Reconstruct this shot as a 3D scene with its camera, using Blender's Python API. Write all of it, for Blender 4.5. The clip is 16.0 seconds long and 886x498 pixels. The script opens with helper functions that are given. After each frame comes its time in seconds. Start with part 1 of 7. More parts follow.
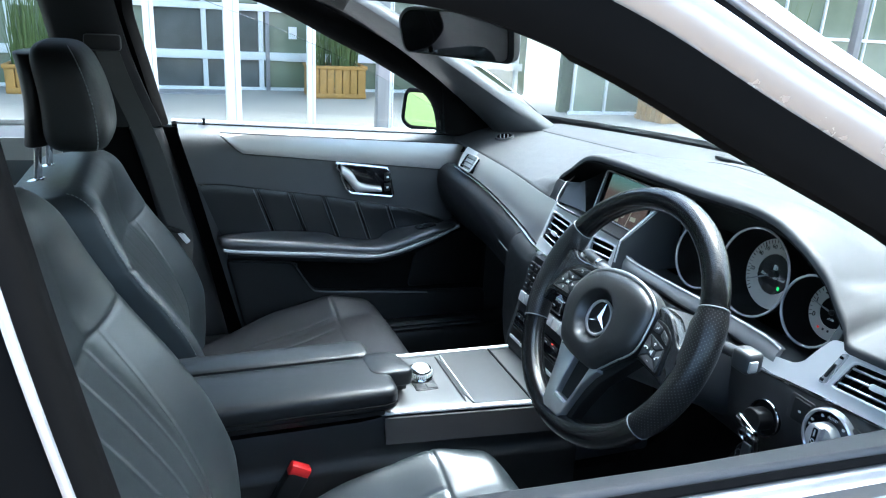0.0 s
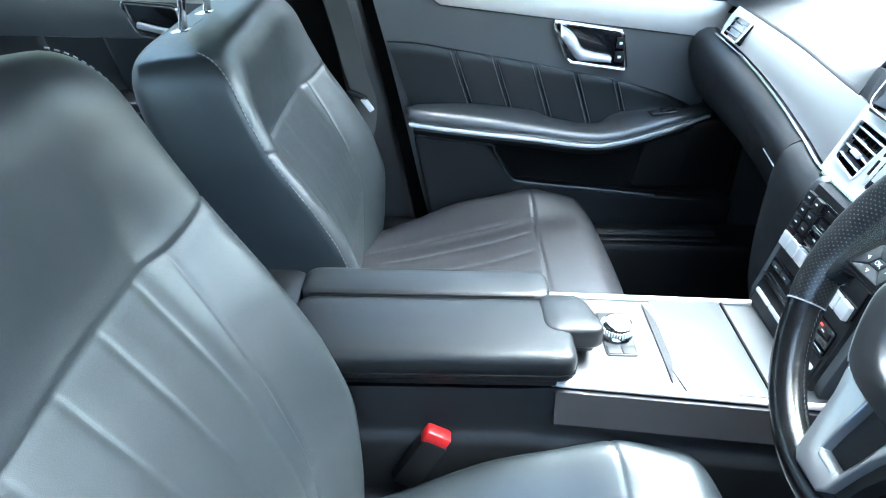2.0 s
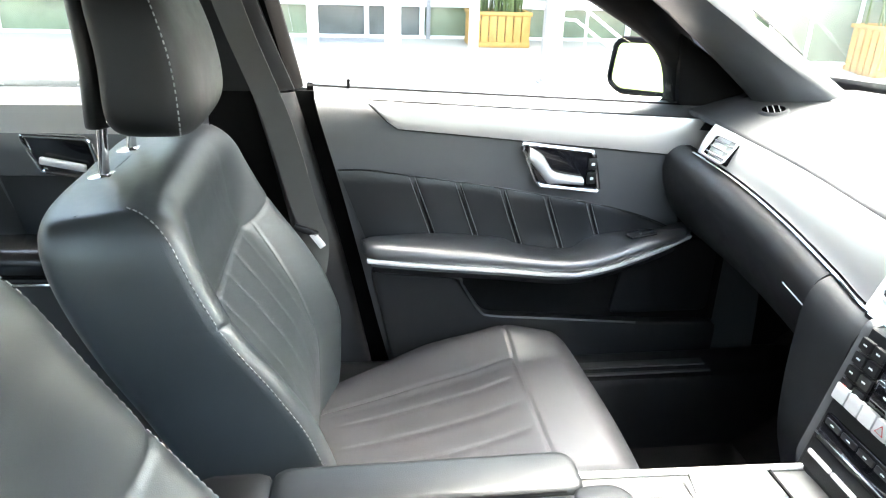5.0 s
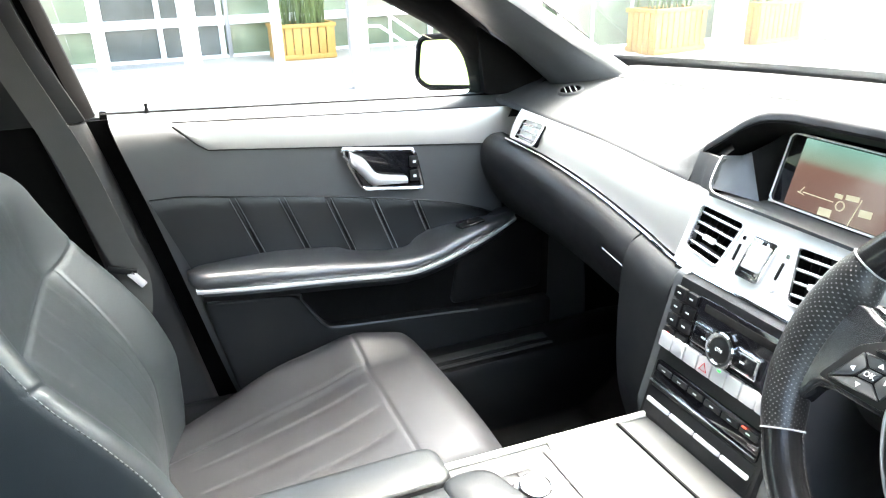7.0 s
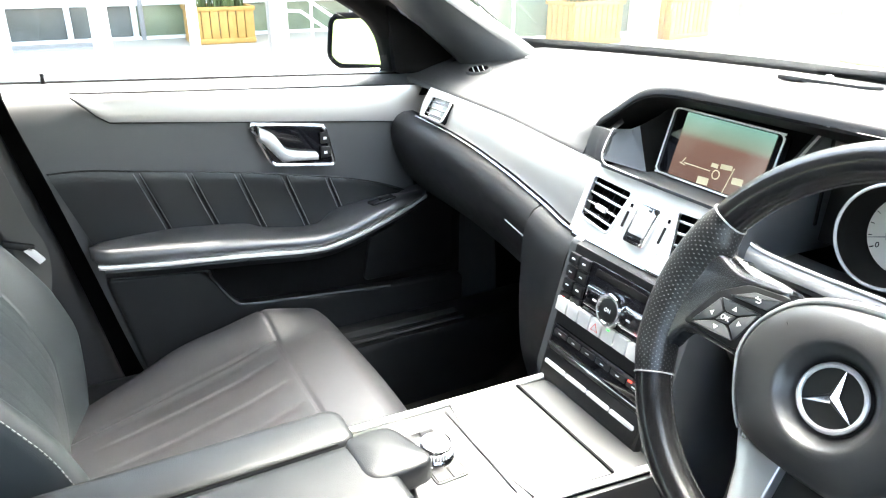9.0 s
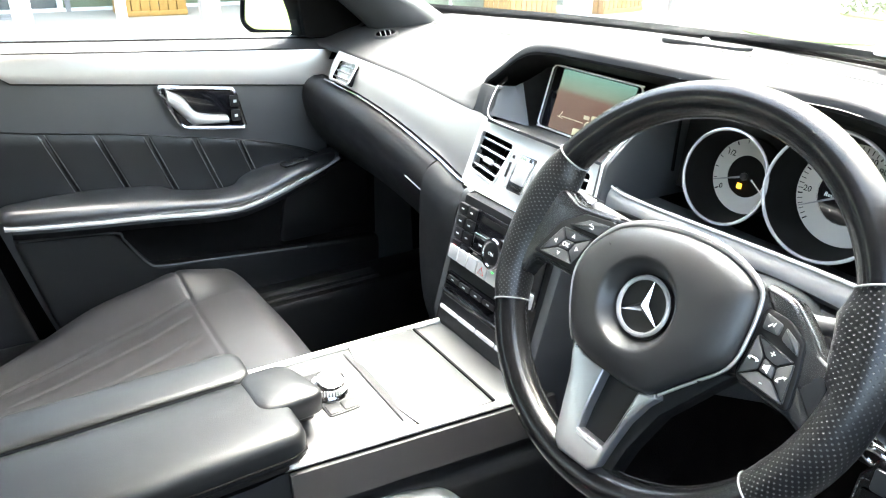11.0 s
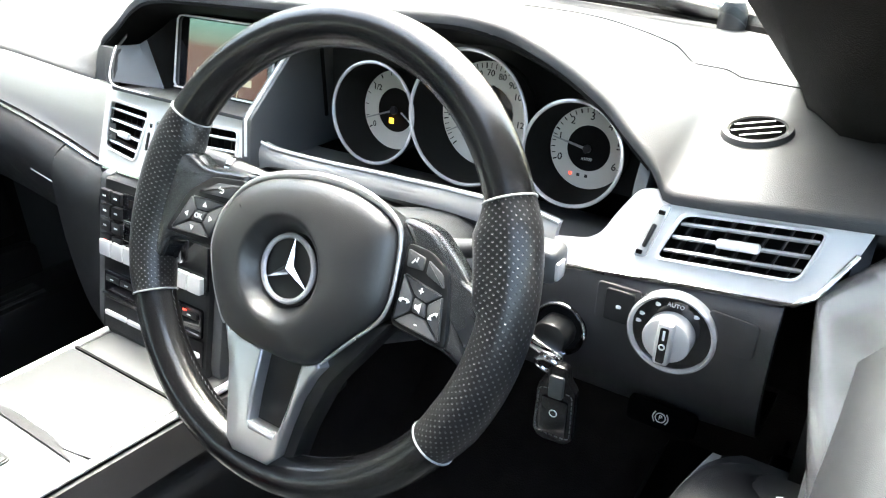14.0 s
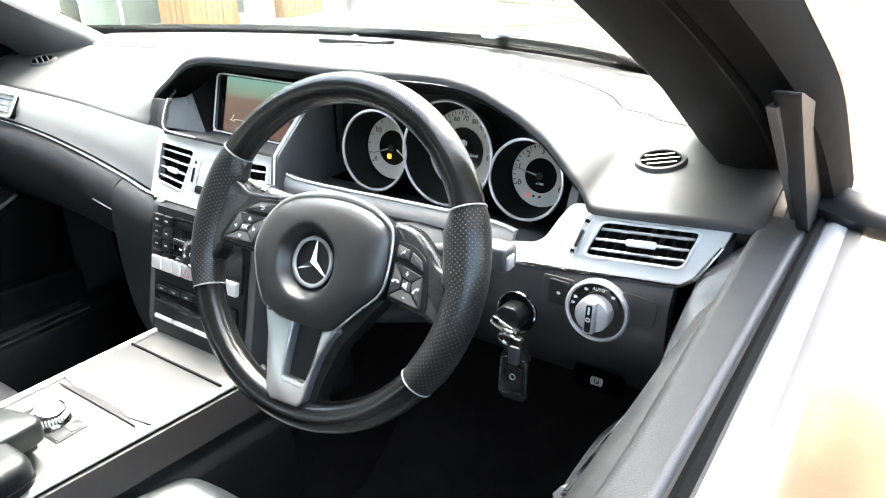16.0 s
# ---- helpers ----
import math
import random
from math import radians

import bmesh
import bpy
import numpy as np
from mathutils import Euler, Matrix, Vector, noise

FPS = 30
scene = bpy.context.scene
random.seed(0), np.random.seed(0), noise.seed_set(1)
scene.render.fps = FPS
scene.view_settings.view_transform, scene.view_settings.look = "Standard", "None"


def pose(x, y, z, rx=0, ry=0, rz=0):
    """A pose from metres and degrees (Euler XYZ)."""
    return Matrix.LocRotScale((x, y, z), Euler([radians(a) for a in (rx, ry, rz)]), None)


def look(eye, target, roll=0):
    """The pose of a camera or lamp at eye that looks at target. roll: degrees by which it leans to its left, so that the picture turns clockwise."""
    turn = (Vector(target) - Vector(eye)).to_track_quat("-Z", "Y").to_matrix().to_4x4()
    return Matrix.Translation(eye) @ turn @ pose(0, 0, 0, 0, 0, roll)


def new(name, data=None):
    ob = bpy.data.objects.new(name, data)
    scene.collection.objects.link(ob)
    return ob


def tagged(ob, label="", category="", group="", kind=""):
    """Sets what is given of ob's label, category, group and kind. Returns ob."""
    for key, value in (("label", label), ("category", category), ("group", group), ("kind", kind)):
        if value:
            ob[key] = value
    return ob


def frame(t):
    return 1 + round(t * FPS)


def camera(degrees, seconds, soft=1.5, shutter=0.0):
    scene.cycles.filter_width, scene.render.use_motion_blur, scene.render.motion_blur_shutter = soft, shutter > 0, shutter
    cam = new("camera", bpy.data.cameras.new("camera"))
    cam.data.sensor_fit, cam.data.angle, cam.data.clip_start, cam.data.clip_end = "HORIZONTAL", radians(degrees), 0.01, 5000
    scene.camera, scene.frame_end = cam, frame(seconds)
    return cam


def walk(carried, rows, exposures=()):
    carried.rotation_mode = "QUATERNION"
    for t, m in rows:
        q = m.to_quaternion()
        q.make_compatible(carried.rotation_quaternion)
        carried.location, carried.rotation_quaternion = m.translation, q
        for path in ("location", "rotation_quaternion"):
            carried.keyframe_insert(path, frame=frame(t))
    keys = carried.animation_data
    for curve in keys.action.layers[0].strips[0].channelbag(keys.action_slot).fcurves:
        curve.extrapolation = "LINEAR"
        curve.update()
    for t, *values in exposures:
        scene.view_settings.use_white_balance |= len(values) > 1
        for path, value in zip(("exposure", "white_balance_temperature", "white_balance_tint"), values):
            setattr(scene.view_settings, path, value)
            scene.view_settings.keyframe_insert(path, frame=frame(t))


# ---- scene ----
cam = camera(63.7, 16.0, 1.15)
PATH = [
    (0, (-0.2, -1.107, 1.293), (0.467, 0.667, 0.656), 3.3),
    (0.5, (-0.122, -1.007, 1.271), (0.414, 0.741, 0.462), 3.0),
    (1, (-0.049, -0.925, 1.258), (0.259, 0.802, 0.298), 3.8),
    (1.5, (-0.027, -0.859, 1.243), (0.064, 0.859, 0.224), 2.3),
    (2, (-0.061, -0.777, 1.243), (-0.045, 0.938, 0.213), 1.4),
    (2.5, (-0.085, -0.717, 1.246), (-0.066, 0.998, 0.219), 0.6),
    (3, (-0.113, -0.661, 1.248), (-0.026, 1.072, 0.254), 1.6),
    (5.5, (-0.156, -0.565, 1.229), (0.216, 1.248, 0.471), 0.8),
    (6, (-0.153, -0.56, 1.226), (0.379, 1.212, 0.468), -0.4),
    (6.5, (-0.153, -0.558, 1.225), (0.477, 1.178, 0.459), -0.8),
    (7, (-0.146, -0.564, 1.224), (0.549, 1.151, 0.464), -1.6),
    (7.5, (-0.124, -0.574, 1.222), (0.644, 1.103, 0.449), -2.0),
    (8, (-0.135, -0.582, 1.219), (0.722, 1.051, 0.444), -0.6),
    (10.5, (-0.121, -0.67, 1.192), (0.771, 0.921, 0.37), 1.9),
    (11, (-0.105, -0.699, 1.196), (0.888, 0.819, 0.354), 1.4),
    (11.5, (-0.078, -0.728, 1.209), (1.081, 0.666, 0.365), 1.0),
    (12, (-0.051, -0.747, 1.206), (1.263, 0.495, 0.351), 1.3),
    (12.5, (-0.045, -0.748, 1.192), (1.363, 0.371, 0.317), 2.1),
    (13, (-0.034, -0.738, 1.185), (1.432, 0.286, 0.291), -0.7),
    (13.5, (-0.019, -0.72, 1.172), (1.469, 0.266, 0.268), 0.1),
    (14, (-0.004, -0.701, 1.162), (1.479, 0.274, 0.24), 0.1),
    (14.5, (0.0, -0.695, 1.16), (1.478, 0.272, 0.222), -0.1),
    (15, (-0.022, -0.708, 1.169), (1.454, 0.248, 0.217), -0.2),
    (15.5, (-0.07, -0.755, 1.187), (1.416, 0.224, 0.273), -0.7),
    (16, (-0.147, -0.823, 1.217), (1.365, 0.189, 0.386), -0.6),
]
EXPOSURES = [(0.0, 2.3, 5250, 4), (0.7, 2.85, 5250, 4), (1.5, 3.5, 5250, 3), (3.0, 3.6, 5500, 4), (5.3, 3.95, 6500, 10), (8.2, 3.92, 6500, 10), (10.3, 3.75, 6500, 10), (16.0, 3.55, 6500, 10)]
walk(cam, [(t, look(eye, target, roll)) for t, eye, target, roll in PATH], EXPOSURES)
# ---- daylight: overcast sky, very soft sun ----
world = bpy.data.worlds.new("overcast_sky")
scene.world = world
world.use_nodes = True
wn = world.node_tree.nodes
sky = wn.new("ShaderNodeTexSky")
sky.sky_type, sky.sun_disc = "NISHITA", False
sky.sun_elevation, sky.sun_rotation = radians(62), radians(70)
sky.air_density, sky.dust_density, sky.ozone_density = 1.6, 6.0, 0.6
wn["Background"].inputs["Strength"].default_value = 0.15
world.node_tree.links.new(sky.outputs["Color"], wn["Background"].inputs["Color"])
sun = new("sun", bpy.data.lights.new("sun", "SUN"))
sun.data.energy, sun.data.angle, sun.data.color = 1.2, radians(25), (1.0, 0.97, 0.93)
sun.matrix_basis = look((0, 0, 20), (-4.2, -2.6, 10.7))
# ---- materials ----
def material(name, color, rough=0.5, metal=0.0, spec=0.5, grain=0.0, grain_scale=900.0, mottle=0.12, mottle_scale=9.0,
             rough_var=0.08, coat=0.0, emit=None, emit_strength=1.0):
    """A surface with broad mottling, varied gloss and a fine grain in its relief."""
    m = bpy.data.materials.new(name)
    m.use_nodes = True
    n, l = m.node_tree.nodes, m.node_tree.links
    b = n["Principled BSDF"]
    b.inputs["Metallic"].default_value = metal
    b.inputs["Specular IOR Level"].default_value = spec
    b.inputs["Coat Weight"].default_value = coat
    tc = n.new("ShaderNodeTexCoord")
    big = n.new("ShaderNodeTexNoise")
    big.inputs["Scale"].default_value, big.inputs["Detail"].default_value = mottle_scale, 6.0
    l.new(tc.outputs["Object"], big.inputs["Vector"])
    mix = n.new("ShaderNodeMix")
    mix.data_type = "RGBA"
    mix.inputs["A"].default_value = (*[c * (1 - mottle) for c in color], 1)
    mix.inputs["B"].default_value = (*[min(1, c * (1 + mottle)) for c in color], 1)
    l.new(big.outputs["Fac"], mix.inputs["Factor"])
    l.new(mix.outputs["Result"], b.inputs["Base Color"])
    rr = n.new("ShaderNodeMapRange")
    rr.inputs["To Min"].default_value, rr.inputs["To Max"].default_value = max(0.02, rough - rough_var), min(1, rough + rough_var)
    rn = n.new("ShaderNodeTexNoise")
    rn.inputs["Scale"].default_value, rn.inputs["Detail"].default_value = mottle_scale * 5, 4.0
    l.new(tc.outputs["Object"], rn.inputs["Vector"])
    l.new(rn.outputs["Fac"], rr.inputs["Value"])
    l.new(rr.outputs["Result"], b.inputs["Roughness"])
    if grain:
        v = n.new("ShaderNodeTexVoronoi")
        v.inputs["Scale"].default_value = grain_scale
        l.new(tc.outputs["Object"], v.inputs["Vector"])
        bump = n.new("ShaderNodeBump")
        bump.inputs["Strength"].default_value, bump.inputs["Distance"].default_value = grain, 0.0006
        l.new(v.outputs["Distance"], bump.inputs["Height"])
        l.new(bump.outputs["Normal"], b.inputs["Normal"])
    if emit:
        b.inputs["Emission Color"].default_value = (*emit, 1)
        b.inputs["Emission Strength"].default_value = emit_strength
    return m


def brushed(name, color, rough, axis_scale, metal=1.0):
    """Brushed metal: fine streaks along one axis."""
    m = material(name, color, rough, metal=metal, mottle=0.04, rough_var=0.05)
    n, l = m.node_tree.nodes, m.node_tree.links
    tc = n.new("ShaderNodeTexCoord")
    mp = n.new("ShaderNodeMapping")
    mp.inputs["Scale"].default_value = axis_scale
    l.new(tc.outputs["Object"], mp.inputs["Vector"])
    t = n.new("ShaderNodeTexNoise")
    t.inputs["Scale"].default_value, t.inputs["Detail"].default_value = 1.0, 3.0
    l.new(mp.outputs["Vector"], t.inputs["Vector"])
    bump = n.new("ShaderNodeBump")
    bump.inputs["Strength"].default_value, bump.inputs["Distance"].default_value = 0.08, 0.0005
    l.new(t.outputs["Fac"], bump.inputs["Height"])
    l.new(bump.outputs["Normal"], n["Principled BSDF"].inputs["Normal"])
    return m


def glass(name, color, rough=0.0):
    m = bpy.data.materials.new(name)
    m.use_nodes = True
    b = m.node_tree.nodes["Principled BSDF"]
    b.inputs["Base Color"].default_value = (*color, 1)
    b.inputs["Transmission Weight"].default_value = 1.0
    b.inputs["Roughness"].default_value = rough
    b.inputs["IOR"].default_value = 1.45
    return m


def dotted(name, color, rough):
    """Perforated grip leather: rows of small pits in the UV grid."""
    m = material(name, color, rough, grain=0.15)
    n, l = m.node_tree.nodes, m.node_tree.links
    uv = n.new("ShaderNodeUVMap")
    v = n.new("ShaderNodeTexVoronoi")
    v.inputs["Scale"].default_value, v.inputs["Randomness"].default_value = 1.0, 0.0
    l.new(uv.outputs["UV"], v.inputs["Vector"])
    r = n.new("ShaderNodeMapRange")
    r.inputs["From Min"].default_value, r.inputs["From Max"].default_value = 0.13, 0.20
    l.new(v.outputs["Distance"], r.inputs["Value"])
    bump = n.new("ShaderNodeBump")
    bump.inputs["Strength"].default_value, bump.inputs["Distance"].default_value = 0.9, 0.0016
    l.new(r.outputs["Result"], bump.inputs["Height"])
    b = n["Principled BSDF"]
    l.new(bump.outputs["Normal"], b.inputs["Normal"])
    old = b.inputs["Base Color"].links[0].from_socket
    pit = n.new("ShaderNodeMix")
    pit.data_type = "RGBA"
    # pits painted paler than the leather, for the small highlights in them
    pit.inputs["A"].default_value = (0.075, 0.077, 0.079, 1)
    l.new(r.outputs["Result"], pit.inputs["Factor"])
    l.new(old, pit.inputs["B"])
    l.new(pit.outputs["Result"], b.inputs["Base Color"])
    return m


LEATHER = material("black_leather", (0.0220, 0.0285, 0.0318), 0.40, grain=0.14, grain_scale=1000, mottle=0.14, mottle_scale=14, spec=0.95, rough_var=0.05)
LEATHER_SMOOTH = material("smooth_black_leather", (0.0045, 0.0048, 0.0052), 0.24, mottle=0.1, spec=0.6, rough_var=0.008)
GRIP = dotted("perforated_leather", (0.009, 0.0095, 0.010), 0.33)
PLASTIC = material("soft_black_plastic", (0.047, 0.0500, 0.0520), 0.42, grain=0.2, grain_scale=1600, mottle=0.15, spec=0.9)
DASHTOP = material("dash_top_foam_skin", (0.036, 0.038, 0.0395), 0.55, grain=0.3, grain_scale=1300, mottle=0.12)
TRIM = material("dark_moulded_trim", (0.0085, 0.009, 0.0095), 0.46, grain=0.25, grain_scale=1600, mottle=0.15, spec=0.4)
# dash plastic darkened to carry the shade below the trim band
LOWER = material("shaded_lower_dash_skin", (0.0085, 0.0080, 0.0082), 0.46, grain=0.25, grain_scale=1500, mottle=0.15, spec=0.4)
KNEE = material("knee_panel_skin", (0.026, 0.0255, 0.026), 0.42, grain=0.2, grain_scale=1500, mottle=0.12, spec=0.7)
AIRBAG = material("airbag_skin", (0.013, 0.0138, 0.0145), 0.40, grain=0.12, grain_scale=1800, mottle=0.1, spec=0.8)
HARD = material("hard_black_plastic", (0.005, 0.0053, 0.0056), 0.42, spec=0.45, grain=0.15, grain_scale=1800)
GLOSS = material("piano_black", (0.006, 0.006, 0.007), 0.09, coat=0.5, rough_var=0.03)
# near black that stands for shade inside recesses; also dial print and joints
SHADOW_BLACK = material("matt_shade_and_print_black", (0.003, 0.003, 0.003), 0.8, spec=0.2)
DEFROST = material("grained_defroster_panel", (0.030, 0.0325, 0.0345), 0.6, grain=0.3, grain_scale=1300, mottle=0.12)
# carpet darkened for kick panels and bulkhead, standing for deep footwell shade
LINING = material("shaded_footwell_lining", (0.008, 0.008, 0.008), 0.9, grain=0.6, grain_scale=600, spec=0.1)
INSERT = material("door_insert_leather", (0.0080, 0.0090, 0.0096), 0.33, grain=0.14, grain_scale=1100, mottle=0.15, spec=0.65, rough_var=0.04)
GLOSS_SPOKE = material("polished_dark_spoke_cover", (0.020, 0.0215, 0.0225), 0.20, mottle=0.08, spec=0.75, rough_var=0.04)
KNOB_METAL = brushed("turned_silver_knob", (0.62, 0.62, 0.62), 0.38, (900, 20, 20), 0.5)
PAD_LEATHER = material("armrest_lid_leather", (0.0085, 0.0100, 0.0112), 0.42, grain=0.2, grain_scale=1000, mottle=0.14, mottle_scale=14, spec=0.42, rough_var=0.04)
# seat leather darkened; the shade under the roof is put into its colour
HEAD_LEATHER = material("shaded_headrest_leather", (0.0075, 0.0082, 0.0085), 0.5, grain=0.2, grain_scale=1000, mottle=0.15, spec=0.4)
# seat leather lightened; its colour stands for daylight on the passenger cushion
LIT_CUSHION_LEATHER = material("lit_cushion_leather", (0.0285, 0.0288, 0.0318), 0.46, grain=0.14, grain_scale=1000, mottle=0.14, mottle_scale=14, spec=0.6, rough_var=0.05)
# black without gloss, so that flat parts look unlit
VOID = material("lightless_black", (0.002, 0.002, 0.002), 1.0, spec=0.0)
LEDGE = material("grey_metallic_ledge", (0.30, 0.30, 0.30), 0.36, metal=0.3, mottle=0.05)
GREY_NEEDLE = material("grey_needle", (0.25, 0.25, 0.25), 0.4)
SHOULDER = material("door_shoulder_skin", (0.056, 0.058, 0.060), 0.5, grain=0.3, grain_scale=1300, mottle=0.15)
ARMPAD = material("armrest_leather", (0.028, 0.0300, 0.0335), 0.33, grain=0.2, grain_scale=1100, mottle=0.15, spec=1.1, rough_var=0.04)
# mirror silver darkened; its colour stands for a dark cabin reflected in it
DARK_MIRROR = material("darkened_mirror", (0.10, 0.10, 0.105), 0.03, metal=1.0, mottle=0.0, rough_var=0.01)
SPOKE = material("silver_spoke_paint", (0.56, 0.56, 0.56), 0.30, metal=0.85, mottle=0.03)
# chrome made pale and less mirroring; the colour stands for reflected sky
BRIGHT = material("sky_bright_chrome", (0.80, 0.80, 0.80), 0.20, metal=0.6, mottle=0.02)
ALU = brushed("satin_aluminium_trim", (0.54, 0.525, 0.495), 0.38, (60, 60, 1800), 0.7)
ALU_CONSOLE = brushed("satin_aluminium_console", (0.135, 0.135, 0.133), 0.40, (30, 1600, 30), 0.6)
ALU_LID = brushed("satin_aluminium_lid", (0.088, 0.089, 0.089), 0.38, (30, 1600, 30), 0.6)
BRIGHT_ALU = brushed("polished_aluminium_strip", (0.50, 0.51, 0.515), 0.24, (60, 60, 900), 0.9)
# darker copy of the pillar trim; the driver's side has its shade as colour
PILLAR = material("shaded_woven_pillar_cover", (0.017, 0.016, 0.015), 0.9, grain=0.5, grain_scale=900, spec=0.12)
CHROME = material("chrome", (0.82, 0.82, 0.83), 0.08, metal=1.0, mottle=0.02, rough_var=0.03)
SATIN = material("satin_silver", (0.80, 0.80, 0.795), 0.34, metal=0.18, mottle=0.03)
SILVER_BUTTON = material("silver_painted_plastic", (0.60, 0.60, 0.59), 0.4, metal=0.2)
RUBBER = material("black_rubber", (0.0035, 0.0035, 0.0035), 0.85, spec=0.1)
CARPET = material("dark_carpet", (0.024, 0.021, 0.020), 0.95, grain=1.0, grain_scale=500, mottle=0.4, mottle_scale=30, spec=0.1)
BELT = material("grey_belt_webbing", (0.066, 0.066, 0.061), 0.7, grain=0.4, grain_scale=900)
THREAD_DIM = material("dark_grey_thread", (0.09, 0.092, 0.095), 0.7)
THREAD = material("grey_thread", (0.30, 0.31, 0.31), 0.7)
BODY = material("silver_car_paint", (0.62, 0.63, 0.65), 0.25, metal=0.55, coat=1.0, mottle=0.03)
HEADLINER = material("dark_headliner", (0.045, 0.045, 0.044), 0.9, grain=0.5, grain_scale=700)
RED = material("red_plastic", (0.65, 0.02, 0.02), 0.35)
WHITE_MARK = material("white_print", (0.75, 0.76, 0.76), 0.5)
DIAL = material("pale_dial_face", (0.55, 0.54, 0.50), 0.5, mottle=0.05)
AMBER = material("amber_lamp", (0.8, 0.35, 0.02), 0.4, emit=(1.0, 0.45, 0.03), emit_strength=0.35)
RED_LAMP = material("red_lamp", (0.7, 0.05, 0.03), 0.4, emit=(1.0, 0.08, 0.04), emit_strength=0.25)
GREEN_LAMP = material("green_lamp", (0.1, 0.6, 0.1), 0.4, emit=(0.1, 1.0, 0.2), emit_strength=0.15)
WINDOW = glass("tinted_window_glass", (0.90, 0.96, 0.93))
MIRROR = material("mirror_silver", (0.9, 0.9, 0.9), 0.02, metal=1.0, mottle=0.0, rough_var=0.01)

# ---- mesh tools ----
ORIGIN = {}


def thing(name, m=None, label="", category="", group="", kind=""):
    """A top-level thing: an Empty at its base that parents its parts."""
    ob = new(name)
    ob.empty_display_size = 0.05
    m = m or Matrix.Identity(4)
    ob.matrix_basis = m
    ORIGIN[ob.name] = m.inverted()
    return tagged(ob, label, category, group, kind)


def finish(bm, name, mat, sharp=38.0):
    bmesh.ops.recalc_face_normals(bm, faces=bm.faces)
    lim = radians(sharp)
    for f in bm.faces:
        f.smooth = True
    for e in bm.edges:
        e.smooth = len(e.link_faces) == 2 and e.calc_face_angle(0) < lim
    me = bpy.data.meshes.new(name)
    bm.to_mesh(me)
    bm.free()
    for x in mat if isinstance(mat, (list, tuple)) else [mat]:
        me.materials.append(x)
    return me


def part(name, bm, mat, parent, label="", local=False, sharp=38.0):
    """Links a bmesh, built in the world or (local) in its thing's own frame, as one mesh under a thing or a part."""
    inv = ORIGIN[parent.name]
    if not local:
        bm.transform(inv)
    ob = new(name, finish(bm, name, mat, sharp))
    ob.parent = parent
    ORIGIN[ob.name] = inv
    return tagged(ob, label)


def solo(name, bm, mat, label, category, kind="", sharp=38.0, group=""):
    ob = new(name, finish(bm, name, mat, sharp))
    ORIGIN[ob.name] = Matrix.Identity(4)
    return tagged(ob, label, category, group, kind)


def smooth_line(pts, n, closed=False):
    """n points along a Catmull-Rom line through pts."""
    p = [Vector(q) for q in pts]
    k = len(p)
    out = []
    spans = k if closed else k - 1
    for i in range(n):
        u = i / (n if closed else n - 1) * spans
        a = min(int(u), spans - 1)
        f = u - a
        if closed:
            q0, q1, q2, q3 = p[(a - 1) % k], p[a % k], p[(a + 1) % k], p[(a + 2) % k]
        else:
            q0, q1, q2, q3 = p[max(a - 1, 0)], p[a], p[a + 1], p[min(a + 2, k - 1)]
        out.append(0.5 * (2 * q1 + (q2 - q0) * f + (2 * q0 - 5 * q1 + 4 * q2 - q3) * f * f + (3 * q1 - q0 - 3 * q2 + q3) * f ** 3))
    return out


def lin(x, *table):
    """Monotone cubic lookup in a table of (x, y)."""
    if x <= table[0][0]:
        return table[0][1]
    if x >= table[-1][0]:
        return table[-1][1]
    d = [(q - p) / (b - a) for (a, p), (b, q) in zip(table, table[1:])]

    def slope(i):
        if i == 0:
            return d[0]
        if i == len(d):
            return d[-1]
        return 0.0 if d[i - 1] * d[i] <= 0 else 2 * d[i - 1] * d[i] / (d[i - 1] + d[i])

    for i in range(len(d)):
        (a, p), (b, q) = table[i], table[i + 1]
        if x <= b:
            h = b - a
            t = (x - a) / h
            return ((1 + 2 * t) * (1 - t) ** 2 * p + t * (1 - t) ** 2 * h * slope(i)
                    + t * t * (3 - 2 * t) * q + t * t * (t - 1) * h * slope(i + 1))


def grid(rows, close_u=False, close_v=False, cap=False, bm=None):
    """Faces between rows of points. close_u: each row is a ring; close_v: the last row joins the first."""
    bm = bm or bmesh.new()
    vs = [[bm.verts.new(p) for p in r] for r in rows]
    nu, nv = len(vs[0]), len(vs)
    for j in range(nv if close_v else nv - 1):
        for i in range(nu if close_u else nu - 1):
            a, b = vs[j], vs[(j + 1) % nv]
            try:
                bm.faces.new((a[i], a[(i + 1) % nu], b[(i + 1) % nu], b[i]))
            except ValueError:
                pass
    if cap:
        for r in (vs[0], vs[-1]):
            try:
                bm.faces.new(r)
            except ValueError:
                pass
    return bm


def sheet(rows, thick):
    """A curved panel of some thickness: rows are its face; it is thickened along thick (a vector)."""
    t = Vector(thick)
    bm = bmesh.new()
    top = [[bm.verts.new(p) for p in r] for r in rows]
    low = [[bm.verts.new(Vector(p) + t) for p in r] for r in rows]
    nv, nu = len(top), len(top[0])
    for j in range(nv - 1):
        for i in range(nu - 1):
            bm.faces.new((top[j][i], top[j][i + 1], top[j + 1][i + 1], top[j + 1][i]))
            bm.faces.new((low[j][i], low[j + 1][i], low[j + 1][i + 1], low[j][i + 1]))
    for i in range(nu - 1):
        for j in (0, nv - 1):
            bm.faces.new((top[j][i], low[j][i], low[j][i + 1], top[j][i + 1]))
    for j in range(nv - 1):
        for i in (0, nu - 1):
            bm.faces.new((top[j][i], top[j + 1][i], low[j + 1][i], low[j][i]))
    return bm


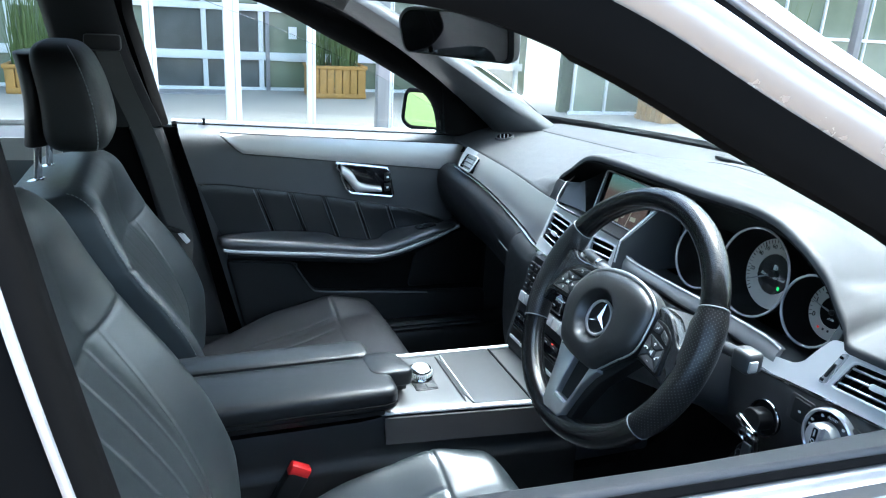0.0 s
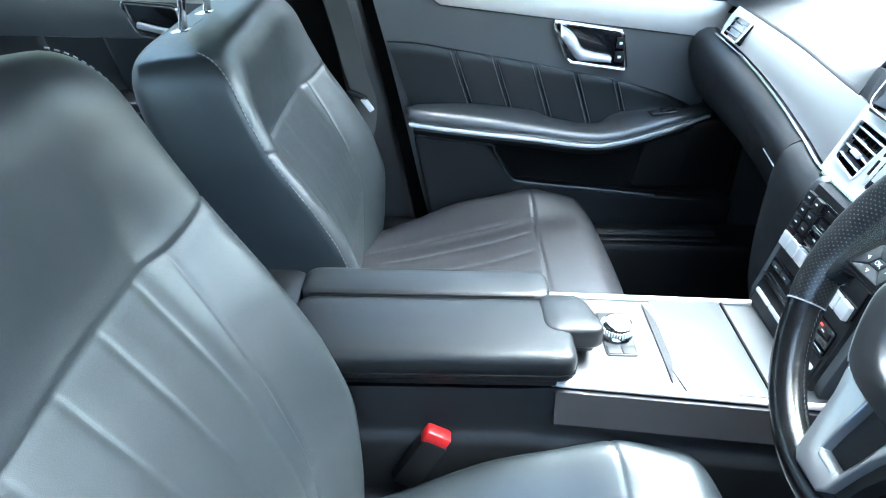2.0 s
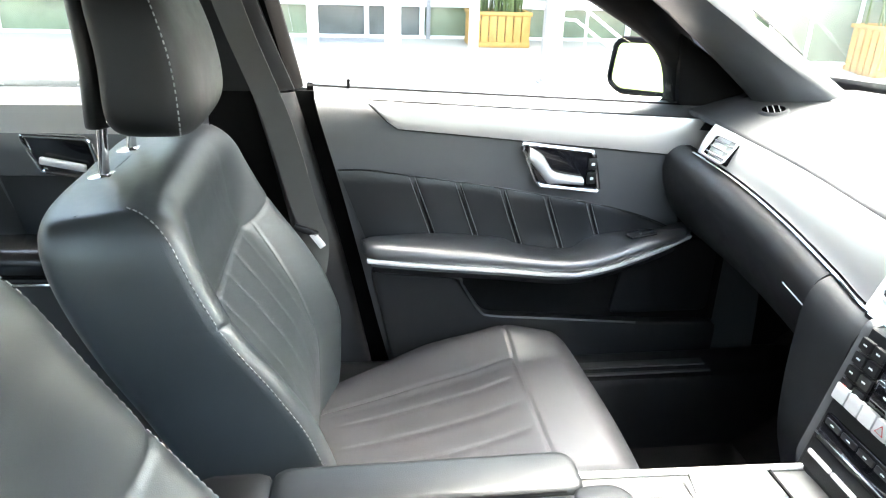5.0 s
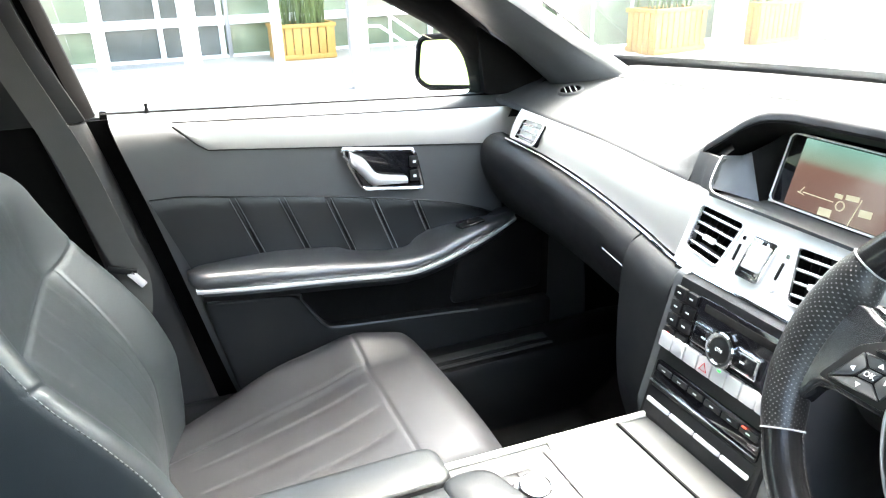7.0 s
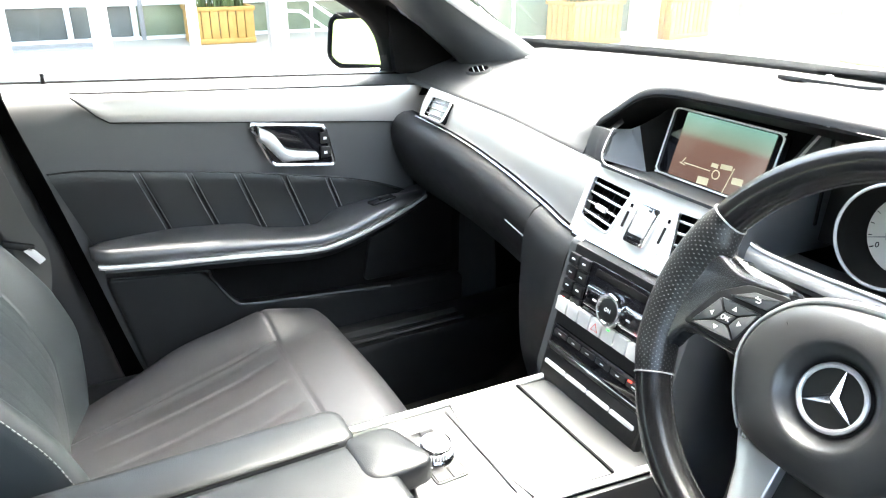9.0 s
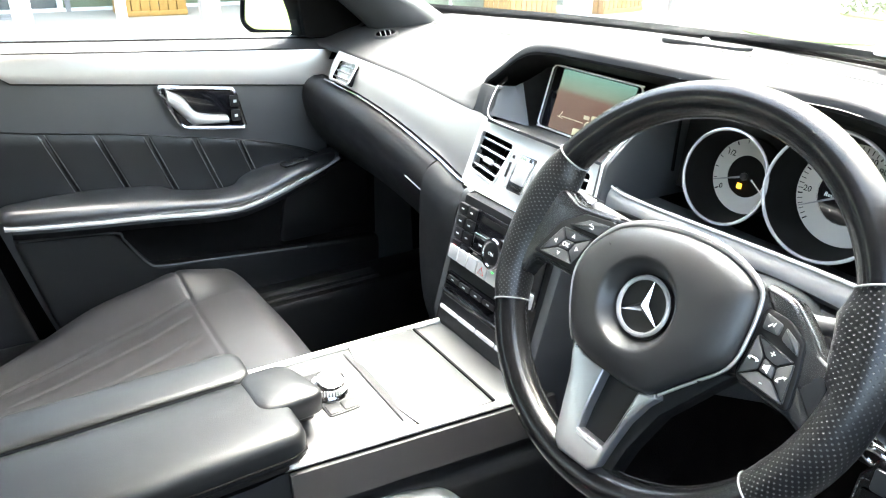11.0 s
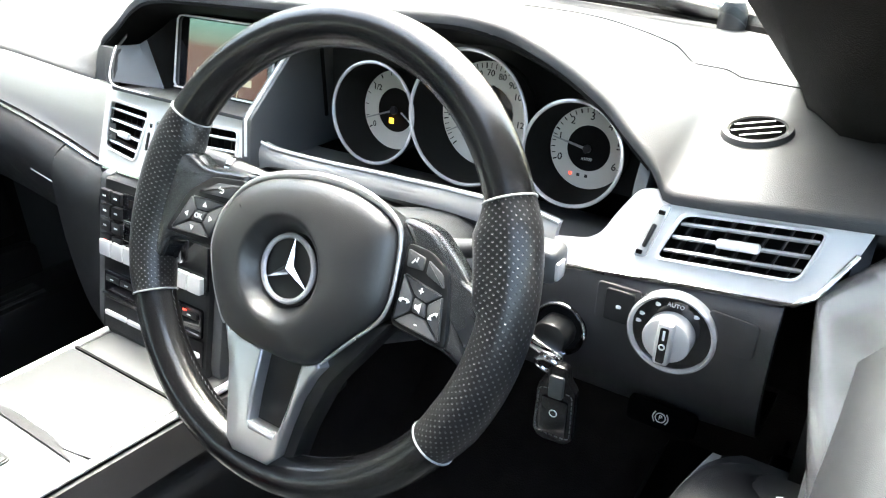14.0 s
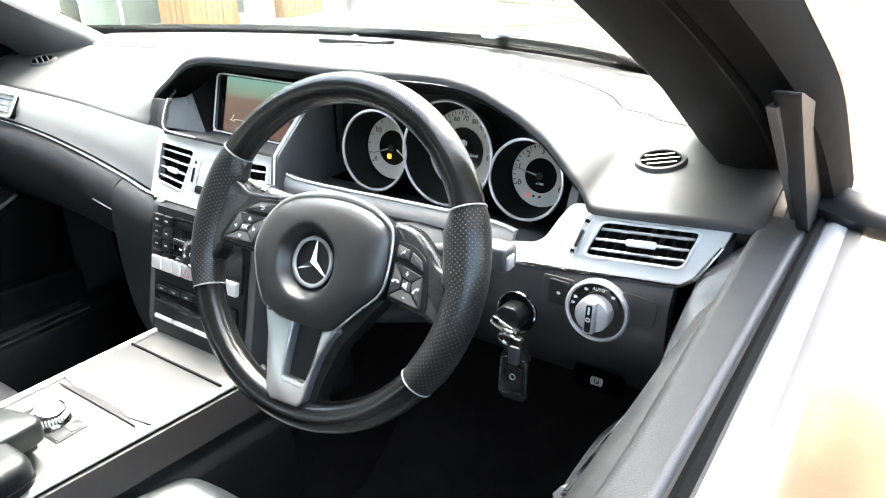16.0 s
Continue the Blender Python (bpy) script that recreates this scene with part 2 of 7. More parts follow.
def box(center, size, bevel=0.0, seg=2, m=None, bm=None):
    out = bmesh.new()
    bmesh.ops.create_cube(out, size=1.0)
    bmesh.ops.scale(out, vec=size, verts=out.verts)
    if bevel:
        bmesh.ops.bevel(out, geom=out.edges[:], offset=bevel, segments=seg, profile=0.5, affect="EDGES")
    if m is not None:
        out.transform(m)
    bmesh.ops.translate(out, vec=center, verts=out.verts)
    return join(bm, out) if bm else out


def join(a, b):
    """Adds the bmesh b to a."""
    tmp = bpy.data.meshes.new("tmp")
    b.to_mesh(tmp)
    b.free()
    a.from_mesh(tmp)
    bpy.data.meshes.remove(tmp)
    return a


def tube(path, r, seg=10, closed=False, bm=None, squash=1.0):
    """A round bar along a path of points; r a number or a function of 0..1."""
    p = [Vector(q) for q in path]
    n = len(p)
    rows = []
    up = Vector((0, 0, 1))
    for i in range(n):
        a, b = (p[i - 1], p[(i + 1) % n]) if closed else (p[max(i - 1, 0)], p[min(i + 1, n - 1)])
        d = (b - a).normalized()
        if abs(d.dot(up)) > 0.95:
            up = Vector((1, 0, 0)) if abs(d.x) < 0.9 else Vector((0, 1, 0))
        s = d.cross(up).normalized()
        t = s.cross(d).normalized()
        up = t
        rad = r(i / max(1, n - 1)) if callable(r) else r
        rows.append([p[i] + rad * (math.cos(k * 2 * math.pi / seg) * s + squash * math.sin(k * 2 * math.pi / seg) * t) for k in range(seg)])
    out = grid(rows, close_u=True, close_v=closed, cap=not closed)
    return join(bm, out) if bm else out


def plate(outline, depth, m, bevel=0.0, seg=2, bm=None):
    """A flat plate from an outline in x, y, extruded by depth along its z and set by the matrix m."""
    out = bmesh.new()
    vs = [out.verts.new((x, y, 0)) for x, y in outline]
    f = out.faces.new(vs)
    ext = bmesh.ops.extrude_face_region(out, geom=[f])
    top = [v for v in ext["geom"] if isinstance(v, bmesh.types.BMVert)]
    bmesh.ops.translate(out, vec=(0, 0, depth), verts=top)
    if bevel:
        tops = set(top)
        edges = [e for e in out.edges if e.verts[0] in tops and e.verts[1] in tops]
        bmesh.ops.bevel(out, geom=edges, offset=bevel, segments=seg, profile=0.5, affect="EDGES")
    out.transform(m)
    return join(bm, out) if bm else out


def rounded(outline, r, n=5):
    """Rounds the corners of a 2D outline."""
    out = []
    k = len(outline)
    for i in range(k):
        p, a, b = Vector(outline[i]), Vector(outline[i - 1]), Vector(outline[(i + 1) % k])
        da, db = (a - p), (b - p)
        q = min(r, da.length * 0.45, db.length * 0.45)
        s, e = p + da.normalized() * q, p + db.normalized() * q
        for j in range(n + 1):
            f = j / n
            v = s * (1 - f) ** 2 + p * 2 * f * (1 - f) + e * f * f
            out.append((v.x, v.y))
    return out


def rect(w, h, r=0.0, n=5):
    o = [(-w / 2, -h / 2), (w / 2, -h / 2), (w / 2, h / 2), (-w / 2, h / 2)]
    return rounded(o, r, n) if r else o


def ring(r_out, r_in, depth, m, seg=48, bevel=0.0, bm=None):
    """A flat ring (washer) along z of m, its face rounded."""
    prof = [(r_in, 0), (r_in, depth - bevel), (r_in + bevel, depth), (r_out - bevel, depth), (r_out, depth - bevel), (r_out, 0)]
    rows = []
    for k in range(seg):
        a = k * 2 * math.pi / seg
        rows.append([m @ Vector((r * math.cos(a), r * math.sin(a), z)) for r, z in prof])
    out = grid(rows, close_u=True, close_v=True)
    return join(bm, out) if bm else out


def disc(r, depth, m, seg=40, bevel=0.0, bm=None):
    return plate([(r * math.cos(k * 2 * math.pi / seg), r * math.sin(k * 2 * math.pi / seg)) for k in range(seg)], depth, m, bevel, 2, bm)


def lathe(prof, m, seg=40):
    """Turns a profile of (r, z) about z of m."""
    rows = [[m @ Vector((r * math.cos(k * 2 * math.pi / seg), r * math.sin(k * 2 * math.pi / seg), z)) for k in range(seg)] for r, z in prof]
    return grid(rows, close_u=True, cap=True)


def frame_of(origin, x, y):
    """A matrix with the given origin, x and y axes."""
    x = Vector(x).normalized()
    z = x.cross(Vector(y)).normalized()
    y = z.cross(x)
    m = Matrix((x, y, z)).transposed().to_4x4()
    m.translation = origin
    return m


def lettering(text, size, m, mat, parent, name="lettering", depth=0.0003, label="", shear=0.0):
    """Printed characters in the built-in font, as a mesh under parent; m in the parent's thing's own frame."""
    cu = bpy.data.curves.new("tmp_text", "FONT")
    cu.body, cu.size, cu.align_x, cu.align_y, cu.extrude, cu.resolution_u, cu.shear = text, size, "CENTER", "CENTER", depth, 2, shear
    tmp = bpy.data.objects.new("tmp_text", cu)
    me = bpy.data.meshes.new_from_object(tmp)
    bpy.data.objects.remove(tmp)
    bpy.data.curves.remove(cu)
    me.name = name
    me.materials.clear()
    me.materials.append(mat)
    me.transform(m)
    ob = new(name, me)
    ob.parent = parent
    ORIGIN[ob.name] = ORIGIN[parent.name]
    return tagged(ob, label)
# ---- car shell: floor, pillars, roof, glass ----
def belt_z(x):
    return 0.9865 - 0.0455 * x


def screen_base(y):
    return 1.09 - 0.52 * y * y


def pillar(name, path_a, path_b, depth, mat, label, n=16):
    """A pillar trim between two edge lines, with thickness and a rounded face."""
    a, b = smooth_line(path_a, n), smooth_line(path_b, n)
    d = Vector(depth)
    rows = []
    for p, q in zip(a, b):
        rows.append([p, p + (q - p) * 0.12 - d * 0.35, p + (q - p) * 0.5 - d * 0.5, p + (q - p) * 0.88 - d * 0.35, q, q + d, p + d])
    return solo(name, grid(rows, close_u=True, cap=True), mat, label, "pillar", "structure", sharp=60)


for side, word in ((1, "passenger"), (-1, "driver")):
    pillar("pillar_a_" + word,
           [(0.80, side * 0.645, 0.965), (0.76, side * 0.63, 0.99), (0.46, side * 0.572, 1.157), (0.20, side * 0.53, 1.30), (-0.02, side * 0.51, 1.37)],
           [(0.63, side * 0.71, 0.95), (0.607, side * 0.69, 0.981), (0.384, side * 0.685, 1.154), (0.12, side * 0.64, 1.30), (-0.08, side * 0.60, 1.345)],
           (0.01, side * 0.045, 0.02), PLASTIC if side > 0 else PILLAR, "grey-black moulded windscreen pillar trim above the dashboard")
    pillar("pillar_b_" + word,
           [(-0.110, side * 0.715, 0.40), (-0.160, side * 0.722, 0.64), (-0.208, side * 0.728, 0.84), (-0.246, side * 0.735, 0.985)],
           [(-0.20, side * 0.712, 0.40), (-0.245, side * 0.719, 0.64), (-0.285, side * 0.725, 0.84), (-0.320, side * 0.732, 0.985)],
           (0.0, side * 0.02, 0.0), KNEE, "grey-black lower centre pillar trim behind the front door")
    pillar("pillar_b_upper_" + word,
           [(-0.246, side * 0.737, 0.989), (-0.300, side * 0.70, 1.15), (-0.335, side * 0.64, 1.33)],
           [(-0.43, side * 0.737, 0.989), (-0.455, side * 0.70, 1.15), (-0.48, side * 0.64, 1.33)],
           (0.0, side * 0.03, 0.0), HARD, "black upper centre pillar trim with the belt guide")
    # added black plate that stands for the shaded gap and covers what lies behind
    solo("pillar_b_shade_" + word, plate([(-0.42, 0.34), (-0.02, 0.34), (-0.08, 0.60), (-0.21, 0.985), (-0.40, 0.985)], 0.008, frame_of((0, side * 0.757, 0), (1, 0, 0), (0, 0, 1))), RUBBER, "flat black plate standing for the shaded gap behind the pillar trim", "pillar", "structure")
    pillar("pillar_c_" + word,
           [(-1.02, side * 0.74, 0.97), (-1.16, side * 0.68, 1.15), (-1.28, side * 0.62, 1.31)],
           [(-1.22, side * 0.74, 0.97), (-1.34, side * 0.68, 1.15), (-1.45, side * 0.62, 1.31)],
           (0.0, side * 0.06, 0.0), HEADLINER, "grey fabric rear pillar trim")


def roof_rows(z_off, grow=0.0):
    rows = []
    for i in range(17):
        x = -1.5 + i * (1.66 + grow) / 16
        hw = lin(x, (-1.5, 0.50), (-1.2, 0.60), (-0.4, 0.64), (0.0, 0.62), (0.2, 0.58))
        zc = lin(x, (-1.5, 1.33), (-0.9, 1.42), (-0.4, 1.435), (0.0, 1.40), (0.18, 1.345))
        rows.append([(x, hw * (-1 + 2 * j / 20) * (1 + grow), zc - 0.075 * abs(-1 + 2 * j / 20) ** 3 + z_off) for j in range(21)])
    return rows


solo("ceiling", sheet(roof_rows(0.0), (0, 0, 0.012)), HEADLINER, "dark grey fabric roof lining of the car", "headliner", "structure")
solo("roof_panel", sheet(roof_rows(0.022, 0.03), (0, 0, 0.004)), BODY, "silver painted car roof", "roof", "structure")


def glass_sheet(name, rows, thick, label, category):
    ob = solo(name, sheet(rows, thick), WINDOW, label, category, "structure")
    ob.visible_shadow = False
    return ob


# windscreen
rows = []
for j in range(13):
    f = j / 12
    row = []
    for i in range(25):
        v = -1 + i / 12
        y = v * (0.745 - 0.165 * f)
        x0, z0 = screen_base(y) + 0.01, 0.985
        x1, z1 = 0.20 - 0.10 * v * v, 1.372 - 0.06 * v * v
        row.append((x0 + (x1 - x0) * f, y, z0 + (z1 - z0) * f + 0.035 * math.sin(math.pi * f)))
    rows.append(row)
glass_sheet("windscreen", rows, (0.004, 0, 0.004), "clear raked laminated windscreen", "windscreen")
rows = [[(-1.48 - 0.62 * (1 - f) + 0.1 * v * v, v * (0.68 - 0.12 * f), 1.0 + 0.33 * f - 0.05 * v * v * f) for v in (-1, -0.5, 0, 0.5, 1)] for f in (0, 0.25, 0.5, 0.75, 1)]
glass_sheet("rear_window", rows, (-0.004, 0, 0.004), "clear raked rear window", "window")
# passenger front and both rear side windows, closed
rows = [[(-0.23 + 0.86 * u - (0.04 + 0.56 * u) * f, 0.765 - 0.12 * f, belt_z(-0.23 + 0.86 * u) - 0.02 + (1.335 - 0.06 * u * f - belt_z(0)) * f) for u in (0, 0.25, 0.5, 0.75, 1)] for f in (0, 0.2, 0.4, 0.6, 0.8, 1)]
glass_sheet("window_1", rows, (0, 0.004, 0.001), "closed lightly green tinted side window of the passenger door", "car window")
for side, name in ((1, "window_2"), (-1, "window_3")):
    rows = [[(-1.05 + 0.70 * u - 0.14 * f * (1 - u), side * (0.765 - 0.12 * f), 0.975 + 0.34 * f) for u in (0, 0.5, 1)] for f in (0, 0.5, 1)]
    glass_sheet(name, rows, (0, side * 0.004, 0.001), "closed tinted rear side window", "car window")

for side, word in ((1, "passenger"), (-1, "driver")):
    # added black wedge that stands for the shadow between dash end and pillar
    solo("pillar_foot_shade_" + word, plate(rounded([(0.520, 0.935), (0.530, 0.957), (0.600, 0.985), (0.640, 1.012), (0.78, 0.985), (0.80, 0.93)], 0.012), 0.05, frame_of((0, -0.694 if side < 0 else 0.760, 0), (1, 0, 0), (0, 0, 1)), 0.0), HARD, "black wedge standing for the shadow at the windscreen pillar's foot", "pillar", "structure")

# black gasket along the windscreen foot, bonnet, wiper
rows = []
for i in range(41):
    y = -0.76 + i * 0.038
    x = screen_base(y)
    rows.append([(x - 0.030, y, 1.001), (x - 0.014, y, 1.022), (x + 0.006, y, 1.020), (x + 0.05, y, 0.985), (x + 0.10, y, 0.965), (x + 0.10, y, 0.93), (x - 0.030, y, 0.93)])
solo("windscreen_gasket", grid(rows, close_u=True, cap=True), RUBBER, "black rubber gasket and scuttle at the windscreen foot", "gasket", "structure")
rows = []
for i in range(15):
    f = i / 14
    rows.append([(screen_base(y) + 0.10 + f * (0.95 - 0.18 * y * y), y, 0.972 - 0.05 * y * y - 0.03 * f - 0.14 * f ** 3 + 0.012 * math.exp(-((abs(y) - 0.35) / 0.09) ** 2)) for y in [-0.80 + k * 0.08 for k in range(21)]])
solo("bonnet", sheet(rows, (0, 0, -0.02)), BODY, "silver painted bonnet in front of the windscreen", "bonnet", "structure")

wiper = thing("wiper", pose(1.14, -0.30, 0.985), "black windscreen wiper with grey arm parked on the glass", "wiper")
def on_glass(y, f, lift=0.012):
    """A point just outside the windscreen, the part f of the way up it."""
    v = y / (0.745 - 0.165 * f)
    x0, x1, z1 = screen_base(y) + 0.01, 0.20 - 0.10 * v * v, 1.372 - 0.06 * v * v
    return Vector((x0 + (x1 - x0) * f + lift * 0.4, y, 0.985 + (z1 - 0.985) * f + 0.035 * math.sin(math.pi * f) + lift))


part("arm", tube(smooth_line([on_glass(y, f, 0.018) for y, f in ((-0.50, 0.06), (-0.46, 0.075), (-0.36, 0.085), (-0.25, 0.080), (-0.14, 0.065))], 24), lambda f: 0.012 - 0.005 * f, 8, squash=0.6), SATIN, wiper, "grey metal arm")
part("pivot_cap", lathe([(0.0, 0.02), (0.012, 0.018), (0.017, 0.008), (0.018, -0.03)], Matrix.Translation(on_glass(-0.505, 0.055, 0.008))), HARD, wiper)
part("blade", tube(smooth_line([on_glass(y, f, 0.010) for y, f in ((-0.50, 0.035), (-0.38, 0.055), (-0.2, 0.055), (0.05, 0.045), (0.20, 0.035))], 30), 0.008, 6, squash=1.3), RUBBER, wiper, "black rubber blade")
part("blade_joint", box(on_glass(-0.15, 0.064, 0.02), (0.05, 0.03, 0.016), 0.004), SATIN, wiper)

# floor, tunnel and sills
rows = []
for i in range(30):
    x = -1.2 + i * 0.075
    lift = max(0.0, x - 0.62) * 0.9 + max(0, x - 0.85) * 0.4
    rows.append([(x, -0.75 + j * 0.05, 0.30 + lift + (0.16 if abs(-0.75 + j * 0.05) < 0.12 else 0.0)) for j in range(31)])
solo("floor", sheet(rows, (0, 0, -0.02)), CARPET, "dark grey carpeted car floor", "floor", "structure")
mat_bm = plate(rounded([(0.28, 0.17), (0.66, 0.17), (0.66, 0.54), (0.28, 0.54)], 0.05), 0.008, pose(0, 0, 0.302), 0.003)
solo("floor_mat", mat_bm, CARPET, "dark carpet mat in the passenger footwell", "floor mat")
for side, word in ((1, "passenger"), (-1, "driver")):
    rows = [[(x, side * y, z) for y, z in ((0.535, 0.30), (0.54, 0.455), (0.548, 0.468), (0.575, 0.472), (0.64, 0.47), (0.70, 0.44), (0.70, 0.30))] for x in (-0.30, 0.0, 0.3, 0.6, 0.85)]
    solo("door_sill_" + word, grid(rows, close_u=True, cap=True), HARD, "black plastic door sill cover", "sill", "structure")
    sp = thing("sill_plate", pose(0.3, side * 0.58, 0.47), "slim brushed steel plate on the door sill", "sill plate")
    part("plate", box((0.30, side * 0.592, 0.474), (0.50, 0.022, 0.004), 0.0015), ALU_LID, sp)
    part("ridge", box((0.30, side * 0.56, 0.474), (0.50, 0.008, 0.005), 0.002), ALU_LID, sp)
rows = [[(1.0 - 0.06 * k, y, 0.30 + 0.13 * k) for y in (-0.74, -0.3, 0.3, 0.74)] for k in range(6)]
solo("wall_front", sheet(rows, (0.03, 0, 0.01)), LINING, "dark carpeted bulkhead of the footwells", "bulkhead", "structure")

for side, word in ((1, "passenger"), (-1, "driver")):
    solo("door_jamb_" + word, plate([(-0.36, 0.36), (0.02, 0.36), (-0.03, 0.60), (-0.17, 0.975), (-0.35, 0.975)], 0.006, frame_of((0, side * 0.770, 0), (1, 0, 0), (0, 0, 1))), RUBBER, "black rubber sealed gap behind the front door", "door seal", "structure")
    solo("kick_panel_" + word, plate([(0.50, 0.30), (1.0, 0.30), (1.06, 0.93), (0.55, 0.93)], 0.01, frame_of((0, side * 0.715, 0), (1, 0, 0), (0, 0, 1))), LINING, "dark footwell side lining", "footwell", "structure")
# dark outer flanks that close the car below its windows
for side, word in ((1, "passenger"), (-1, "driver")):
    rows = []
    for i in range(25):
        x = -1.6 + i * 0.15
        zt = belt_z(max(-0.5, min(0.6, x))) - 0.012
        bulge = 0.006 * math.sin(math.pi * min(1, max(0, (x + 1.6) / 3.6)))
        rows.append([(x, side * (yy + bulge), zt - dz) for yy, dz in ((0.788, 0.0), (0.796, 0.012), (0.799, 0.05), (0.801, 0.20), (0.802, 0.32), (0.798, 0.5), (0.785, 0.72))])
    solo("flank_" + word, sheet(rows, (0, -side * 0.012, 0)), BODY, "silver painted car flank below the windows", "body side", "structure")
# ---- dashboard ----
dash = thing("dashboard", pose(0.60, 0.0, 0.60), "black dashboard with satin aluminium trim and chrome edged vents", "dashboard")


def lip(y):
    """Height of the cowl's edge over the screen and the dials; 0 outside it."""
    if y < -0.566 or y > 0.205:
        return 0.0
    return lin(y, (-0.566, 0.950), (-0.552, 0.968), (-0.537, 0.979), (-0.498, 1.008), (-0.453, 1.034), (-0.40, 1.052), (-0.36, 1.056), (-0.243, 1.052), (0.02, 1.046), (0.050, 1.043), (0.073, 1.038), (0.095, 1.028), (0.123, 1.009), (0.159, 0.979), (0.185, 0.958), (0.205, 0.945))


def band_top(y):
    return lin(y, (-0.72, 0.958), (-0.55, 0.945), (0.0, 0.934), (0.13, 0.935), (0.38, 0.949), (0.62, 0.953))


def dash_edge(y):
    """Where the padded top begins: x, z."""
    base = (0.505, band_top(y) + 0.003)
    h = lip(y)
    if h < 0.9 or y > 0.160:
        return base
    k = min(1.0, max(0.0, (h - 0.945) / 0.06))
    return (0.505 + 0.025 * k, max(h, base[1]))


def dash_top(y, g):
    """A point on the padded top: g runs from its rear edge (0) to the windscreen (1)."""
    x0, z0 = dash_edge(y)
    xw = screen_base(y)
    raised = z0 - band_top(y)
    flat = band_top(y) + 0.003 + (0.997 - band_top(y)) * (1 - (1 - min(1, g * 1.25)) ** 2.2)
    if y > 0.160:
        swell = max(0.0, lin(y, (0.160, 0.979), (0.20, 0.955), (0.26, band_top(0.26) + 0.003)) - band_top(y) - 0.003)
        f = min(1, g / 0.06)
        raised = swell * f * f * (3 - 2 * f)
    hump = raised * max(0.0, 1 - g / 0.85) ** 1.35 * (1 + 0.10 * math.sin(math.pi * min(1, g / 0.25)))
    return Vector((x0 + (xw - x0) * g, y, min(flat + hump, max(z0 + 0.006, 1.0)) - (0.003 if g == 0 else 0.0)))


def on_dash(x, y, lift=0.0):
    """A frame on the dash top at x, y: its z along the surface's normal."""
    x0 = dash_edge(y)[0]
    g = (x - x0) / (screen_base(y) - x0)
    p = dash_top(y, g)
    u, v = dash_top(y, g + 0.02) - p, dash_top(y + 0.01, g) - p
    n = u.cross(v).normalized()
    return frame_of(p + n * lift, (n.cross(Vector((1, 0, 0)))), n.cross(n.cross(Vector((1, 0, 0)))))


rows = [[dash_top(y, (k / 44) ** 1.4) for k in range(45)] for y in [-0.735 + i * 0.00735 for i in range(201)]]
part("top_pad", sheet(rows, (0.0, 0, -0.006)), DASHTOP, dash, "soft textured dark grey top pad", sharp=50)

# inner wall of the cowl, dark, and its floor
rows = []
for i in range(61):
    y = -0.549 + i * 0.708 / 60
    x0, z0 = dash_edge(y)
    rows.append([(x0 + 0.0005, y, z0 - 0.0065), (x0 + 0.03, y * 0.99, z0 - 0.020), (0.645, y * 0.98, max(0.90, z0 - 0.045))])
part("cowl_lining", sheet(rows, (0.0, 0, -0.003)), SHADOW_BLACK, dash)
rows = []
for i in range(17):
    y = 0.110 + i * 0.049 / 16
    x0, z0 = dash_edge(y)
    f = (y - 0.110) / 0.049
    x0, z0 = 0.512 + (dash_edge(0.159)[0] - 0.512) * f, 0.981 - 0.002 * f
    xb = 0.494 + 0.013 * min(1, (y - 0.110) / 0.03)
    rows.append([(xb, y - 0.006 * (y < 0.13), band_top(y) + 0.001), (xb + (x0 - xb) * 0.25, y - 0.004 * (y < 0.13), band_top(y) + (z0 - band_top(y)) * 0.45), (x0 - (x0 - xb) * 0.25, y, band_top(y) + (z0 - band_top(y)) * 0.8), (x0, y, z0 - 0.003)])
part("cowl_corner", sheet(rows, (0.006, 0, 0)), DASHTOP, dash, "soft corner of the cowl beside the display")
part("cowl_end", plate(rounded([(0.506, 0.888), (0.512, 0.944), (0.524, 0.966), (0.60, 0.985), (0.62, 0.888)], 0.006), 0.010, frame_of((0, -0.540, 0), (1, 0, 0), (0, 0, 1)), 0.002), PLASTIC, dash, "moulded end of the cowl beside the dials")


def band_low(y):
    return lin(y, (-0.70, 0.890), (-0.55, 0.884), (0.0, 0.842), (0.125, 0.840), (0.205, 0.857), (0.32, 0.879), (0.43, 0.893), (0.52, 0.899), (0.62, 0.901))


def band(y0, y1, n, top=None, low=None):
    rows = []
    for i in range(n):
        y = y0 + (y1 - y0) * i / (n - 1)
        zt, zl = (top or band_top)(y), (low or band_low)(y)
        rows.append([(0.504 - 0.025 * f - 0.004 * math.sin(math.pi * f), y, zt + (zl - zt) * f) for f in (0, 0.03, 0.2, 0.4, 0.6, 0.8, 0.97, 1)])
    return rows


# aluminium band on the passenger side, widening towards the middle
part("trim_band", sheet(band(0.118, 0.548, 30), (0.006, 0, 0)), ALU, dash, "satin aluminium trim band")
part("trim_band", sheet(band(0.548, 0.625, 6), (0.006, 0, 0)), SATIN, dash, "silver end piece around the side vent")
part("trim_edge", tube([(0.4715, y, band_low(y) - 0.001) for y in [0.118 + i * 0.0127 for i in range(41)]], 0.0022, 6), CHROME, dash, "thin chrome edge")


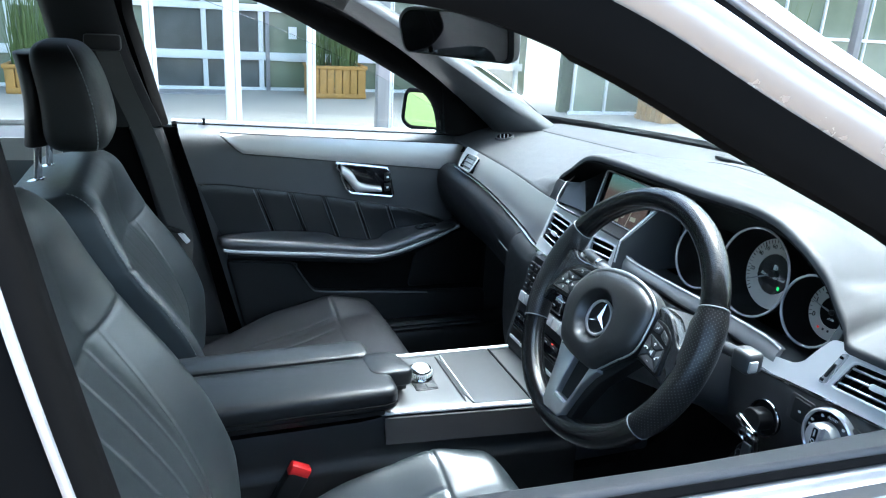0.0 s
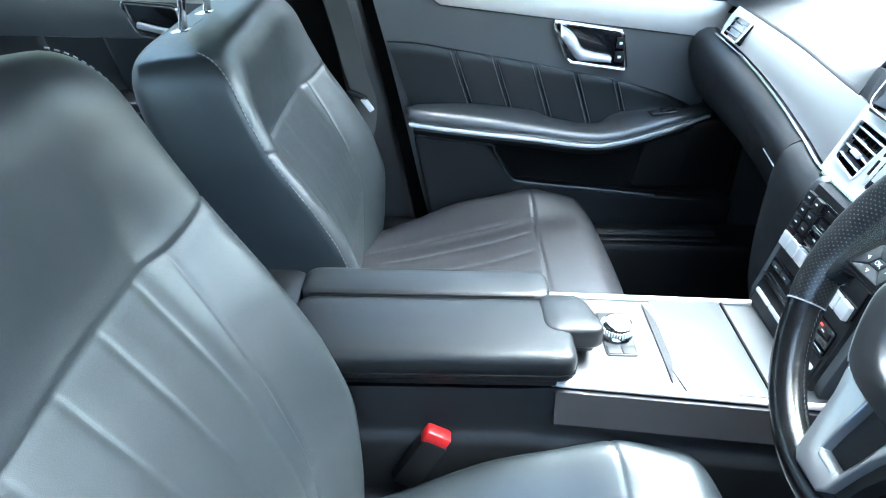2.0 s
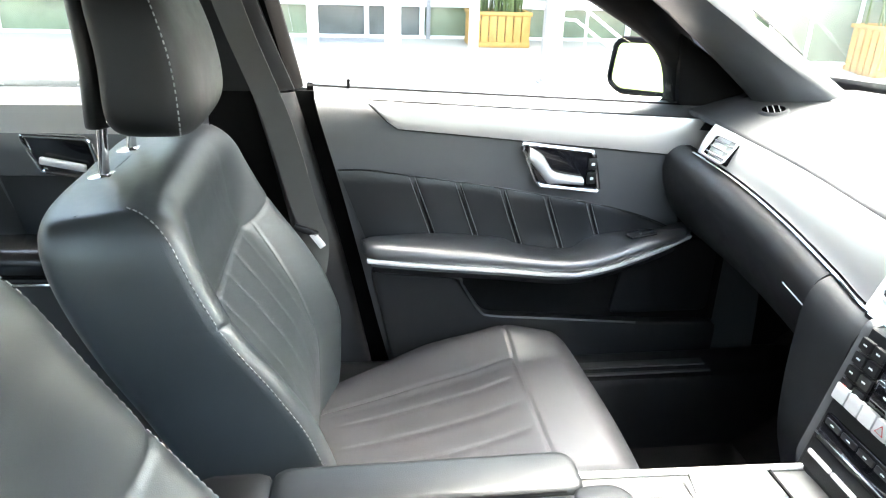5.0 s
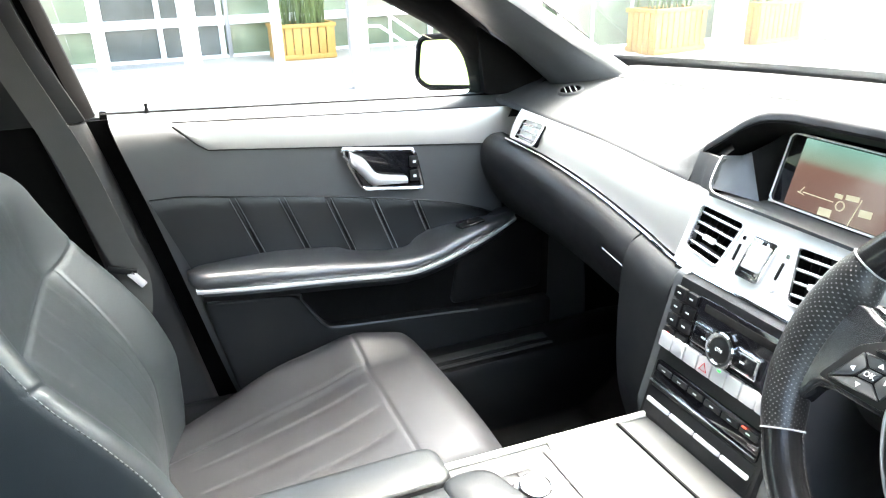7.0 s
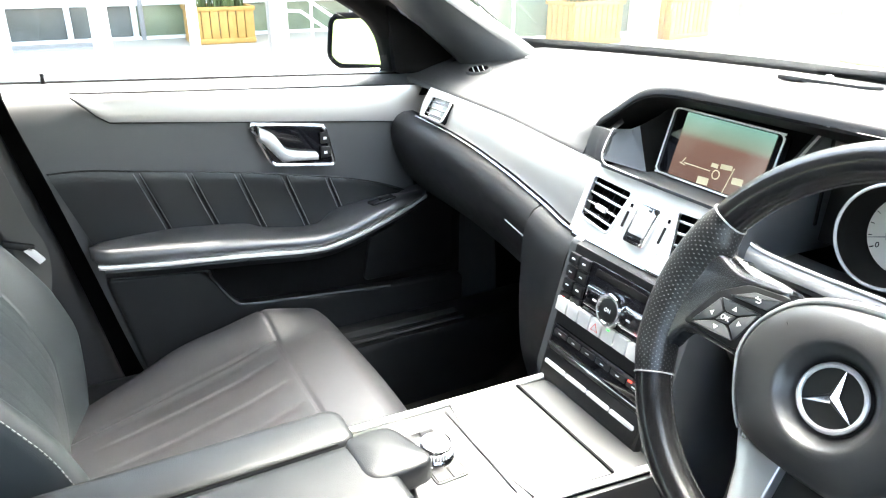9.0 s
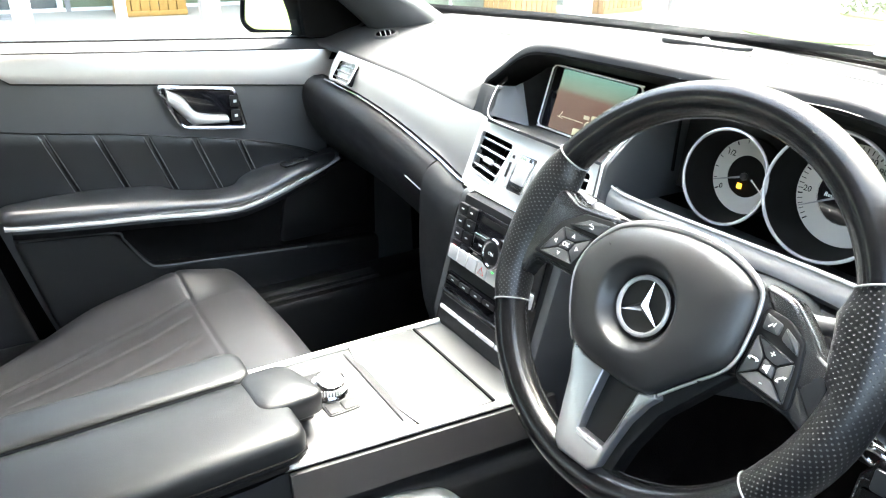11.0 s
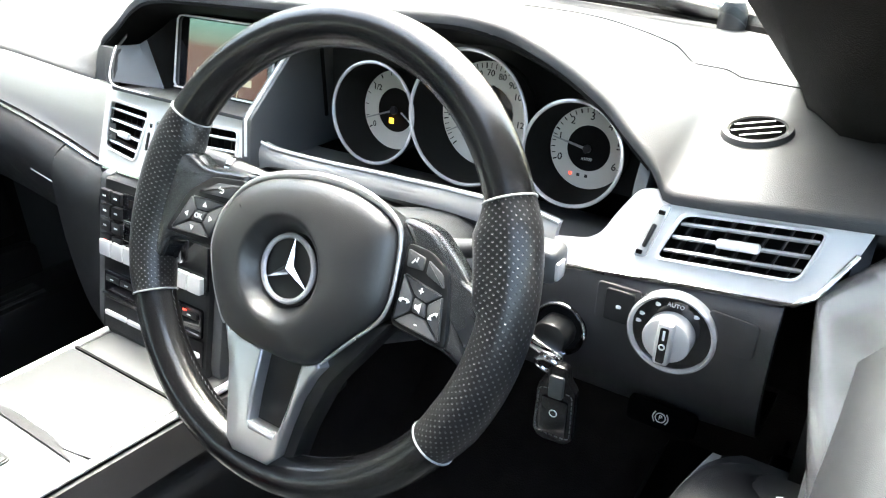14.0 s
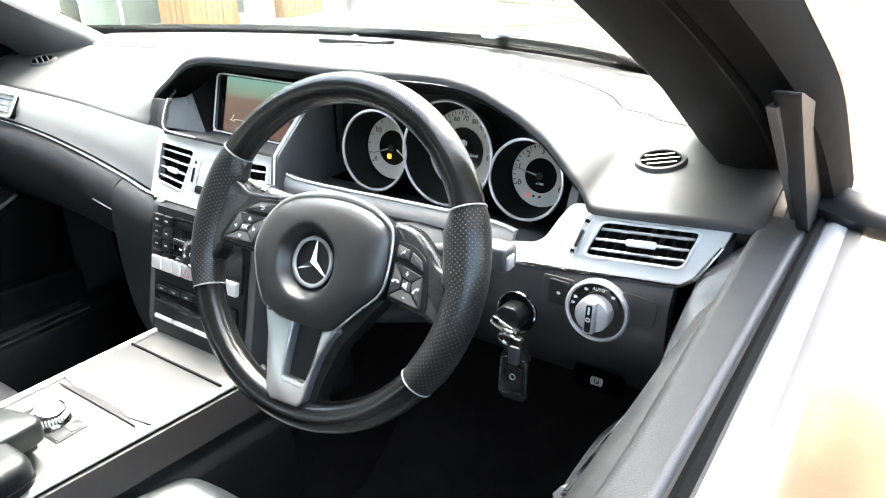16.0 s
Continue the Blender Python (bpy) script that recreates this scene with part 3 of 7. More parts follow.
def louvre(m, quad, n, parent, deep=0.014, slat_mat=None, tab=True, blades=6):
    """A louvred air vent in the plane of m: recess, frame, slats, upright blades and a thumb tab. quad: its corners from top left."""
    slat_mat = slat_mat or BRIGHT
    o = rounded(quad, 0.008)
    bm = grid([[m @ Vector((a, b, z)) for a, b in o] for z in (0.0, -0.032)], close_u=True)
    bm.verts.ensure_lookup_table()
    bm.faces.new(bm.verts[len(o):])
    rec = part("air_vent", bm, SHADOW_BLACK, parent, "air vent with silver louvres")
    part("vent_frame", tube([m @ Vector((a, b, 0.0008)) for a, b in o], 0.0019, 6, closed=True), SATIN, rec)
    tl, tr, br, bl = [Vector(q) for q in quad]
    for k in range(n):
        f = (k + 0.75) / (n + 0.5)
        a, b = tl + (bl - tl) * f, tr + (br - tr) * f
        d = (b - a).normalized() * 0.0025
        a, b = a + d, b - d
        ring_ = ((0.0012, -deep), (-0.0012, -deep), (-0.0022, -0.003), (-0.0004, -0.0008), (0.0012, -0.002))
        part("slat", grid([[m @ Vector((p.x, p.y + dv, z)) for dv, z in ring_] for p in (a, b)], close_u=True, cap=True), slat_mat, rec)
    for k in range(blades):
        f = (k + 0.7) / (blades + 0.4)
        a, b = tl + (tr - tl) * f, bl + (br - bl) * f
        part("blade", grid([[m @ Vector((p.x + du, p.y, z)) for du, z in ((-0.0007, -0.030), (0.0007, -0.030), (0.0007, -deep - 0.002), (-0.0007, -deep - 0.002))] for p in (a, b)], close_u=True, cap=True), HARD, rec)
    if tab:
        f = (n // 2 + 0.75) / (n + 0.5)
        a, b = tl + (bl - tl) * f, tr + (br - tr) * f
        c, w = (a + b) / 2, (b - a).length * 0.30
        part("thumb_tab", plate(rect(w, 0.0075, 0.0025), 0.005, m @ pose(c.x, c.y, -0.002, 0, 0, math.degrees(math.atan2(b.y - a.y, b.x - a.x))), 0.0015), SATIN, rec)
    return rec


def holed_plate(outer, holes, depth, m):
    """A flat plate with openings, its face at z = 0 of m, its back at -depth."""
    out = bmesh.new()
    edges = []
    for loop in (outer, *holes):
        vs = [out.verts.new((x, y, 0)) for x, y in loop]
        edges += [out.edges.new((vs[i - 1], vs[i])) for i in range(len(vs))]
    bmesh.ops.triangle_fill(out, use_beauty=True, use_dissolve=False, edges=edges)
    ext = bmesh.ops.extrude_face_region(out, geom=out.faces[:], use_keep_orig=True)
    bmesh.ops.translate(out, vec=(0, 0, -depth), verts=[v for v in ext["geom"] if isinstance(v, bmesh.types.BMVert)])
    out.transform(m)
    return out


SVM = frame_of((0.4800, 0.0, 0.925), (0, -1, 0), (0.034, 0, 0.055))
louvre(SVM, [(-0.590, 0.021), (-0.517, 0.023), (-0.519, -0.019), (-0.593, -0.019)], 3, dash, 0.012, None, False, 0)

# centre panel with two vents and a square button between them
CPM = frame_of((0.4665, 0.0, 0.842), (0, -1, 0), (0.034, 0, 0.095))
cz = lambda z: (z - 0.842) * 1.062
VENT_L = [(-0.117, cz(0.920)), (-0.040, cz(0.917)), (-0.058, cz(0.857)), (-0.119, cz(0.864))]
VENT_R = [(0.037, cz(0.917)), (0.110, cz(0.920)), (0.113, cz(0.863)), (0.050, cz(0.857))]
part("centre_panel", holed_plate(rounded([(-0.130, 0.0), (-0.126, cz(0.936)), (0.122, cz(0.936)), (0.128, 0.0)], 0.004), [rounded(VENT_L, 0.008), rounded(VENT_R, 0.008)], 0.006, CPM), SATIN, dash, "silver centre panel around the middle vents")
louvre(CPM, VENT_L, 4, dash, 0.016)
louvre(CPM, VENT_R, 4, dash, 0.016)
sq = part("square_button", plate(rounded([(-0.020, cz(0.910)), (0.018, cz(0.910)), (0.010, cz(0.860)), (-0.026, cz(0.860))], 0.005), 0.007, CPM @ pose(0, 0, -0.001), 0.002), CHROME, dash, "square chrome edged button")
part("button_face", plate(rounded([(-0.015, cz(0.903)), (0.013, cz(0.903)), (0.008, cz(0.872)), (-0.020, cz(0.872))], 0.003), 0.0015, CPM @ pose(0, 0, 0.0062), 0.0006), SILVER_BUTTON, sq)
part("button_lens", plate(rect(0.022, 0.003, 0.001), 0.001, CPM @ pose(-0.006, cz(0.866), 0.0058)), GLOSS, sq)
for uu in (-0.036, 0.029):
    tw = part("thumb_wheel", plate(rounded([(uu - 0.002, cz(0.907)), (uu + 0.007, cz(0.907)), (uu + 0.003, cz(0.861)), (uu - 0.006, cz(0.861))], 0.003), 0.003, CPM @ pose(0, 0, -0.001), 0.001), SATIN, dash)
    part("wheel_slot", plate(rect(0.0035, 0.022, 0.0015), 0.004, CPM @ pose(uu, cz(0.884), 0.0, 0, 0, -6), 0.001), HARD, tw)
    part("wheel_dot", plate(rect(0.004, 0.005, 0.001), 0.001, CPM @ pose(uu + 0.003, cz(0.902), 0.0018)), GLOSS, tw)
part("trim_edge", tube([(0.4655, y, 0.840) for y in (0.118, 0.06, 0.0, -0.06, -0.13)], 0.0026, 6), CHROME, dash, "thin chrome edge")
part("panel_shadow", box((0.475, 0.0, 0.833), (0.02, 0.25, 0.012), 0.002), HARD, dash)

# driver's end: silver panel with a wide vent
VPM = frame_of((0.4905, 0.0, 0.885), (0, -1, 0), (0.022, 0, 0.068))
vz = lambda z: (z - 0.885) * 1.051
PANEL = [(0.547, vz(0.949)), (0.634, vz(0.955)), (0.7095, vz(0.957)), (0.703, vz(0.935)), (0.686, vz(0.902)), (0.674, vz(0.892)), (0.660, vz(0.8905)), (0.596, vz(0.885)), (0.495, vz(0.874)), (0.470, vz(0.872)), (0.462, vz(0.893)), (0.512, vz(0.901)), (0.524, vz(0.909)), (0.533, vz(0.927))]
VENT_D = [(0.583, vz(0.9375)), (0.682, vz(0.9465)), (0.671, vz(0.909)), (0.569, vz(0.900))]
part("vent_panel", holed_plate(rounded(PANEL, 0.008), [rounded(VENT_D, 0.008)], 0.008, VPM), SATIN, dash, "silver panel around the side vent")
louvre(VPM, VENT_D, 3, dash, 0.007, BRIGHT, True, 7)
tw = part("thumb_wheel", plate(rounded([(0.566, vz(0.940)), (0.574, vz(0.941)), (0.563, vz(0.899)), (0.553, vz(0.898))], 0.004), 0.0025, VPM, 0.001), BRIGHT, dash, "chrome framed thumb wheel")
part("wheel_slot", plate(rect(0.0035, 0.020, 0.0015), 0.004, VPM @ pose(0.5625, vz(0.916), 0.001, 0, 0, -14), 0.001), HARD, tw)
part("wheel_dot", plate(rect(0.005, 0.0035, 0.001), 0.001, VPM @ pose(0.568, vz(0.9345), 0.0025)), GLOSS, tw)
part("wheel_dot", plate(rect(0.005, 0.0035, 0.001), 0.001, VPM @ pose(0.5575, vz(0.9025), 0.0025)), GLOSS, tw)
part("panel_lip", tube([VPM @ Vector((a, b, 0.0005)) for a, b in ((0.474, vz(0.8735)), (0.495, vz(0.8755)), (0.596, vz(0.8865)), (0.660, vz(0.892)), (0.672, vz(0.8935)), (0.684, vz(0.9025)), (0.702, vz(0.936)))], 0.0024, 8), CHROME, dash, "bright lower lip of the vent panel")
STRIP_TOP = [(-0.131, 0.930), (-0.140, 0.909), (-0.205, 0.906), (-0.300, 0.909), (-0.380, 0.911), (-0.455, 0.911), (-0.486, 0.906)]
STRIP_LOW = [(-0.131, 0.880), (-0.160, 0.890), (-0.230, 0.893), (-0.300, 0.891), (-0.380, 0.893), (-0.455, 0.889), (-0.486, 0.888)]
a, b = smooth_line([(0.500, y, z) for y, z in STRIP_TOP], 40), smooth_line([(0.492, y, z) for y, z in STRIP_LOW], 40)
part("trim_strip", sheet([[p + (q - p) * k / 5 - Vector((0.003 * math.sin(math.pi * k / 5), 0, 0)) for k in range(6)] for p, q in zip(a, b)], (0.008, 0, 0)), LEDGE, dash, "grey metallic ledge below the dials")
part("strip_edge", tube([p + Vector((-0.001, 0, 0.0015)) for p in a], 0.0018, 6), SATIN, dash, "thin silver edge below the dials")
part("divider", plate(rounded([(0.478, 0.885), (0.487, 0.938), (0.60, 1.030), (0.645, 1.02), (0.645, 0.88)], 0.006), 0.012, frame_of((0, -0.126, 0), (1, 0, 0), (0, 0, 1)), 0.002), PLASTIC, dash, "dark divider between display and dials")
part("divider_edge", tube([(0.480, -0.132, 0.90), (0.486, -0.132, 0.938), (0.545, -0.132, 0.986), (0.598, -0.132, 1.028)], 0.0018, 6), SATIN, dash)

# lower dash: glovebox side and knee side
def lower_rows(y0, y1, n, prof):
    rows = []
    for i in range(n):
        y = y0 + (y1 - y0) * i / (n - 1)
        zl = band_low(y) - 0.003
        rows.append([(x, y, zl - d) for x, d in smooth2(prof)])
    return rows


def smooth2(prof, n=18):
    return [(p.x, p.y) for p in smooth_line([(a, b, 0) for a, b in prof], n)]


prof = [(0.474, 0.0), (0.456, 0.010), (0.446, 0.032), (0.448, 0.060), (0.462, 0.100), (0.492, 0.145), (0.545, 0.19), (0.63, 0.23)]
# both lower panels are coloured darker for the shade they lie in
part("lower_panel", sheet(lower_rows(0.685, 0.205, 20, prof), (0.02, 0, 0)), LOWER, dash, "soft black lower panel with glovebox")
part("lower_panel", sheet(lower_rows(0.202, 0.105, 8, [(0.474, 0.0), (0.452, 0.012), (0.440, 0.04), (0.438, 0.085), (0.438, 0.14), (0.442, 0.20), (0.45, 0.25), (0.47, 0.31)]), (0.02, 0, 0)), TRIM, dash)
gl = part("glovebox_handle", box((0.456, 0.232, 0.808), (0.016, 0.075, 0.020), 0.004, 2, pose(0, 0, 0, 8, 0, 0)), GLOSS, dash, "dark glovebox handle")
part("handle_edge", tube([(0.447, 0.262, 0.813), (0.447, 0.205, 0.803)], 0.0016, 6), SATIN, gl)
prof = [(0.492, 0.0), (0.485, 0.010), (0.482, 0.028), (0.483, 0.058), (0.492, 0.090), (0.512, 0.125), (0.55, 0.165), (0.61, 0.20), (0.70, 0.23)]
rows = []
for i in range(24):
    y = -0.13 - i * 0.537 / 23
    zl = 0.882 - 0.06 * min(0.0, y + 0.545)
    rows.append([(x, y, zl - d) for x, d in smooth2(prof, 22)])
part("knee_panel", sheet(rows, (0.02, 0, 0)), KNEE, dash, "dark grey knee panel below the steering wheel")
for side in (1, -1):
    part("end_cap", plate(rounded([(0.485, 0.89), (0.53, 0.955), (0.80, 0.985), (0.90, 0.80), (0.70, 0.62), (0.50, 0.70)], 0.02), 0.01, frame_of((0, side * 0.70, 0), (1, 0, 0), (0, 0, 1))), HARD, dash)

# demister vents
for sd in (1, -1):
    m = on_dash(0.600, sd * 0.608, 0.0018) @ pose(0, 0, 0, 0, 0, -24 * sd)
    sq_ = Matrix.Diagonal((0.74, 0.68, 1, 1))
    dv = part("demister_vent", lathe([(0.0, 0.0005), (0.029, 0.0005), (0.031, 0.003), (0.036, 0.0025), (0.041, -0.008)], m @ sq_, 36), DASHTOP, dash, "oval demister vent on the dash top")
    # flat disc on the pad, black in place of the shade inside a vent
    part("opening_shade", disc(0.0285, 0.0012, m @ pose(0, 0, 0.0008) @ sq_), VOID, dv)
    for k in (-1, 0, 1):
        part("slat", box((0, 0, 0), (0.040 - 0.009 * abs(k), 0.0013, 0.0006), 0, 1, m @ pose(0, k * 0.0098 , 0.0025)), SATIN, dv)
# dark lid on the dash top, with a light sensor
m = on_dash(0.966, 0.122, 0.003)
cs = part("sensor_lid", plate(rounded([(-0.082, -0.030), (0.075, -0.036), (0.088, 0.026), (-0.072, 0.034)], 0.022), 0.006, m, 0.002), HARD, dash, "dark lid with a light sensor on the dash top")
part("sensor", lathe([(0.0, 0.011), (0.006, 0.009), (0.009, 0.0)], m @ pose(-0.005, 0.010, 0.004), 16), WHITE_MARK, cs)


def at_dash(x, y, lift):
    x0 = dash_edge(y)[0]
    return dash_top(y, (x - x0) / (screen_base(y) - x0)) + Vector((0, 0, lift))


seam_x = lambda y: lin(y, (-0.69, 0.680), (-0.60, 0.705), (-0.52, 0.724), (-0.40, 0.755), (-0.25, 0.805), (-0.08, 0.865), (0.08, 0.865), (0.30, 0.80), (0.69, 0.69))
ys = [-0.690 + i * 0.0069 for i in range(201)]
part("defroster_panel", sheet([[at_dash(seam_x(y) + (screen_base(y) - 0.028 - seam_x(y)) * f, y, 0.0028 if f > 0 else 0.0012) for f in (0, 0.06, 0.1, 0.2, 0.3, 0.4, 0.5, 0.6, 0.7, 0.8, 0.9, 1)] for y in ys], (0, 0, -0.005)), DEFROST, dash, "grey panel along the windscreen")
# ---- front seats ----
def bump(v, a, w):
    return math.exp(-((v - a) / w) ** 2)


def sstep(a, b, x):
    f = min(1, max(0, (x - a) / (b - a)))
    return f * f * (3 - 2 * f)


def back_profile(z):
    fb = lin(z, (0.46, -0.175), (0.52, -0.168), (0.60, -0.165), (0.68, -0.185), (0.75, -0.222), (0.83, -0.275), (0.90, -0.310), (0.97, -0.338), (1.03, -0.36))
    dip = lin(z, (0.46, 0.040), (0.60, 0.046), (0.72, 0.050), (0.82, 0.052), (0.90, 0.030), (0.96, 0.012), (1.03, 0.0))
    bk = lin(z, (0.46, -0.315), (0.60, -0.355), (0.71, -0.405), (0.79, -0.445), (0.91, -0.488), (1.03, -0.500))
    w = lin(z, (0.46, 0.225), (0.60, 0.240), (0.80, 0.240), (0.90, 0.230), (0.97, 0.214), (1.02, 0.20))
    return fb, dip, bk, w


def yoke_z(v):
    """Height of the seam that runs across the backrest."""
    return 0.818 + 0.022 * sstep(0.62, 0.98, abs(v)) + 0.003 * max(0.0, 1 - (v / 0.6) ** 2)


def back_front(v, z, fold=1.0):
    fb, dip, bk, w = back_profile(z)
    x = fb - dip * (1 - sstep(0.52, 0.99, abs(v))) - 0.004 * sstep(0.86, 1.0, abs(v))
    groove = 0.0026 * bump(z, yoke_z(v), 0.0034)
    inside = 1 - sstep(-0.004, 0.004, z - yoke_z(v))
    side = lin(z, (0.46, 0.52), (0.65, 0.56), (0.82, 0.665))
    groove += 0.0017 * inside * (bump(v, side, 0.011) + bump(v, -side, 0.011))
    deep = inside * lin(z, (0.46, 0.35), (0.62, 0.5), (0.80, 1.0))
    puff = 0.0
    for a in (-0.45, -0.15, 0.15, 0.45):
        d = v - a * lin(z, (0.46, 0.80), (0.82, 1.0))
        groove += 0.0013 * fold * deep * (bump(d, 0, 0.011) if d > 0 else bump(d, 0, 0.030))
        puff += 0.0003 * deep * bump(d, 0.07, 0.05)
    return x - groove + puff


def build_backrest(rake, rise, fold):
    n_f, n_b = 290, 28
    rows = []
    levels = [0.46 + i * 0.0028 for i in range(int((0.925 - 0.46) / 0.0028))]
    zs = [(z, 0.0) for z in levels] + [(0.925, q / 12) for q in range(13)]
    for z, q in zs:
        fb, dip, bk, w = back_profile(z + 0.075 * q)
        ang = q * math.pi / 2
        shrink, up = max(0.0004, math.cos(ang)) ** 0.36, math.sin(ang) * 0.052
        row = []
        for i in range(n_f):
            v = -math.cos(math.pi * i / (n_f - 1)) * 0.35 + (-1 + 2 * i / (n_f - 1)) * 0.65
            r = (1 - abs(v) ** 12) ** (1 / 12)
            zz = z + up * (1 - 0.12 * abs(v) ** 6)
            xf = back_front(v, min(zz, 1.02), fold)
            mid = (xf + bk) / 2 - 0.02
            row.append(Vector((mid + (xf - mid) * r * shrink, v * w * (1 - 0.06 * q * q), zz)))
        for i in range(n_b):
            v = 1 - 2 * (i + 0.5) / n_b
            v = math.sin(v * math.pi / 2) * 0.999
            r = (1 - abs(v) ** 5) ** (1 / 5)
            xf = back_front(v, min(z, 1.02))
            mid = (xf + bk) / 2 - 0.02
            zz = z + up * (1 - 0.12 * abs(v) ** 6)
            row.append(Vector((mid + (bk - mid) * r * shrink, v * w * (1 - 0.06 * q * q), zz)))
        for p in row:
            p.z -= 0.10 * q * max(0.0, -0.385 - p.x) + 0.05 * max(0.0, p.z - 0.86) * max(0.0, min(1, (-0.36 - p.x) / 0.1))
            f = (p.z - 0.5) / 0.34
            p.x, p.z = p.x + rake * f, p.z + rise * f
        rows.append(row)
    return grid(rows, close_u=True, cap=True)


def cushion_top(v, x):
    base = lin(x, (-0.22, 0.452), (-0.1, 0.472), (0.05, 0.508), (0.15, 0.540), (0.22, 0.546), (0.27, 0.532), (0.31, 0.500))
    wing = lin(x, (-0.22, 0.015), (-0.12, 0.035), (0.0, 0.055), (0.12, 0.046), (0.20, 0.022), (0.27, 0.006))
    z = base + wing * sstep(0.55, 0.90, abs(v)) - 0.012 * sstep(0.88, 1.0, abs(v))
    line = 0.140 - 0.012 * sstep(0.6, 1.0, abs(v))
    rear = 1 - sstep(line - 0.004, line + 0.004, x)
    groove = 0.0030 * bump(x, line, 0.0034)
    groove += 0.0026 * rear * (bump(v, 0.63, 0.011) + bump(v, -0.63, 0.011))
    fade = (1 - sstep(line - 0.030, line - 0.008, x)) * sstep(-0.2, -0.1, x)
    puff = 0.0
    for a in (-0.42, -0.14, 0.14, 0.42):
        d = v - a
        groove += 0.0026 * fade * (bump(d, 0, 0.012) if d > 0 else bump(d, 0, 0.045))
        puff += 0.0004 * fade * bump(d, 0.07, 0.05)
    return z - groove + puff


def build_cushion():
    n_t, n_b = 260, 16
    xs = [(-0.225 + i * 0.003, 0.0) for i in range(150)] + [(0.225, q / 14) for q in range(15)]
    rows = []
    for x, q in xs:
        ang = q * math.pi / 2
        shrink, fwd = max(0.02, math.cos(ang)) ** 0.7, math.sin(ang) * 0.085
        w = lin(x + fwd, (-0.225, 0.215), (0.0, 0.250), (0.2, 0.256), (0.30, 0.240))
        row = []
        for i in range(n_t):
            v = -math.cos(math.pi * i / (n_t - 1)) * 0.4 + (-1 + 2 * i / (n_t - 1)) * 0.6
            r = (1 - abs(v) ** 9) ** (1 / 9)
            mid = 0.41
            xx = x + fwd * (1 - 0.35 * v * v)
            row.append(Vector((xx, v * w * (1 - 0.08 * q * q), mid + (cushion_top(v, xx) - mid) * r * shrink)))
        for i in range(n_b):
            v = math.sin((1 - 2 * (i + 0.5) / n_b) * math.pi / 2) * 0.998
            r = (1 - abs(v) ** 4) ** 0.25
            row.append(Vector((x + fwd * (1 - 0.35 * v * v), v * w * (1 - 0.08 * q * q), 0.41 - 0.05 * r * shrink)))
        rows.append(row)
    return grid(rows, close_u=True, cap=True)


def stitches(lines, size=(0.0042, 0.0011, 0.0008), gap=0.0075):
    """Short thread stitches laid along lines of points."""
    bm = bmesh.new()
    for line in lines:
        p = [Vector(q) for q in line]
        run, nxt = 0.0, 0.0
        for a, b in zip(p, p[1:]):
            seg = (b - a).length
            while nxt <= run + seg and seg > 1e-6:
                c = a + (b - a) * ((nxt - run) / seg)
                d = (b - a).normalized()
                s = d.cross(Vector((0.3, 0.5, 0.8))).normalized() * size[1]
                t = d.cross(s).normalized() * size[2]
                q = d * size[0] / 2
                v = [bm.verts.new(c + w) for w in (-q - s, -q + t, -q + s, -q - t, q - s, q + t, q + s, q - t)]
                for f in ((0, 1, 5, 4), (1, 2, 6, 5), (2, 3, 7, 6), (3, 0, 4, 7), (0, 3, 2, 1), (4, 5, 6, 7)):
                    bm.faces.new([v[k] for k in f])
                nxt += gap
            run += seg
    return bm


def head_ring(zz):
    """One level of the headrest, from -1 (bottom) to 1 (top)."""
    c = max(0.0005, 1 - abs(zz) ** 5) ** 0.30
    z = 1.092 + 0.095 * zz
    w, d = (0.128 - 0.018 * zz) * c, (0.052 - 0.006 * zz) * c
    cx = -0.384 - 0.014 * zz + 0.006 * math.cos(zz * 2.2)
    row = []
    for i in range(64):
        t = i * 2 * math.pi / 64
        cy, cc = math.cos(t), math.sin(t)
        yy = w * abs(cy) ** 0.40 * (1 if cy > 0 else -1)
        xx = d * abs(cc) ** 0.42 * (1 if cc > 0 else -1)
        row.append(Vector((cx + xx - 0.09 * yy * yy / 0.134 * (0.4 if cc > 0 else -0.1), yy, z)))
    return row


def build_headrest():
    return grid([head_ring(math.sin(-math.pi / 2 + math.pi * k / 32)) for k in range(33)], close_u=True, cap=True)


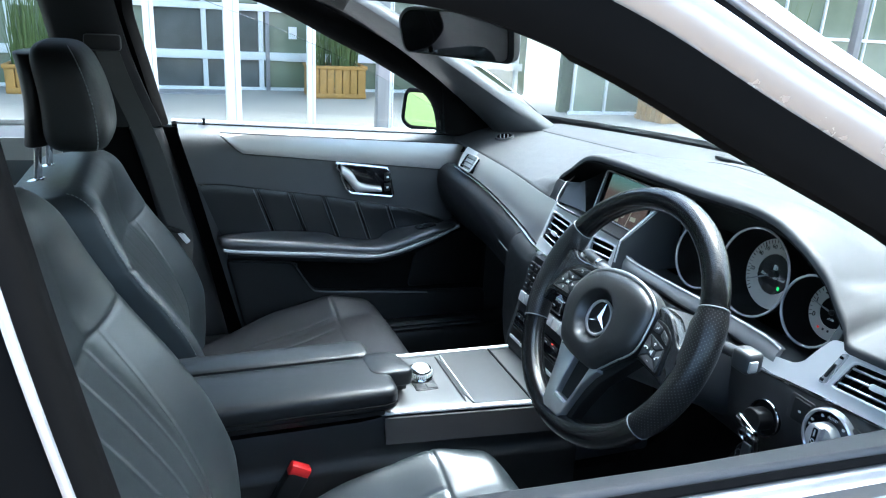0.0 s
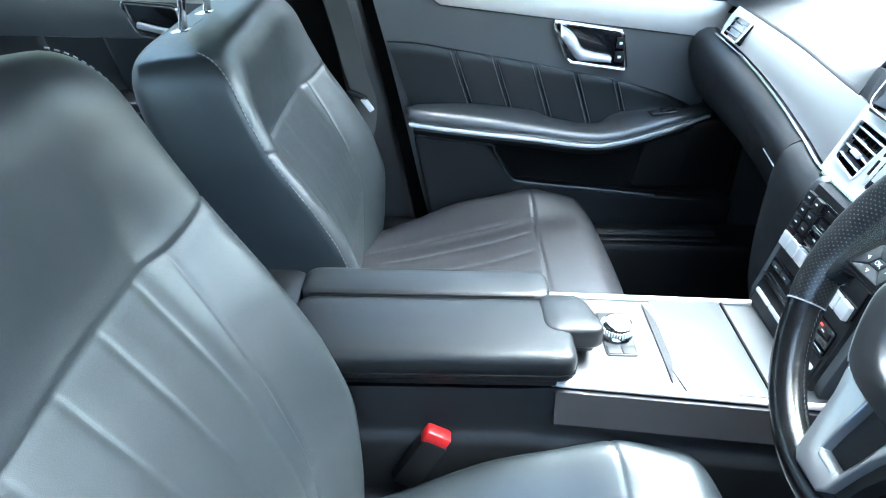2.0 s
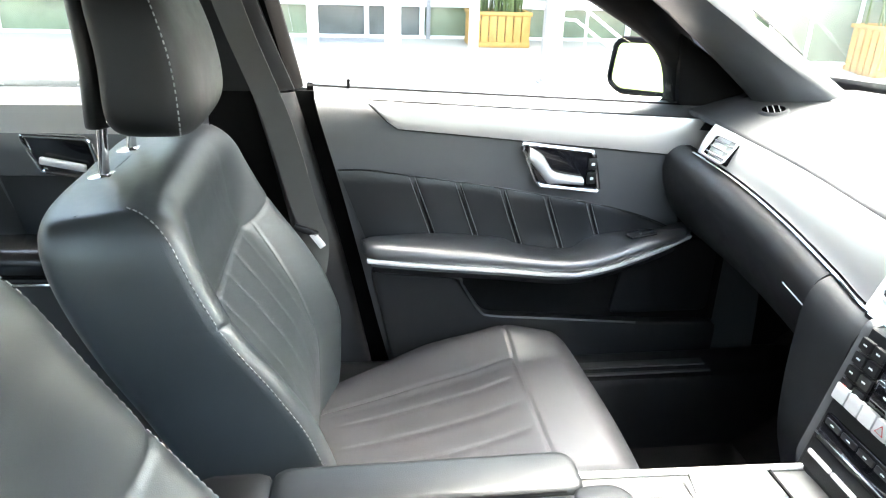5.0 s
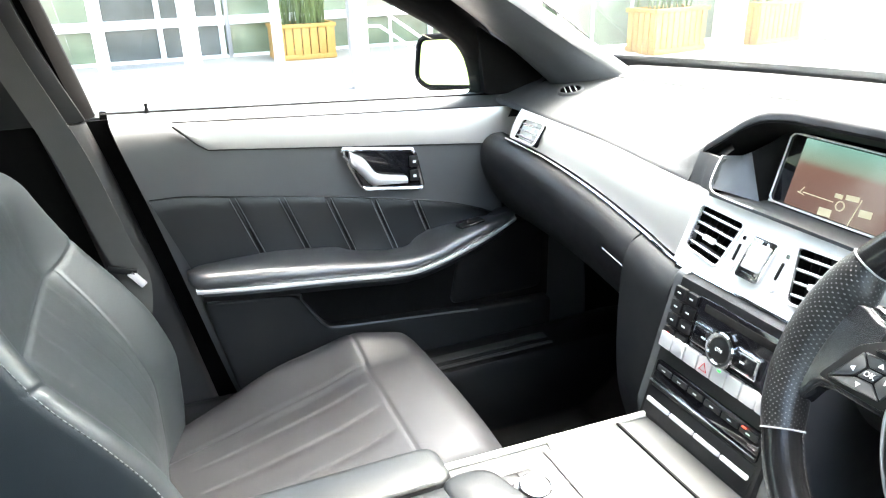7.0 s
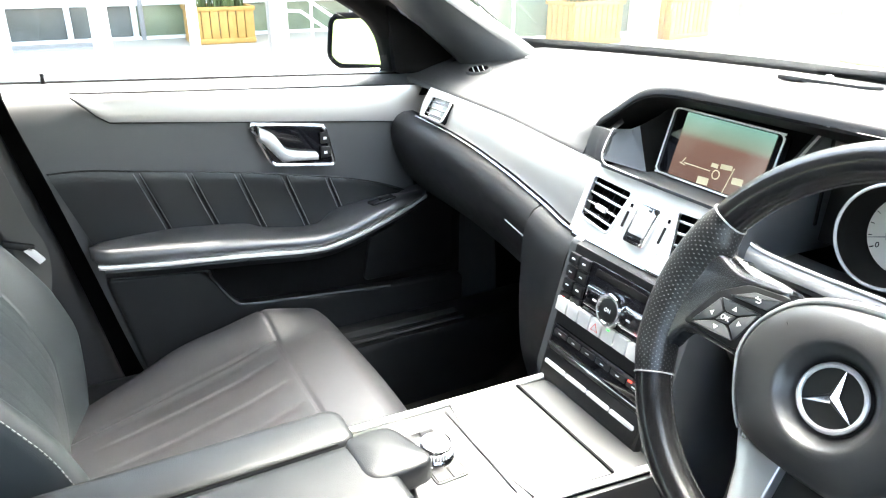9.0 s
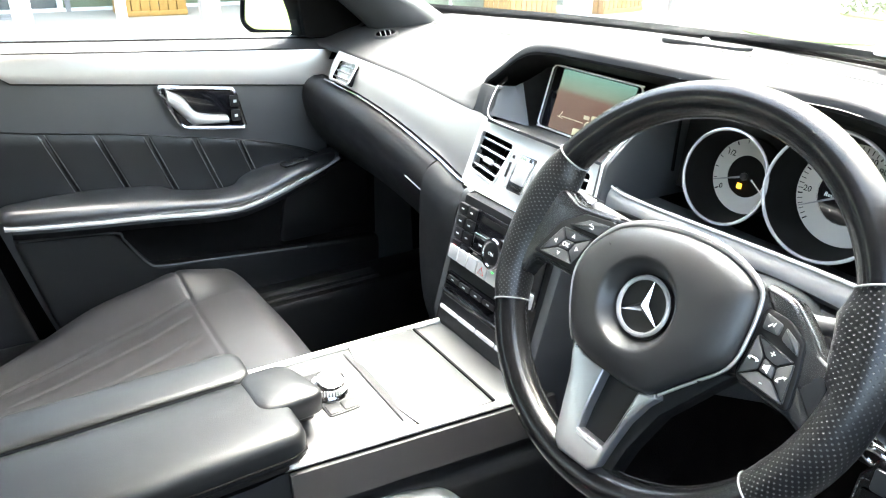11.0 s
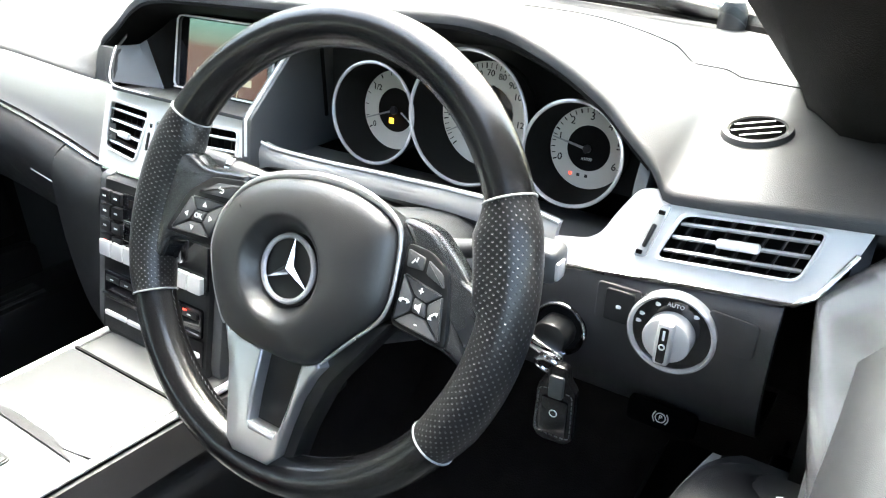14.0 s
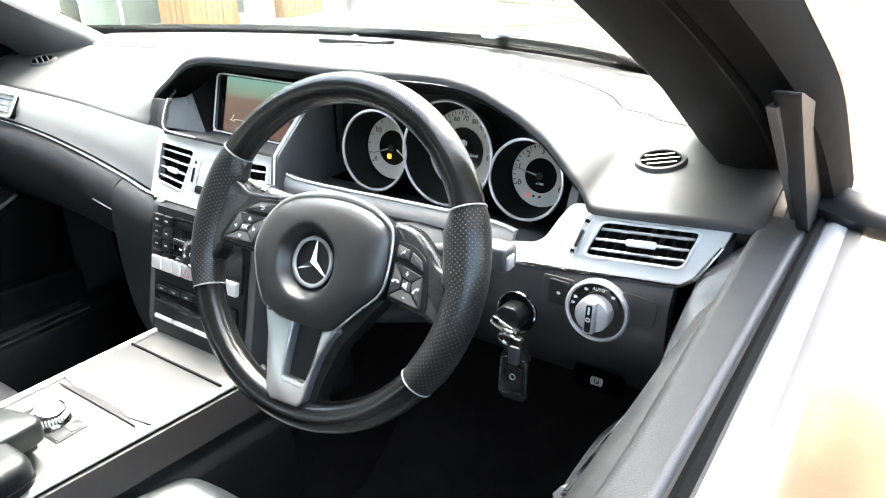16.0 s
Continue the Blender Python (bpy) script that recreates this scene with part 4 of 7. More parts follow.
def seat(m, label, head_x=0.0, rake=0.0, rise=0.0, fold=1.0, base=LEATHER):
    s = thing("front_seat", m, label, "car seat", "front seats")
    inv = m.inverted()
    loc = lambda name, bm, mat, parent=s, text="", sharp=50: part(name, bm, mat, parent, text, True, sharp)
    back = loc("backrest", build_backrest(rake, rise, fold), LEATHER, s, "black leather backrest with vertical pleats")
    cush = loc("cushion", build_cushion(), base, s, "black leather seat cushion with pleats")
    for sgn in (1, -1):
        v = sgn * 0.982
        r = (1 - abs(v) ** 12) ** (1 / 12)
        line = []
        for k in range(100):
            z = 0.52 + k * 0.004
            bk = back_profile(z)[2]
            xf = back_front(v, z)
            mid = (xf + bk) / 2 - 0.02
            f = (z - 0.5) / 0.34
            line.append((mid + (xf - mid) * r + 0.0006 + rake * f, v * back_profile(z)[3] + sgn * 0.0012, z + rise * f))
        for k in range(1, 14):
            q = k / 16
            bk, w = back_profile(0.925 + 0.075 * q)[2:]
            shrink, zz = math.cos(q * math.pi / 2) ** 0.36, 0.925 + math.sin(q * math.pi / 2) * 0.052 * 0.89
            xf = back_front(v, min(zz, 1.02))
            mid = (xf + bk) / 2 - 0.02
            f = (zz - 0.5) / 0.34
            line.append((mid + (xf - mid) * r * shrink + rake * f, v * w * (1 - 0.06 * q * q) + sgn * 0.0008, zz + 0.0012 + rise * f))
        tagged(loc("stitching", stitches([line]), THREAD, back, "grey stitching along the bolster"), kind="stuff")
        v = sgn * 0.95
        r = (1 - abs(v) ** 9) ** (1 / 9)
        line = [(x, v * lin(x, (-0.225, 0.215), (0.0, 0.245), (0.2, 0.245)), 0.41 + (cushion_top(v, x) - 0.41) * r + 0.0005) for x in [-0.2 + k * 0.004 for k in range(100)]]
        tagged(loc("stitching", stitches([line]), THREAD, cush, "grey stitching along the cushion edge"), kind="stuff")
    bm = build_headrest()
    bmesh.ops.translate(bm, vec=(head_x, 0, rise + 0.018), verts=bm.verts)
    head = loc("headrest", bm, HEAD_LEATHER, s, "padded black leather headrest")
    off = Vector((head_x, 0, rise + 0.018))
    for i0 in (5, 27):
        seam = [head_ring(-0.93 + 1.86 * k / 60)[i0] + off + Vector((0.0008, 0.0012 if i0 < 16 else -0.0012, 0)) for k in range(61)]
        tagged(loc("stitching", stitches([seam]), THREAD, head, "grey stitching on the headrest edge"), kind="stuff")
    shell = [[p + off for p in r] for r in [[Vector((-0.438 - 0.010 * abs(q) ** 2 + 0.024 * cc, 0.100 * cy * (1 - 0.25 * abs(q) ** 3), 1.085 + 0.080 * q)) for cy, cc in [(math.cos(a) , math.sin(a)) for a in [m_ * math.pi / 16 for m_ in range(32)]]] for q in [math.sin(-1.45 + 2.9 * k / 16) for k in range(17)]]]
    loc("rear_shell", grid(shell, close_u=True, cap=True), HARD, head, "black rear shell of the headrest", sharp=60)
    for sgn in (1, -1):
        path = smooth_line([(-0.452 + rake * 1.3, sgn * 0.062, 0.93 + rise), (-0.446 + rake + head_x * 0.4, sgn * 0.062, 0.99 + rise), (-0.440 + head_x, sgn * 0.062, 1.06 + rise)], 12)
        loc("post", tube(path, 0.0065, 12), CHROME, head, "chrome headrest post")
        loc("collar", lathe([(0.0, 0.004), (0.0085, 0.004), (0.011, 0.0028), (0.016, 0.0022), (0.0185, 0.0), (0.0185, -0.012)], pose(-0.452 + rake * 1.3, sgn * 0.060, 0.963 + rise * 1.35, 0, -6, 0) @ Matrix.Diagonal((1.0, 1.15, 1, 1)), 28), CHROME, head, "oval chrome collar")
    loc("base", box((0.0, 0.0, 0.345), (0.40, 0.42, 0.07), 0.02), HARD, s)
    for sgn in (1, -1):
        loc("rail", box((0.03, sgn * 0.19, 0.305), (0.50, 0.035, 0.022), 0.004), SATIN, s)
    loc("side_cover", plate(rounded([(-0.26, 0.35), (0.14, 0.35), (0.20, 0.43), (-0.20, 0.47)], 0.03), 0.02, frame_of((0, 0.24, 0), (1, 0, 0), (0, 0, 1)), 0.005), HARD, s)
    loc("side_cover", plate(rounded([(-0.26, 0.35), (0.14, 0.35), (0.20, 0.43), (-0.20, 0.47)], 0.03), 0.02, frame_of((0, -0.22, 0), (1, 0, 0), (0, 0, 1)), 0.005), HARD, s)
    return s


# only the passenger cushion takes the lightened leather
passenger_seat = seat(pose(0.0, 0.37, 0.0), "black leather passenger seat with pleated centre and grey stitching", 0.0, 0.0, 0.0, 0.4, LIT_CUSHION_LEATHER)
driver_seat = seat(pose(0.03, -0.37, 0.018), "black leather driver seat beside the steering wheel", -0.12, -0.034, 0.060, 1.15)
# ---- doors ----
def door_y(z, x=0.0):
    """Inner face of a front door's panel (passenger side positive)."""
    return lin(z, (0.40, 0.662), (0.55, 0.674), (0.70, 0.695), (0.80, 0.692), (0.88, 0.690), (0.94, 0.694), (0.965, 0.702), (0.98, 0.718), (0.99, 0.742), (1.0, 0.765))


def rear_edge(z):
    return lin(z, (0.40, -0.062), (0.45, -0.078), (0.64, -0.126), (0.84, -0.174), (0.985, -0.214))


def arm_back(x):
    """Height of the arm rest where it meets the leather insert."""
    return lin(x, (-0.135, 0.717), (-0.113, 0.724), (0.003, 0.728), (0.086, 0.722), (0.14, 0.715), (0.173, 0.702), (0.259, 0.690), (0.284, 0.692), (0.301, 0.706), (0.328, 0.717), (0.381, 0.724), (0.445, 0.728), (0.503, 0.727))


def arm_fold(x):
    """Height of the arm rest's inner edge."""
    return lin(x, (-0.135, 0.738), (-0.073, 0.733), (0.123, 0.713), (0.262, 0.699), (0.300, 0.703), (0.404, 0.733), (0.469, 0.742), (0.51, 0.735))


def arm_low(x):
    """Height of the chrome strip under the arm rest."""
    return lin(x, (-0.135, 0.712), (-0.104, 0.7075), (0.12, 0.686), (0.262, 0.673), (0.300, 0.679), (0.466, 0.727), (0.51, 0.738))


def arm_y(x):
    return lin(x, (-0.135, 0.602), (0.0, 0.598), (0.30, 0.597), (0.42, 0.604), (0.51, 0.630))


def side(m, s):
    """Mirrors a bmesh to the driver's side for s = -1, where the inner trim stands a little further out."""
    if s < 0:
        for v in m.verts:
            if v.co.y < 0.69:
                v.co.y += 0.018
            elif v.co.y < 0.765 and v.co.x > -0.24 and v.co.z < 1.0:
                v.co.y = 0.708 + (v.co.y - 0.69) * 0.8
        m.transform(Matrix.Diagonal((1, -1, 1, 1)))
    return m


def leather_line(x):
    return lin(x, (-0.18, 0.853), (-0.139, 0.853), (-0.035, 0.840), (0.051, 0.828), (0.134, 0.815), (0.221, 0.799), (0.312, 0.782), (0.385, 0.764), (0.46, 0.737), (0.519, 0.703))


def front_door(s, label, full=True):
    d = thing("front_door", pose(0.15, s * 0.74, 0.44), label, "car door", "front doors")
    # panel
    rows = []
    for i in range(34):
        u = i / 33
        row = []
        for k in range(30):
            f = k / 29
            z = 0.42 + f * 0.572
            x0, x1 = rear_edge(z), 0.70
            x = x0 + (x1 - x0) * u
            zz = 0.42 + f * (belt_z(x) - 0.42)
            row.append((x, door_y(0.42 + f * 0.58) + 0.0, zz))
        rows.append(row)
    panel = part("panel", side(sheet(rows, (0, 0.045, 0)), s), PLASTIC, d, "dark moulded door panel", sharp=50)
    # trim strip, pointed at its rear
    rows = []
    for i in range(40):
        x = -0.116 + i * 0.672 / 39
        top = 0.978 - 0.052 * (x + 0.116)
        low = max(0.931 - 0.096 * (x + 0.077) if x > -0.075 else 0.976 - (x + 0.116) * 0.99, 0.0)
        low = min(low, top - 0.001)
        rows.append([(x, 0.6825 + 0.004 * abs(2 * f - 1) ** 4 + 0.010 * (1 - f), top + (low - top) * f) for f in (0, 0.06, 0.3, 0.5, 0.7, 0.94, 1)])
    if s > 0:
        part("trim_strip", sheet(rows, (0, 0.008, 0)), ALU, panel, "satin aluminium trim strip")
        # black beads stand for the shadow grooves above and below the strip
        for f in (0, 6):
            part("trim_groove_shade", tube([Vector(r[f]) + Vector((0, 0.002, 0.0012 if f == 0 else -0.0012)) for r in rows], 0.0014, 5), HARD, panel)
    else:
        y_in = lambda x: lin(x, (-0.12, 0.735), (0.10, 0.726), (0.227, 0.716), (0.267, 0.712), (0.394, 0.696), (0.52, 0.683))
        y_out = lambda x: lin(x, (-0.12, 0.742), (0.24, 0.737), (0.385, 0.732), (0.503, 0.722))
        rows = [[(x, -(y_out(x) + (y_in(x) - y_out(x)) * math.sin(f * math.pi / 2)), z - 0.050 * f - 0.006 * math.sin(math.pi * f)) for f in [k / 12 for k in range(13)]] for x, y, z in [r[0] for r in rows[:37]]]
        part("trim_strip", sheet(rows, (0, -0.010, 0)), BRIGHT_ALU, panel, "polished aluminium trim strip below the shoulder")
        # black bead for the shadow groove under the strip
        part("trim_groove_shade", tube([Vector(r[12]) + Vector((0, -0.004, -0.002)) for r in rows], 0.0025, 5), HARD, panel)
    # leather insert: one skin with sunk seams, stitched on both sides
    tops = [-0.038, 0.048, 0.133, 0.220, 0.306]
    edge_x = lambda xt, z: xt + 0.36 * (leather_line(xt) - z)
    rows = []
    for i in range(170):
        xt = -0.172 + i * 0.668 / 169
        zt, zl = leather_line(xt) - 0.0015, arm_back(min(0.5, xt + 0.03)) - 0.022
        zl = min(zl, zt - 0.004)
        near = min(abs(xt - a) for a in tops)
        row = []
        for k in range(13):
            f = k / 12
            z = zt + (zl - zt) * f
            rim = math.exp(-((zt - z) / 0.004) ** 2)
            sunk = 0.0050 * math.exp(-(near / 0.0034) ** 2) + 0.0010 * math.exp(-(near / 0.012) ** 2)
            row.append((edge_x(xt, z), 0.6868 + sunk + 0.0032 * rim, z))
        rows.append(row)
    pad = part("leather_insert", side(sheet(rows, (0, 0.006, 0)), s), INSERT, panel, "padded black leather insert with sunk seams")
    lines = []
    for a in tops:
        for off in (-0.0052, 0.0052):
            lines.append([(edge_x(a + off, z), 0.6862, z) for z in [leather_line(a) - 0.004 - k * 0.006 for k in range(int((leather_line(a) - arm_back(edge_x(a, 0.72)) + 0.012) / 0.006))]])
    tagged(part("stitching", side(stitches(lines, (0.0040, 0.0009, 0.0006), 0.0052), s), THREAD, pad, "grey double stitching"), kind="stuff")
    # black bead drawn as the shadow line along the insert's top
    part("insert_shade_line", side(tube([(x, 0.6885, leather_line(x) + 0.0008) for x in [-0.172 + k * 0.0137 for k in range(50)]], 0.0014, 5), s), HARD, panel)
    # arm rest
    rows = []
    for i in range(90):
        x = -0.132 + i * 0.636 / 89
        a = min(1.0, (x + 0.134) / 0.028)
        b = min(1.0, (0.507 - x) / 0.035)
        end = math.sqrt(max(0.0, 1 - (1 - a) ** 2)) * math.sqrt(max(0.0, 1 - (1 - b) ** 2))
        zb, zf, zc = arm_back(x), arm_fold(x), arm_low(x) + 0.003
        yi = arm_y(x)
        yi = 0.665 + (yi - 0.665) * (0.25 + 0.75 * end)
        zf, zb = zc + (zf - zc) * (0.3 + 0.7 * end), zc + (zb - zc) * (0.3 + 0.7 * end)
        rows.append([(x, y, z) for y, z in ((0.705, zb - 0.006), (0.684, zb), (0.660, zb + (zf - zb) * 0.35 + 0.001), (yi + 0.034, zb + (zf - zb) * 0.75 + 0.002), (yi + 0.018, zf + 0.0005), (yi + 0.009, zf - 0.0016), (yi + 0.003, zf - 0.0062), (yi + 0.0005, zf - 0.0125), (yi + 0.001, zc + (zf - zc) * 0.3), (yi + 0.005, zc), (0.705, zc))])
    arm = part("armrest", side(grid(rows, close_u=True, cap=True), s), ARMPAD, d, "padded black armrest with a finger scoop", sharp=60)
    rows = [[(x, arm_y(x) + y, arm_low(x) + z) for y, z in ((0.006, 0.0034), (-0.0012, 0.0030), (-0.0028, -0.0005), (-0.0016, -0.0038), (0.006, -0.0044))] for x in [-0.124 + i * 0.0105 for i in range(60)]]
    part("chrome_strip", side(grid(rows, close_u=True, cap=True), s), BRIGHT, arm, "bright chrome strip under the armrest", sharp=60)
    rows = [[(x, arm_y(x) + y, arm_low(x) + dz) for y, dz in ((0.006, -0.004), (0.003, -0.011), (0.012, -0.024), (0.04, -0.030), (0.09, -0.03), (0.09, -0.004))] for x in [-0.115 + i * 0.0305 for i in range(20)]]
    part("armrest_base", side(grid(rows, close_u=True, cap=True), s), HARD, arm)
    # window switch
    m = frame_of((0.402, 0.640, arm_back(0.402) + 0.0075), (1, 0.10, 0.12), (0.0, 1, -0.08))
    sw = part("window_switch", side(plate(rect(0.055, 0.026, 0.004), 0.004, m, 0.0012), s), GLOSS, arm, "gloss black window switch")
    part("rocker", side(plate(rect(0.024, 0.014, 0.003), 0.005, m @ pose(0.008, 0, 0.003), 0.0015), s), HARD, sw)
    part("switch_edge", side(tube([m @ Vector((-0.026, -0.013, 0.003)), m @ Vector((0.026, -0.013, 0.003))], 0.0012, 6), s), CHROME, sw)
    # pull handle in its chrome frame
    o = rounded([(0.163, 0.903), (0.305, 0.886), (0.322, 0.808), (0.200, 0.823)], 0.012)
    m = frame_of((0, 0.689, 0), (1, 0, 0), (0, 0, 1))
    hd = part("door_handle", side(plate(o, 0.006, m, 0.001), s), GLOSS, d, "chrome framed door pull handle")
    part("handle_frame", side(tube(smooth_line([(a, 0.683, b) for a, b in o], 80, closed=True), 0.0042, 8, closed=True), s), CHROME, hd, "chrome surround")
    rows = []
    for i in range(22):
        f = i / 21
        x = 0.178 + f * 0.108
        zc = lin(f, (0, 0.886), (0.25, 0.862), (0.45, 0.838), (1, 0.830))
        hh = lin(f, (0, 0.012), (0.3, 0.020), (0.5, 0.012), (1, 0.008))
        rows.append([(x, y, zc + dz * hh) for y, dz in ((0.684, 1), (0.674, 0.9), (0.669, 0.2), (0.671, -0.6), (0.684, -1))])
    part("lever", side(grid(rows, close_u=True, cap=True), s), KNOB_METAL, hd, "satin chrome pull lever", sharp=60)
    for zz in (0.864, 0.836):
        part("lock_button", side(box((0.303, 0.680, zz), (0.017, 0.006, 0.022), 0.002), s), HARD, hd)
        part("symbol", side(box((0.303, 0.6765, zz), (0.006, 0.001, 0.005)), s), WHITE_MARK, hd)
    # storage bin
    o = rounded([(-0.118, 0.668), (0.046, 0.651), (0.103, 0.566), (0.42, 0.537), (0.60, 0.53), (0.60, 0.43), (-0.068, 0.43)], 0.018)
    # darker plastic than the panel above; shade low in the door, as colour
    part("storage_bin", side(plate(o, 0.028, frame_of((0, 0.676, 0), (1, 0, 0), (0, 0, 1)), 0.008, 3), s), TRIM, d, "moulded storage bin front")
    # bead in lighter plastic, painted in for the highlight along the bin's edge
    part("bin_highlight", side(tube(smooth_line([(-0.108, 0.648, 0.667), (0.040, 0.648, 0.652), (0.060, 0.648, 0.632), (0.094, 0.648, 0.578), (0.125, 0.648, 0.5645), (0.25, 0.648, 0.553), (0.42, 0.648, 0.5375)], 50), 0.0024, 6), s), PLASTIC, d, "lighter bead standing for the highlight on the storage bin edge")
    # flat near-black plate in place of a hollow, standing for the shade in it
    part("bin_shade", side(plate(rounded([(-0.02, 0.655), (0.10, 0.55), (0.60, 0.52), (0.60, 0.70), (0.30, 0.675)], 0.01), 0.004, frame_of((0, 0.676, 0), (1, 0, 0), (0, 0, 1))), s), SHADOW_BLACK, d)
    part("speaker_cover", side(plate(rounded([(0.365, 0.55), (0.385, 0.655), (0.52, 0.715), (0.58, 0.70), (0.58, 0.55)], 0.02), 0.02, frame_of((0, 0.684, 0), (1, 0, 0), (0, 0, 1)), 0.006), s), HARD, d)
    # lock pin and weather strip
    part("lock_pin", side(tube([(-0.150, 0.757, belt_z(-0.15) - 0.01), (-0.150, 0.757, belt_z(-0.15) + 0.012)], 0.0035, 10), s), HARD, d)
    xs = [-0.225 + i * 0.03 for i in range(29)]
    if s > 0:
        seal, strip, paint = ((0.754, -0.02), (0.755, -0.004), (0.760, -0.001), (0.766, -0.003), (0.766, -0.02)), ((0.776, -0.03), (0.778, 0.000), (0.786, 0.004), (0.800, -0.004), (0.806, -0.03)), CHROME
    else:
        seal, strip, paint = ((0.770, -0.02), (0.7705, 0.003), (0.774, 0.005), (0.778, 0.002), (0.778, -0.02)), ((0.779, -0.03), (0.780, 0.000), (0.787, 0.003), (0.796, 0.001), (0.804, -0.005), (0.808, -0.016), (0.808, -0.03)), BRIGHT
        # broad padded shoulder under the lowered window
        prof = ((-0.738, -0.16), (-0.738, -0.06), (-0.7375, -0.022), (-0.7385, -0.010), (-0.742, -0.003), (-0.748, 0.001), (-0.758, 0.002), (-0.7615, 0.004), (-0.7655, 0.004), (-0.768, 0.0), (-0.7695, -0.02), (-0.7695, -0.16))
        part("shoulder_pad", grid([[(x, y, belt_z(x) + dz) for y, dz in [(y + (0.013 * max(0.0, (x - 0.15) / 0.35) if y > -0.75 else 0.0), dz) for y, dz in prof]] for x in [-0.215 + i * 0.03 for i in range(29)]], close_u=True, cap=True), SHOULDER, d, "grey padded shoulder of the door", sharp=60)
    rows = [[(x, y, belt_z(x) + dz) for y, dz in seal] for x in xs]
    part("weather_strip", side(grid(rows, close_u=True, cap=True), s), RUBBER, d)
    rows = [[(x, y, belt_z(x) + dz) for y, dz in strip] for x in xs]
    part("outer_strip", side(grid(rows, close_u=True, cap=True), s), paint, d, "bright outer window strip")
    # mirror triangle
    tri = [(0.478, belt_z(0.478)), (0.66, belt_z(0.66) + 0.005), (0.62, 1.0), (0.462, 1.100)]
    ty = 0.745
    if s < 0:
        tri, ty = [(0.515, belt_z(0.515)), (0.66, belt_z(0.66) + 0.005), (0.60, 0.985), (0.41, 1.098), (0.285, 1.132)], 0.770
    part("mirror_triangle", side(plate(rounded(tri, 0.012), 0.016, frame_of((0, ty, 0), (1, 0, 0), (0, 0, 1)), 0.003), s), RUBBER if s > 0 else TRIM, d, "black triangular mirror cover")
    if s < 0:
        c = [Vector(p) for p in ((0.290, -0.7525, 1.120), (0.514, -0.7535, 0.974), (0.366, -0.7490, 1.112), (0.573, -0.7580, 0.962))]
        at = lambda u, v: (c[0] * (1 - v) + c[1] * v) * (1 - u) + (c[2] * (1 - v) + c[3] * v) * u
        gp = part("speaker_grille", sheet([[at(u, v) for u in (0, 0.08, 0.3, 0.5, 0.7, 0.92, 1)] for v in [k / 20 for k in range(21)]], (0, -0.006, 0)), SHOULDER, d, "small grey speaker grille with a dotted edge")
        for k in range(28):
            part("grille_dot", box(at(0.86, 0.03 + 0.94 * k / 27) + Vector((0, 0.0012, 0)), (0.012, 0.0024, 0.0026), 0.0008), SILVER_BUTTON if k % 2 else HARD, gp)
    # window frame: black channel inside, painted outside
    low = [(-0.232, 0.772, 0.99), (-0.268, 0.745, 1.15), (-0.29, 0.705, 1.262), (-0.265, 0.695, 1.288), (-0.14, 0.69, 1.294), (-0.05, 0.69, 1.292), (0.045, 0.705, 1.262), (0.155, 0.72, 1.210), (0.295, 0.738, 1.145), (0.437, 0.762, 1.06), (0.474, 0.772, 0.965)]
    if s < 0:
        low[-2:] = [(0.39, 0.758, 1.085), (0.545, 0.766, 0.995), (0.615, 0.770, 0.950)]
    path = smooth_line(low, 70)
    rows = []
    for i, p in enumerate(path):
        a, b = path[max(0, i - 1)], path[min(69, i + 1)]
        t = (b - a).normalized()
        out = t.cross(Vector((0, 1, 0))).normalized() * -1
        if out.dot(p - Vector((0.08, 0.7, 1.1))) < 0:
            out = -out
        rows.append([p + out * e + Vector((0, y, 0)) for e, y in (((0.0, -0.012), (0.0, 0.018), (0.025, 0.024), (0.056, 0.018), (0.06, -0.02), (0.02, -0.03)) if i > 22 and s > 0 else ((0.0, -0.012), (0.0, 0.014), (0.014, 0.021), (0.039, 0.020), (0.043, -0.012), (0.014, -0.024)) if i > 22 else ((0.0, -0.012), (0.0, 0.018), (0.008, 0.024), (0.03, 0.022), (0.06, 0.018), (0.02, -0.03)))])
    if s < 0:
        part("frame_seal", side(tube([r[5] + Vector((0, -0.004, 0)) for r in rows[20:66]], 0.0065, 8), s), RUBBER, d, "rubber bulb seal")
    part("window_frame", side(grid(rows, close_u=True, cap=True), s), RUBBER, d, "black window frame with rubber channel", sharp=60)
    rows = []
    for i, p in enumerate(path):
        a, b = path[max(0, i - 1)], path[min(69, i + 1)]
        t = (b - a).normalized()
        out = t.cross(Vector((0, 1, 0))).normalized()
        if out.dot(p - Vector((0.08, 0.7, 1.1))) < 0:
            out = -out
        rows.append([p + out * e + Vector((0, y, 0)) for e, y in (((0.050, 0.018), (0.054, 0.030), (0.075, 0.028), (0.105, 0.005), (0.115, -0.02), (0.07, -0.01)) if i > 22 and s > 0 else ((0.036, 0.012), (0.037, 0.020), (0.040, 0.022), (0.060, 0.032), (0.063, 0.030), (0.060, -0.006)) if i > 22 else ((0.009, 0.022), (0.0095, 0.027), (0.011, 0.028), (0.0135, 0.027), (0.014, 0.02), (0.010, 0.01)))])
    part("outer_frame", side(grid(rows, close_u=True, cap=True), s), BODY, d, "silver painted outer door frame", sharp=60)
    if s < 0:
        edge = [(p, (rows[i + 23][3] - rows[i + 23][0] - Vector((0, 0.020, 0))).normalized()) for i, p in enumerate(path[23:])]
        part("roof_seal", side(tube([p + o * 0.065 + Vector((0, 0.024, 0)) for p, o in edge], 0.0035, 6), s), RUBBER, d, "dark gap under the roof edge")
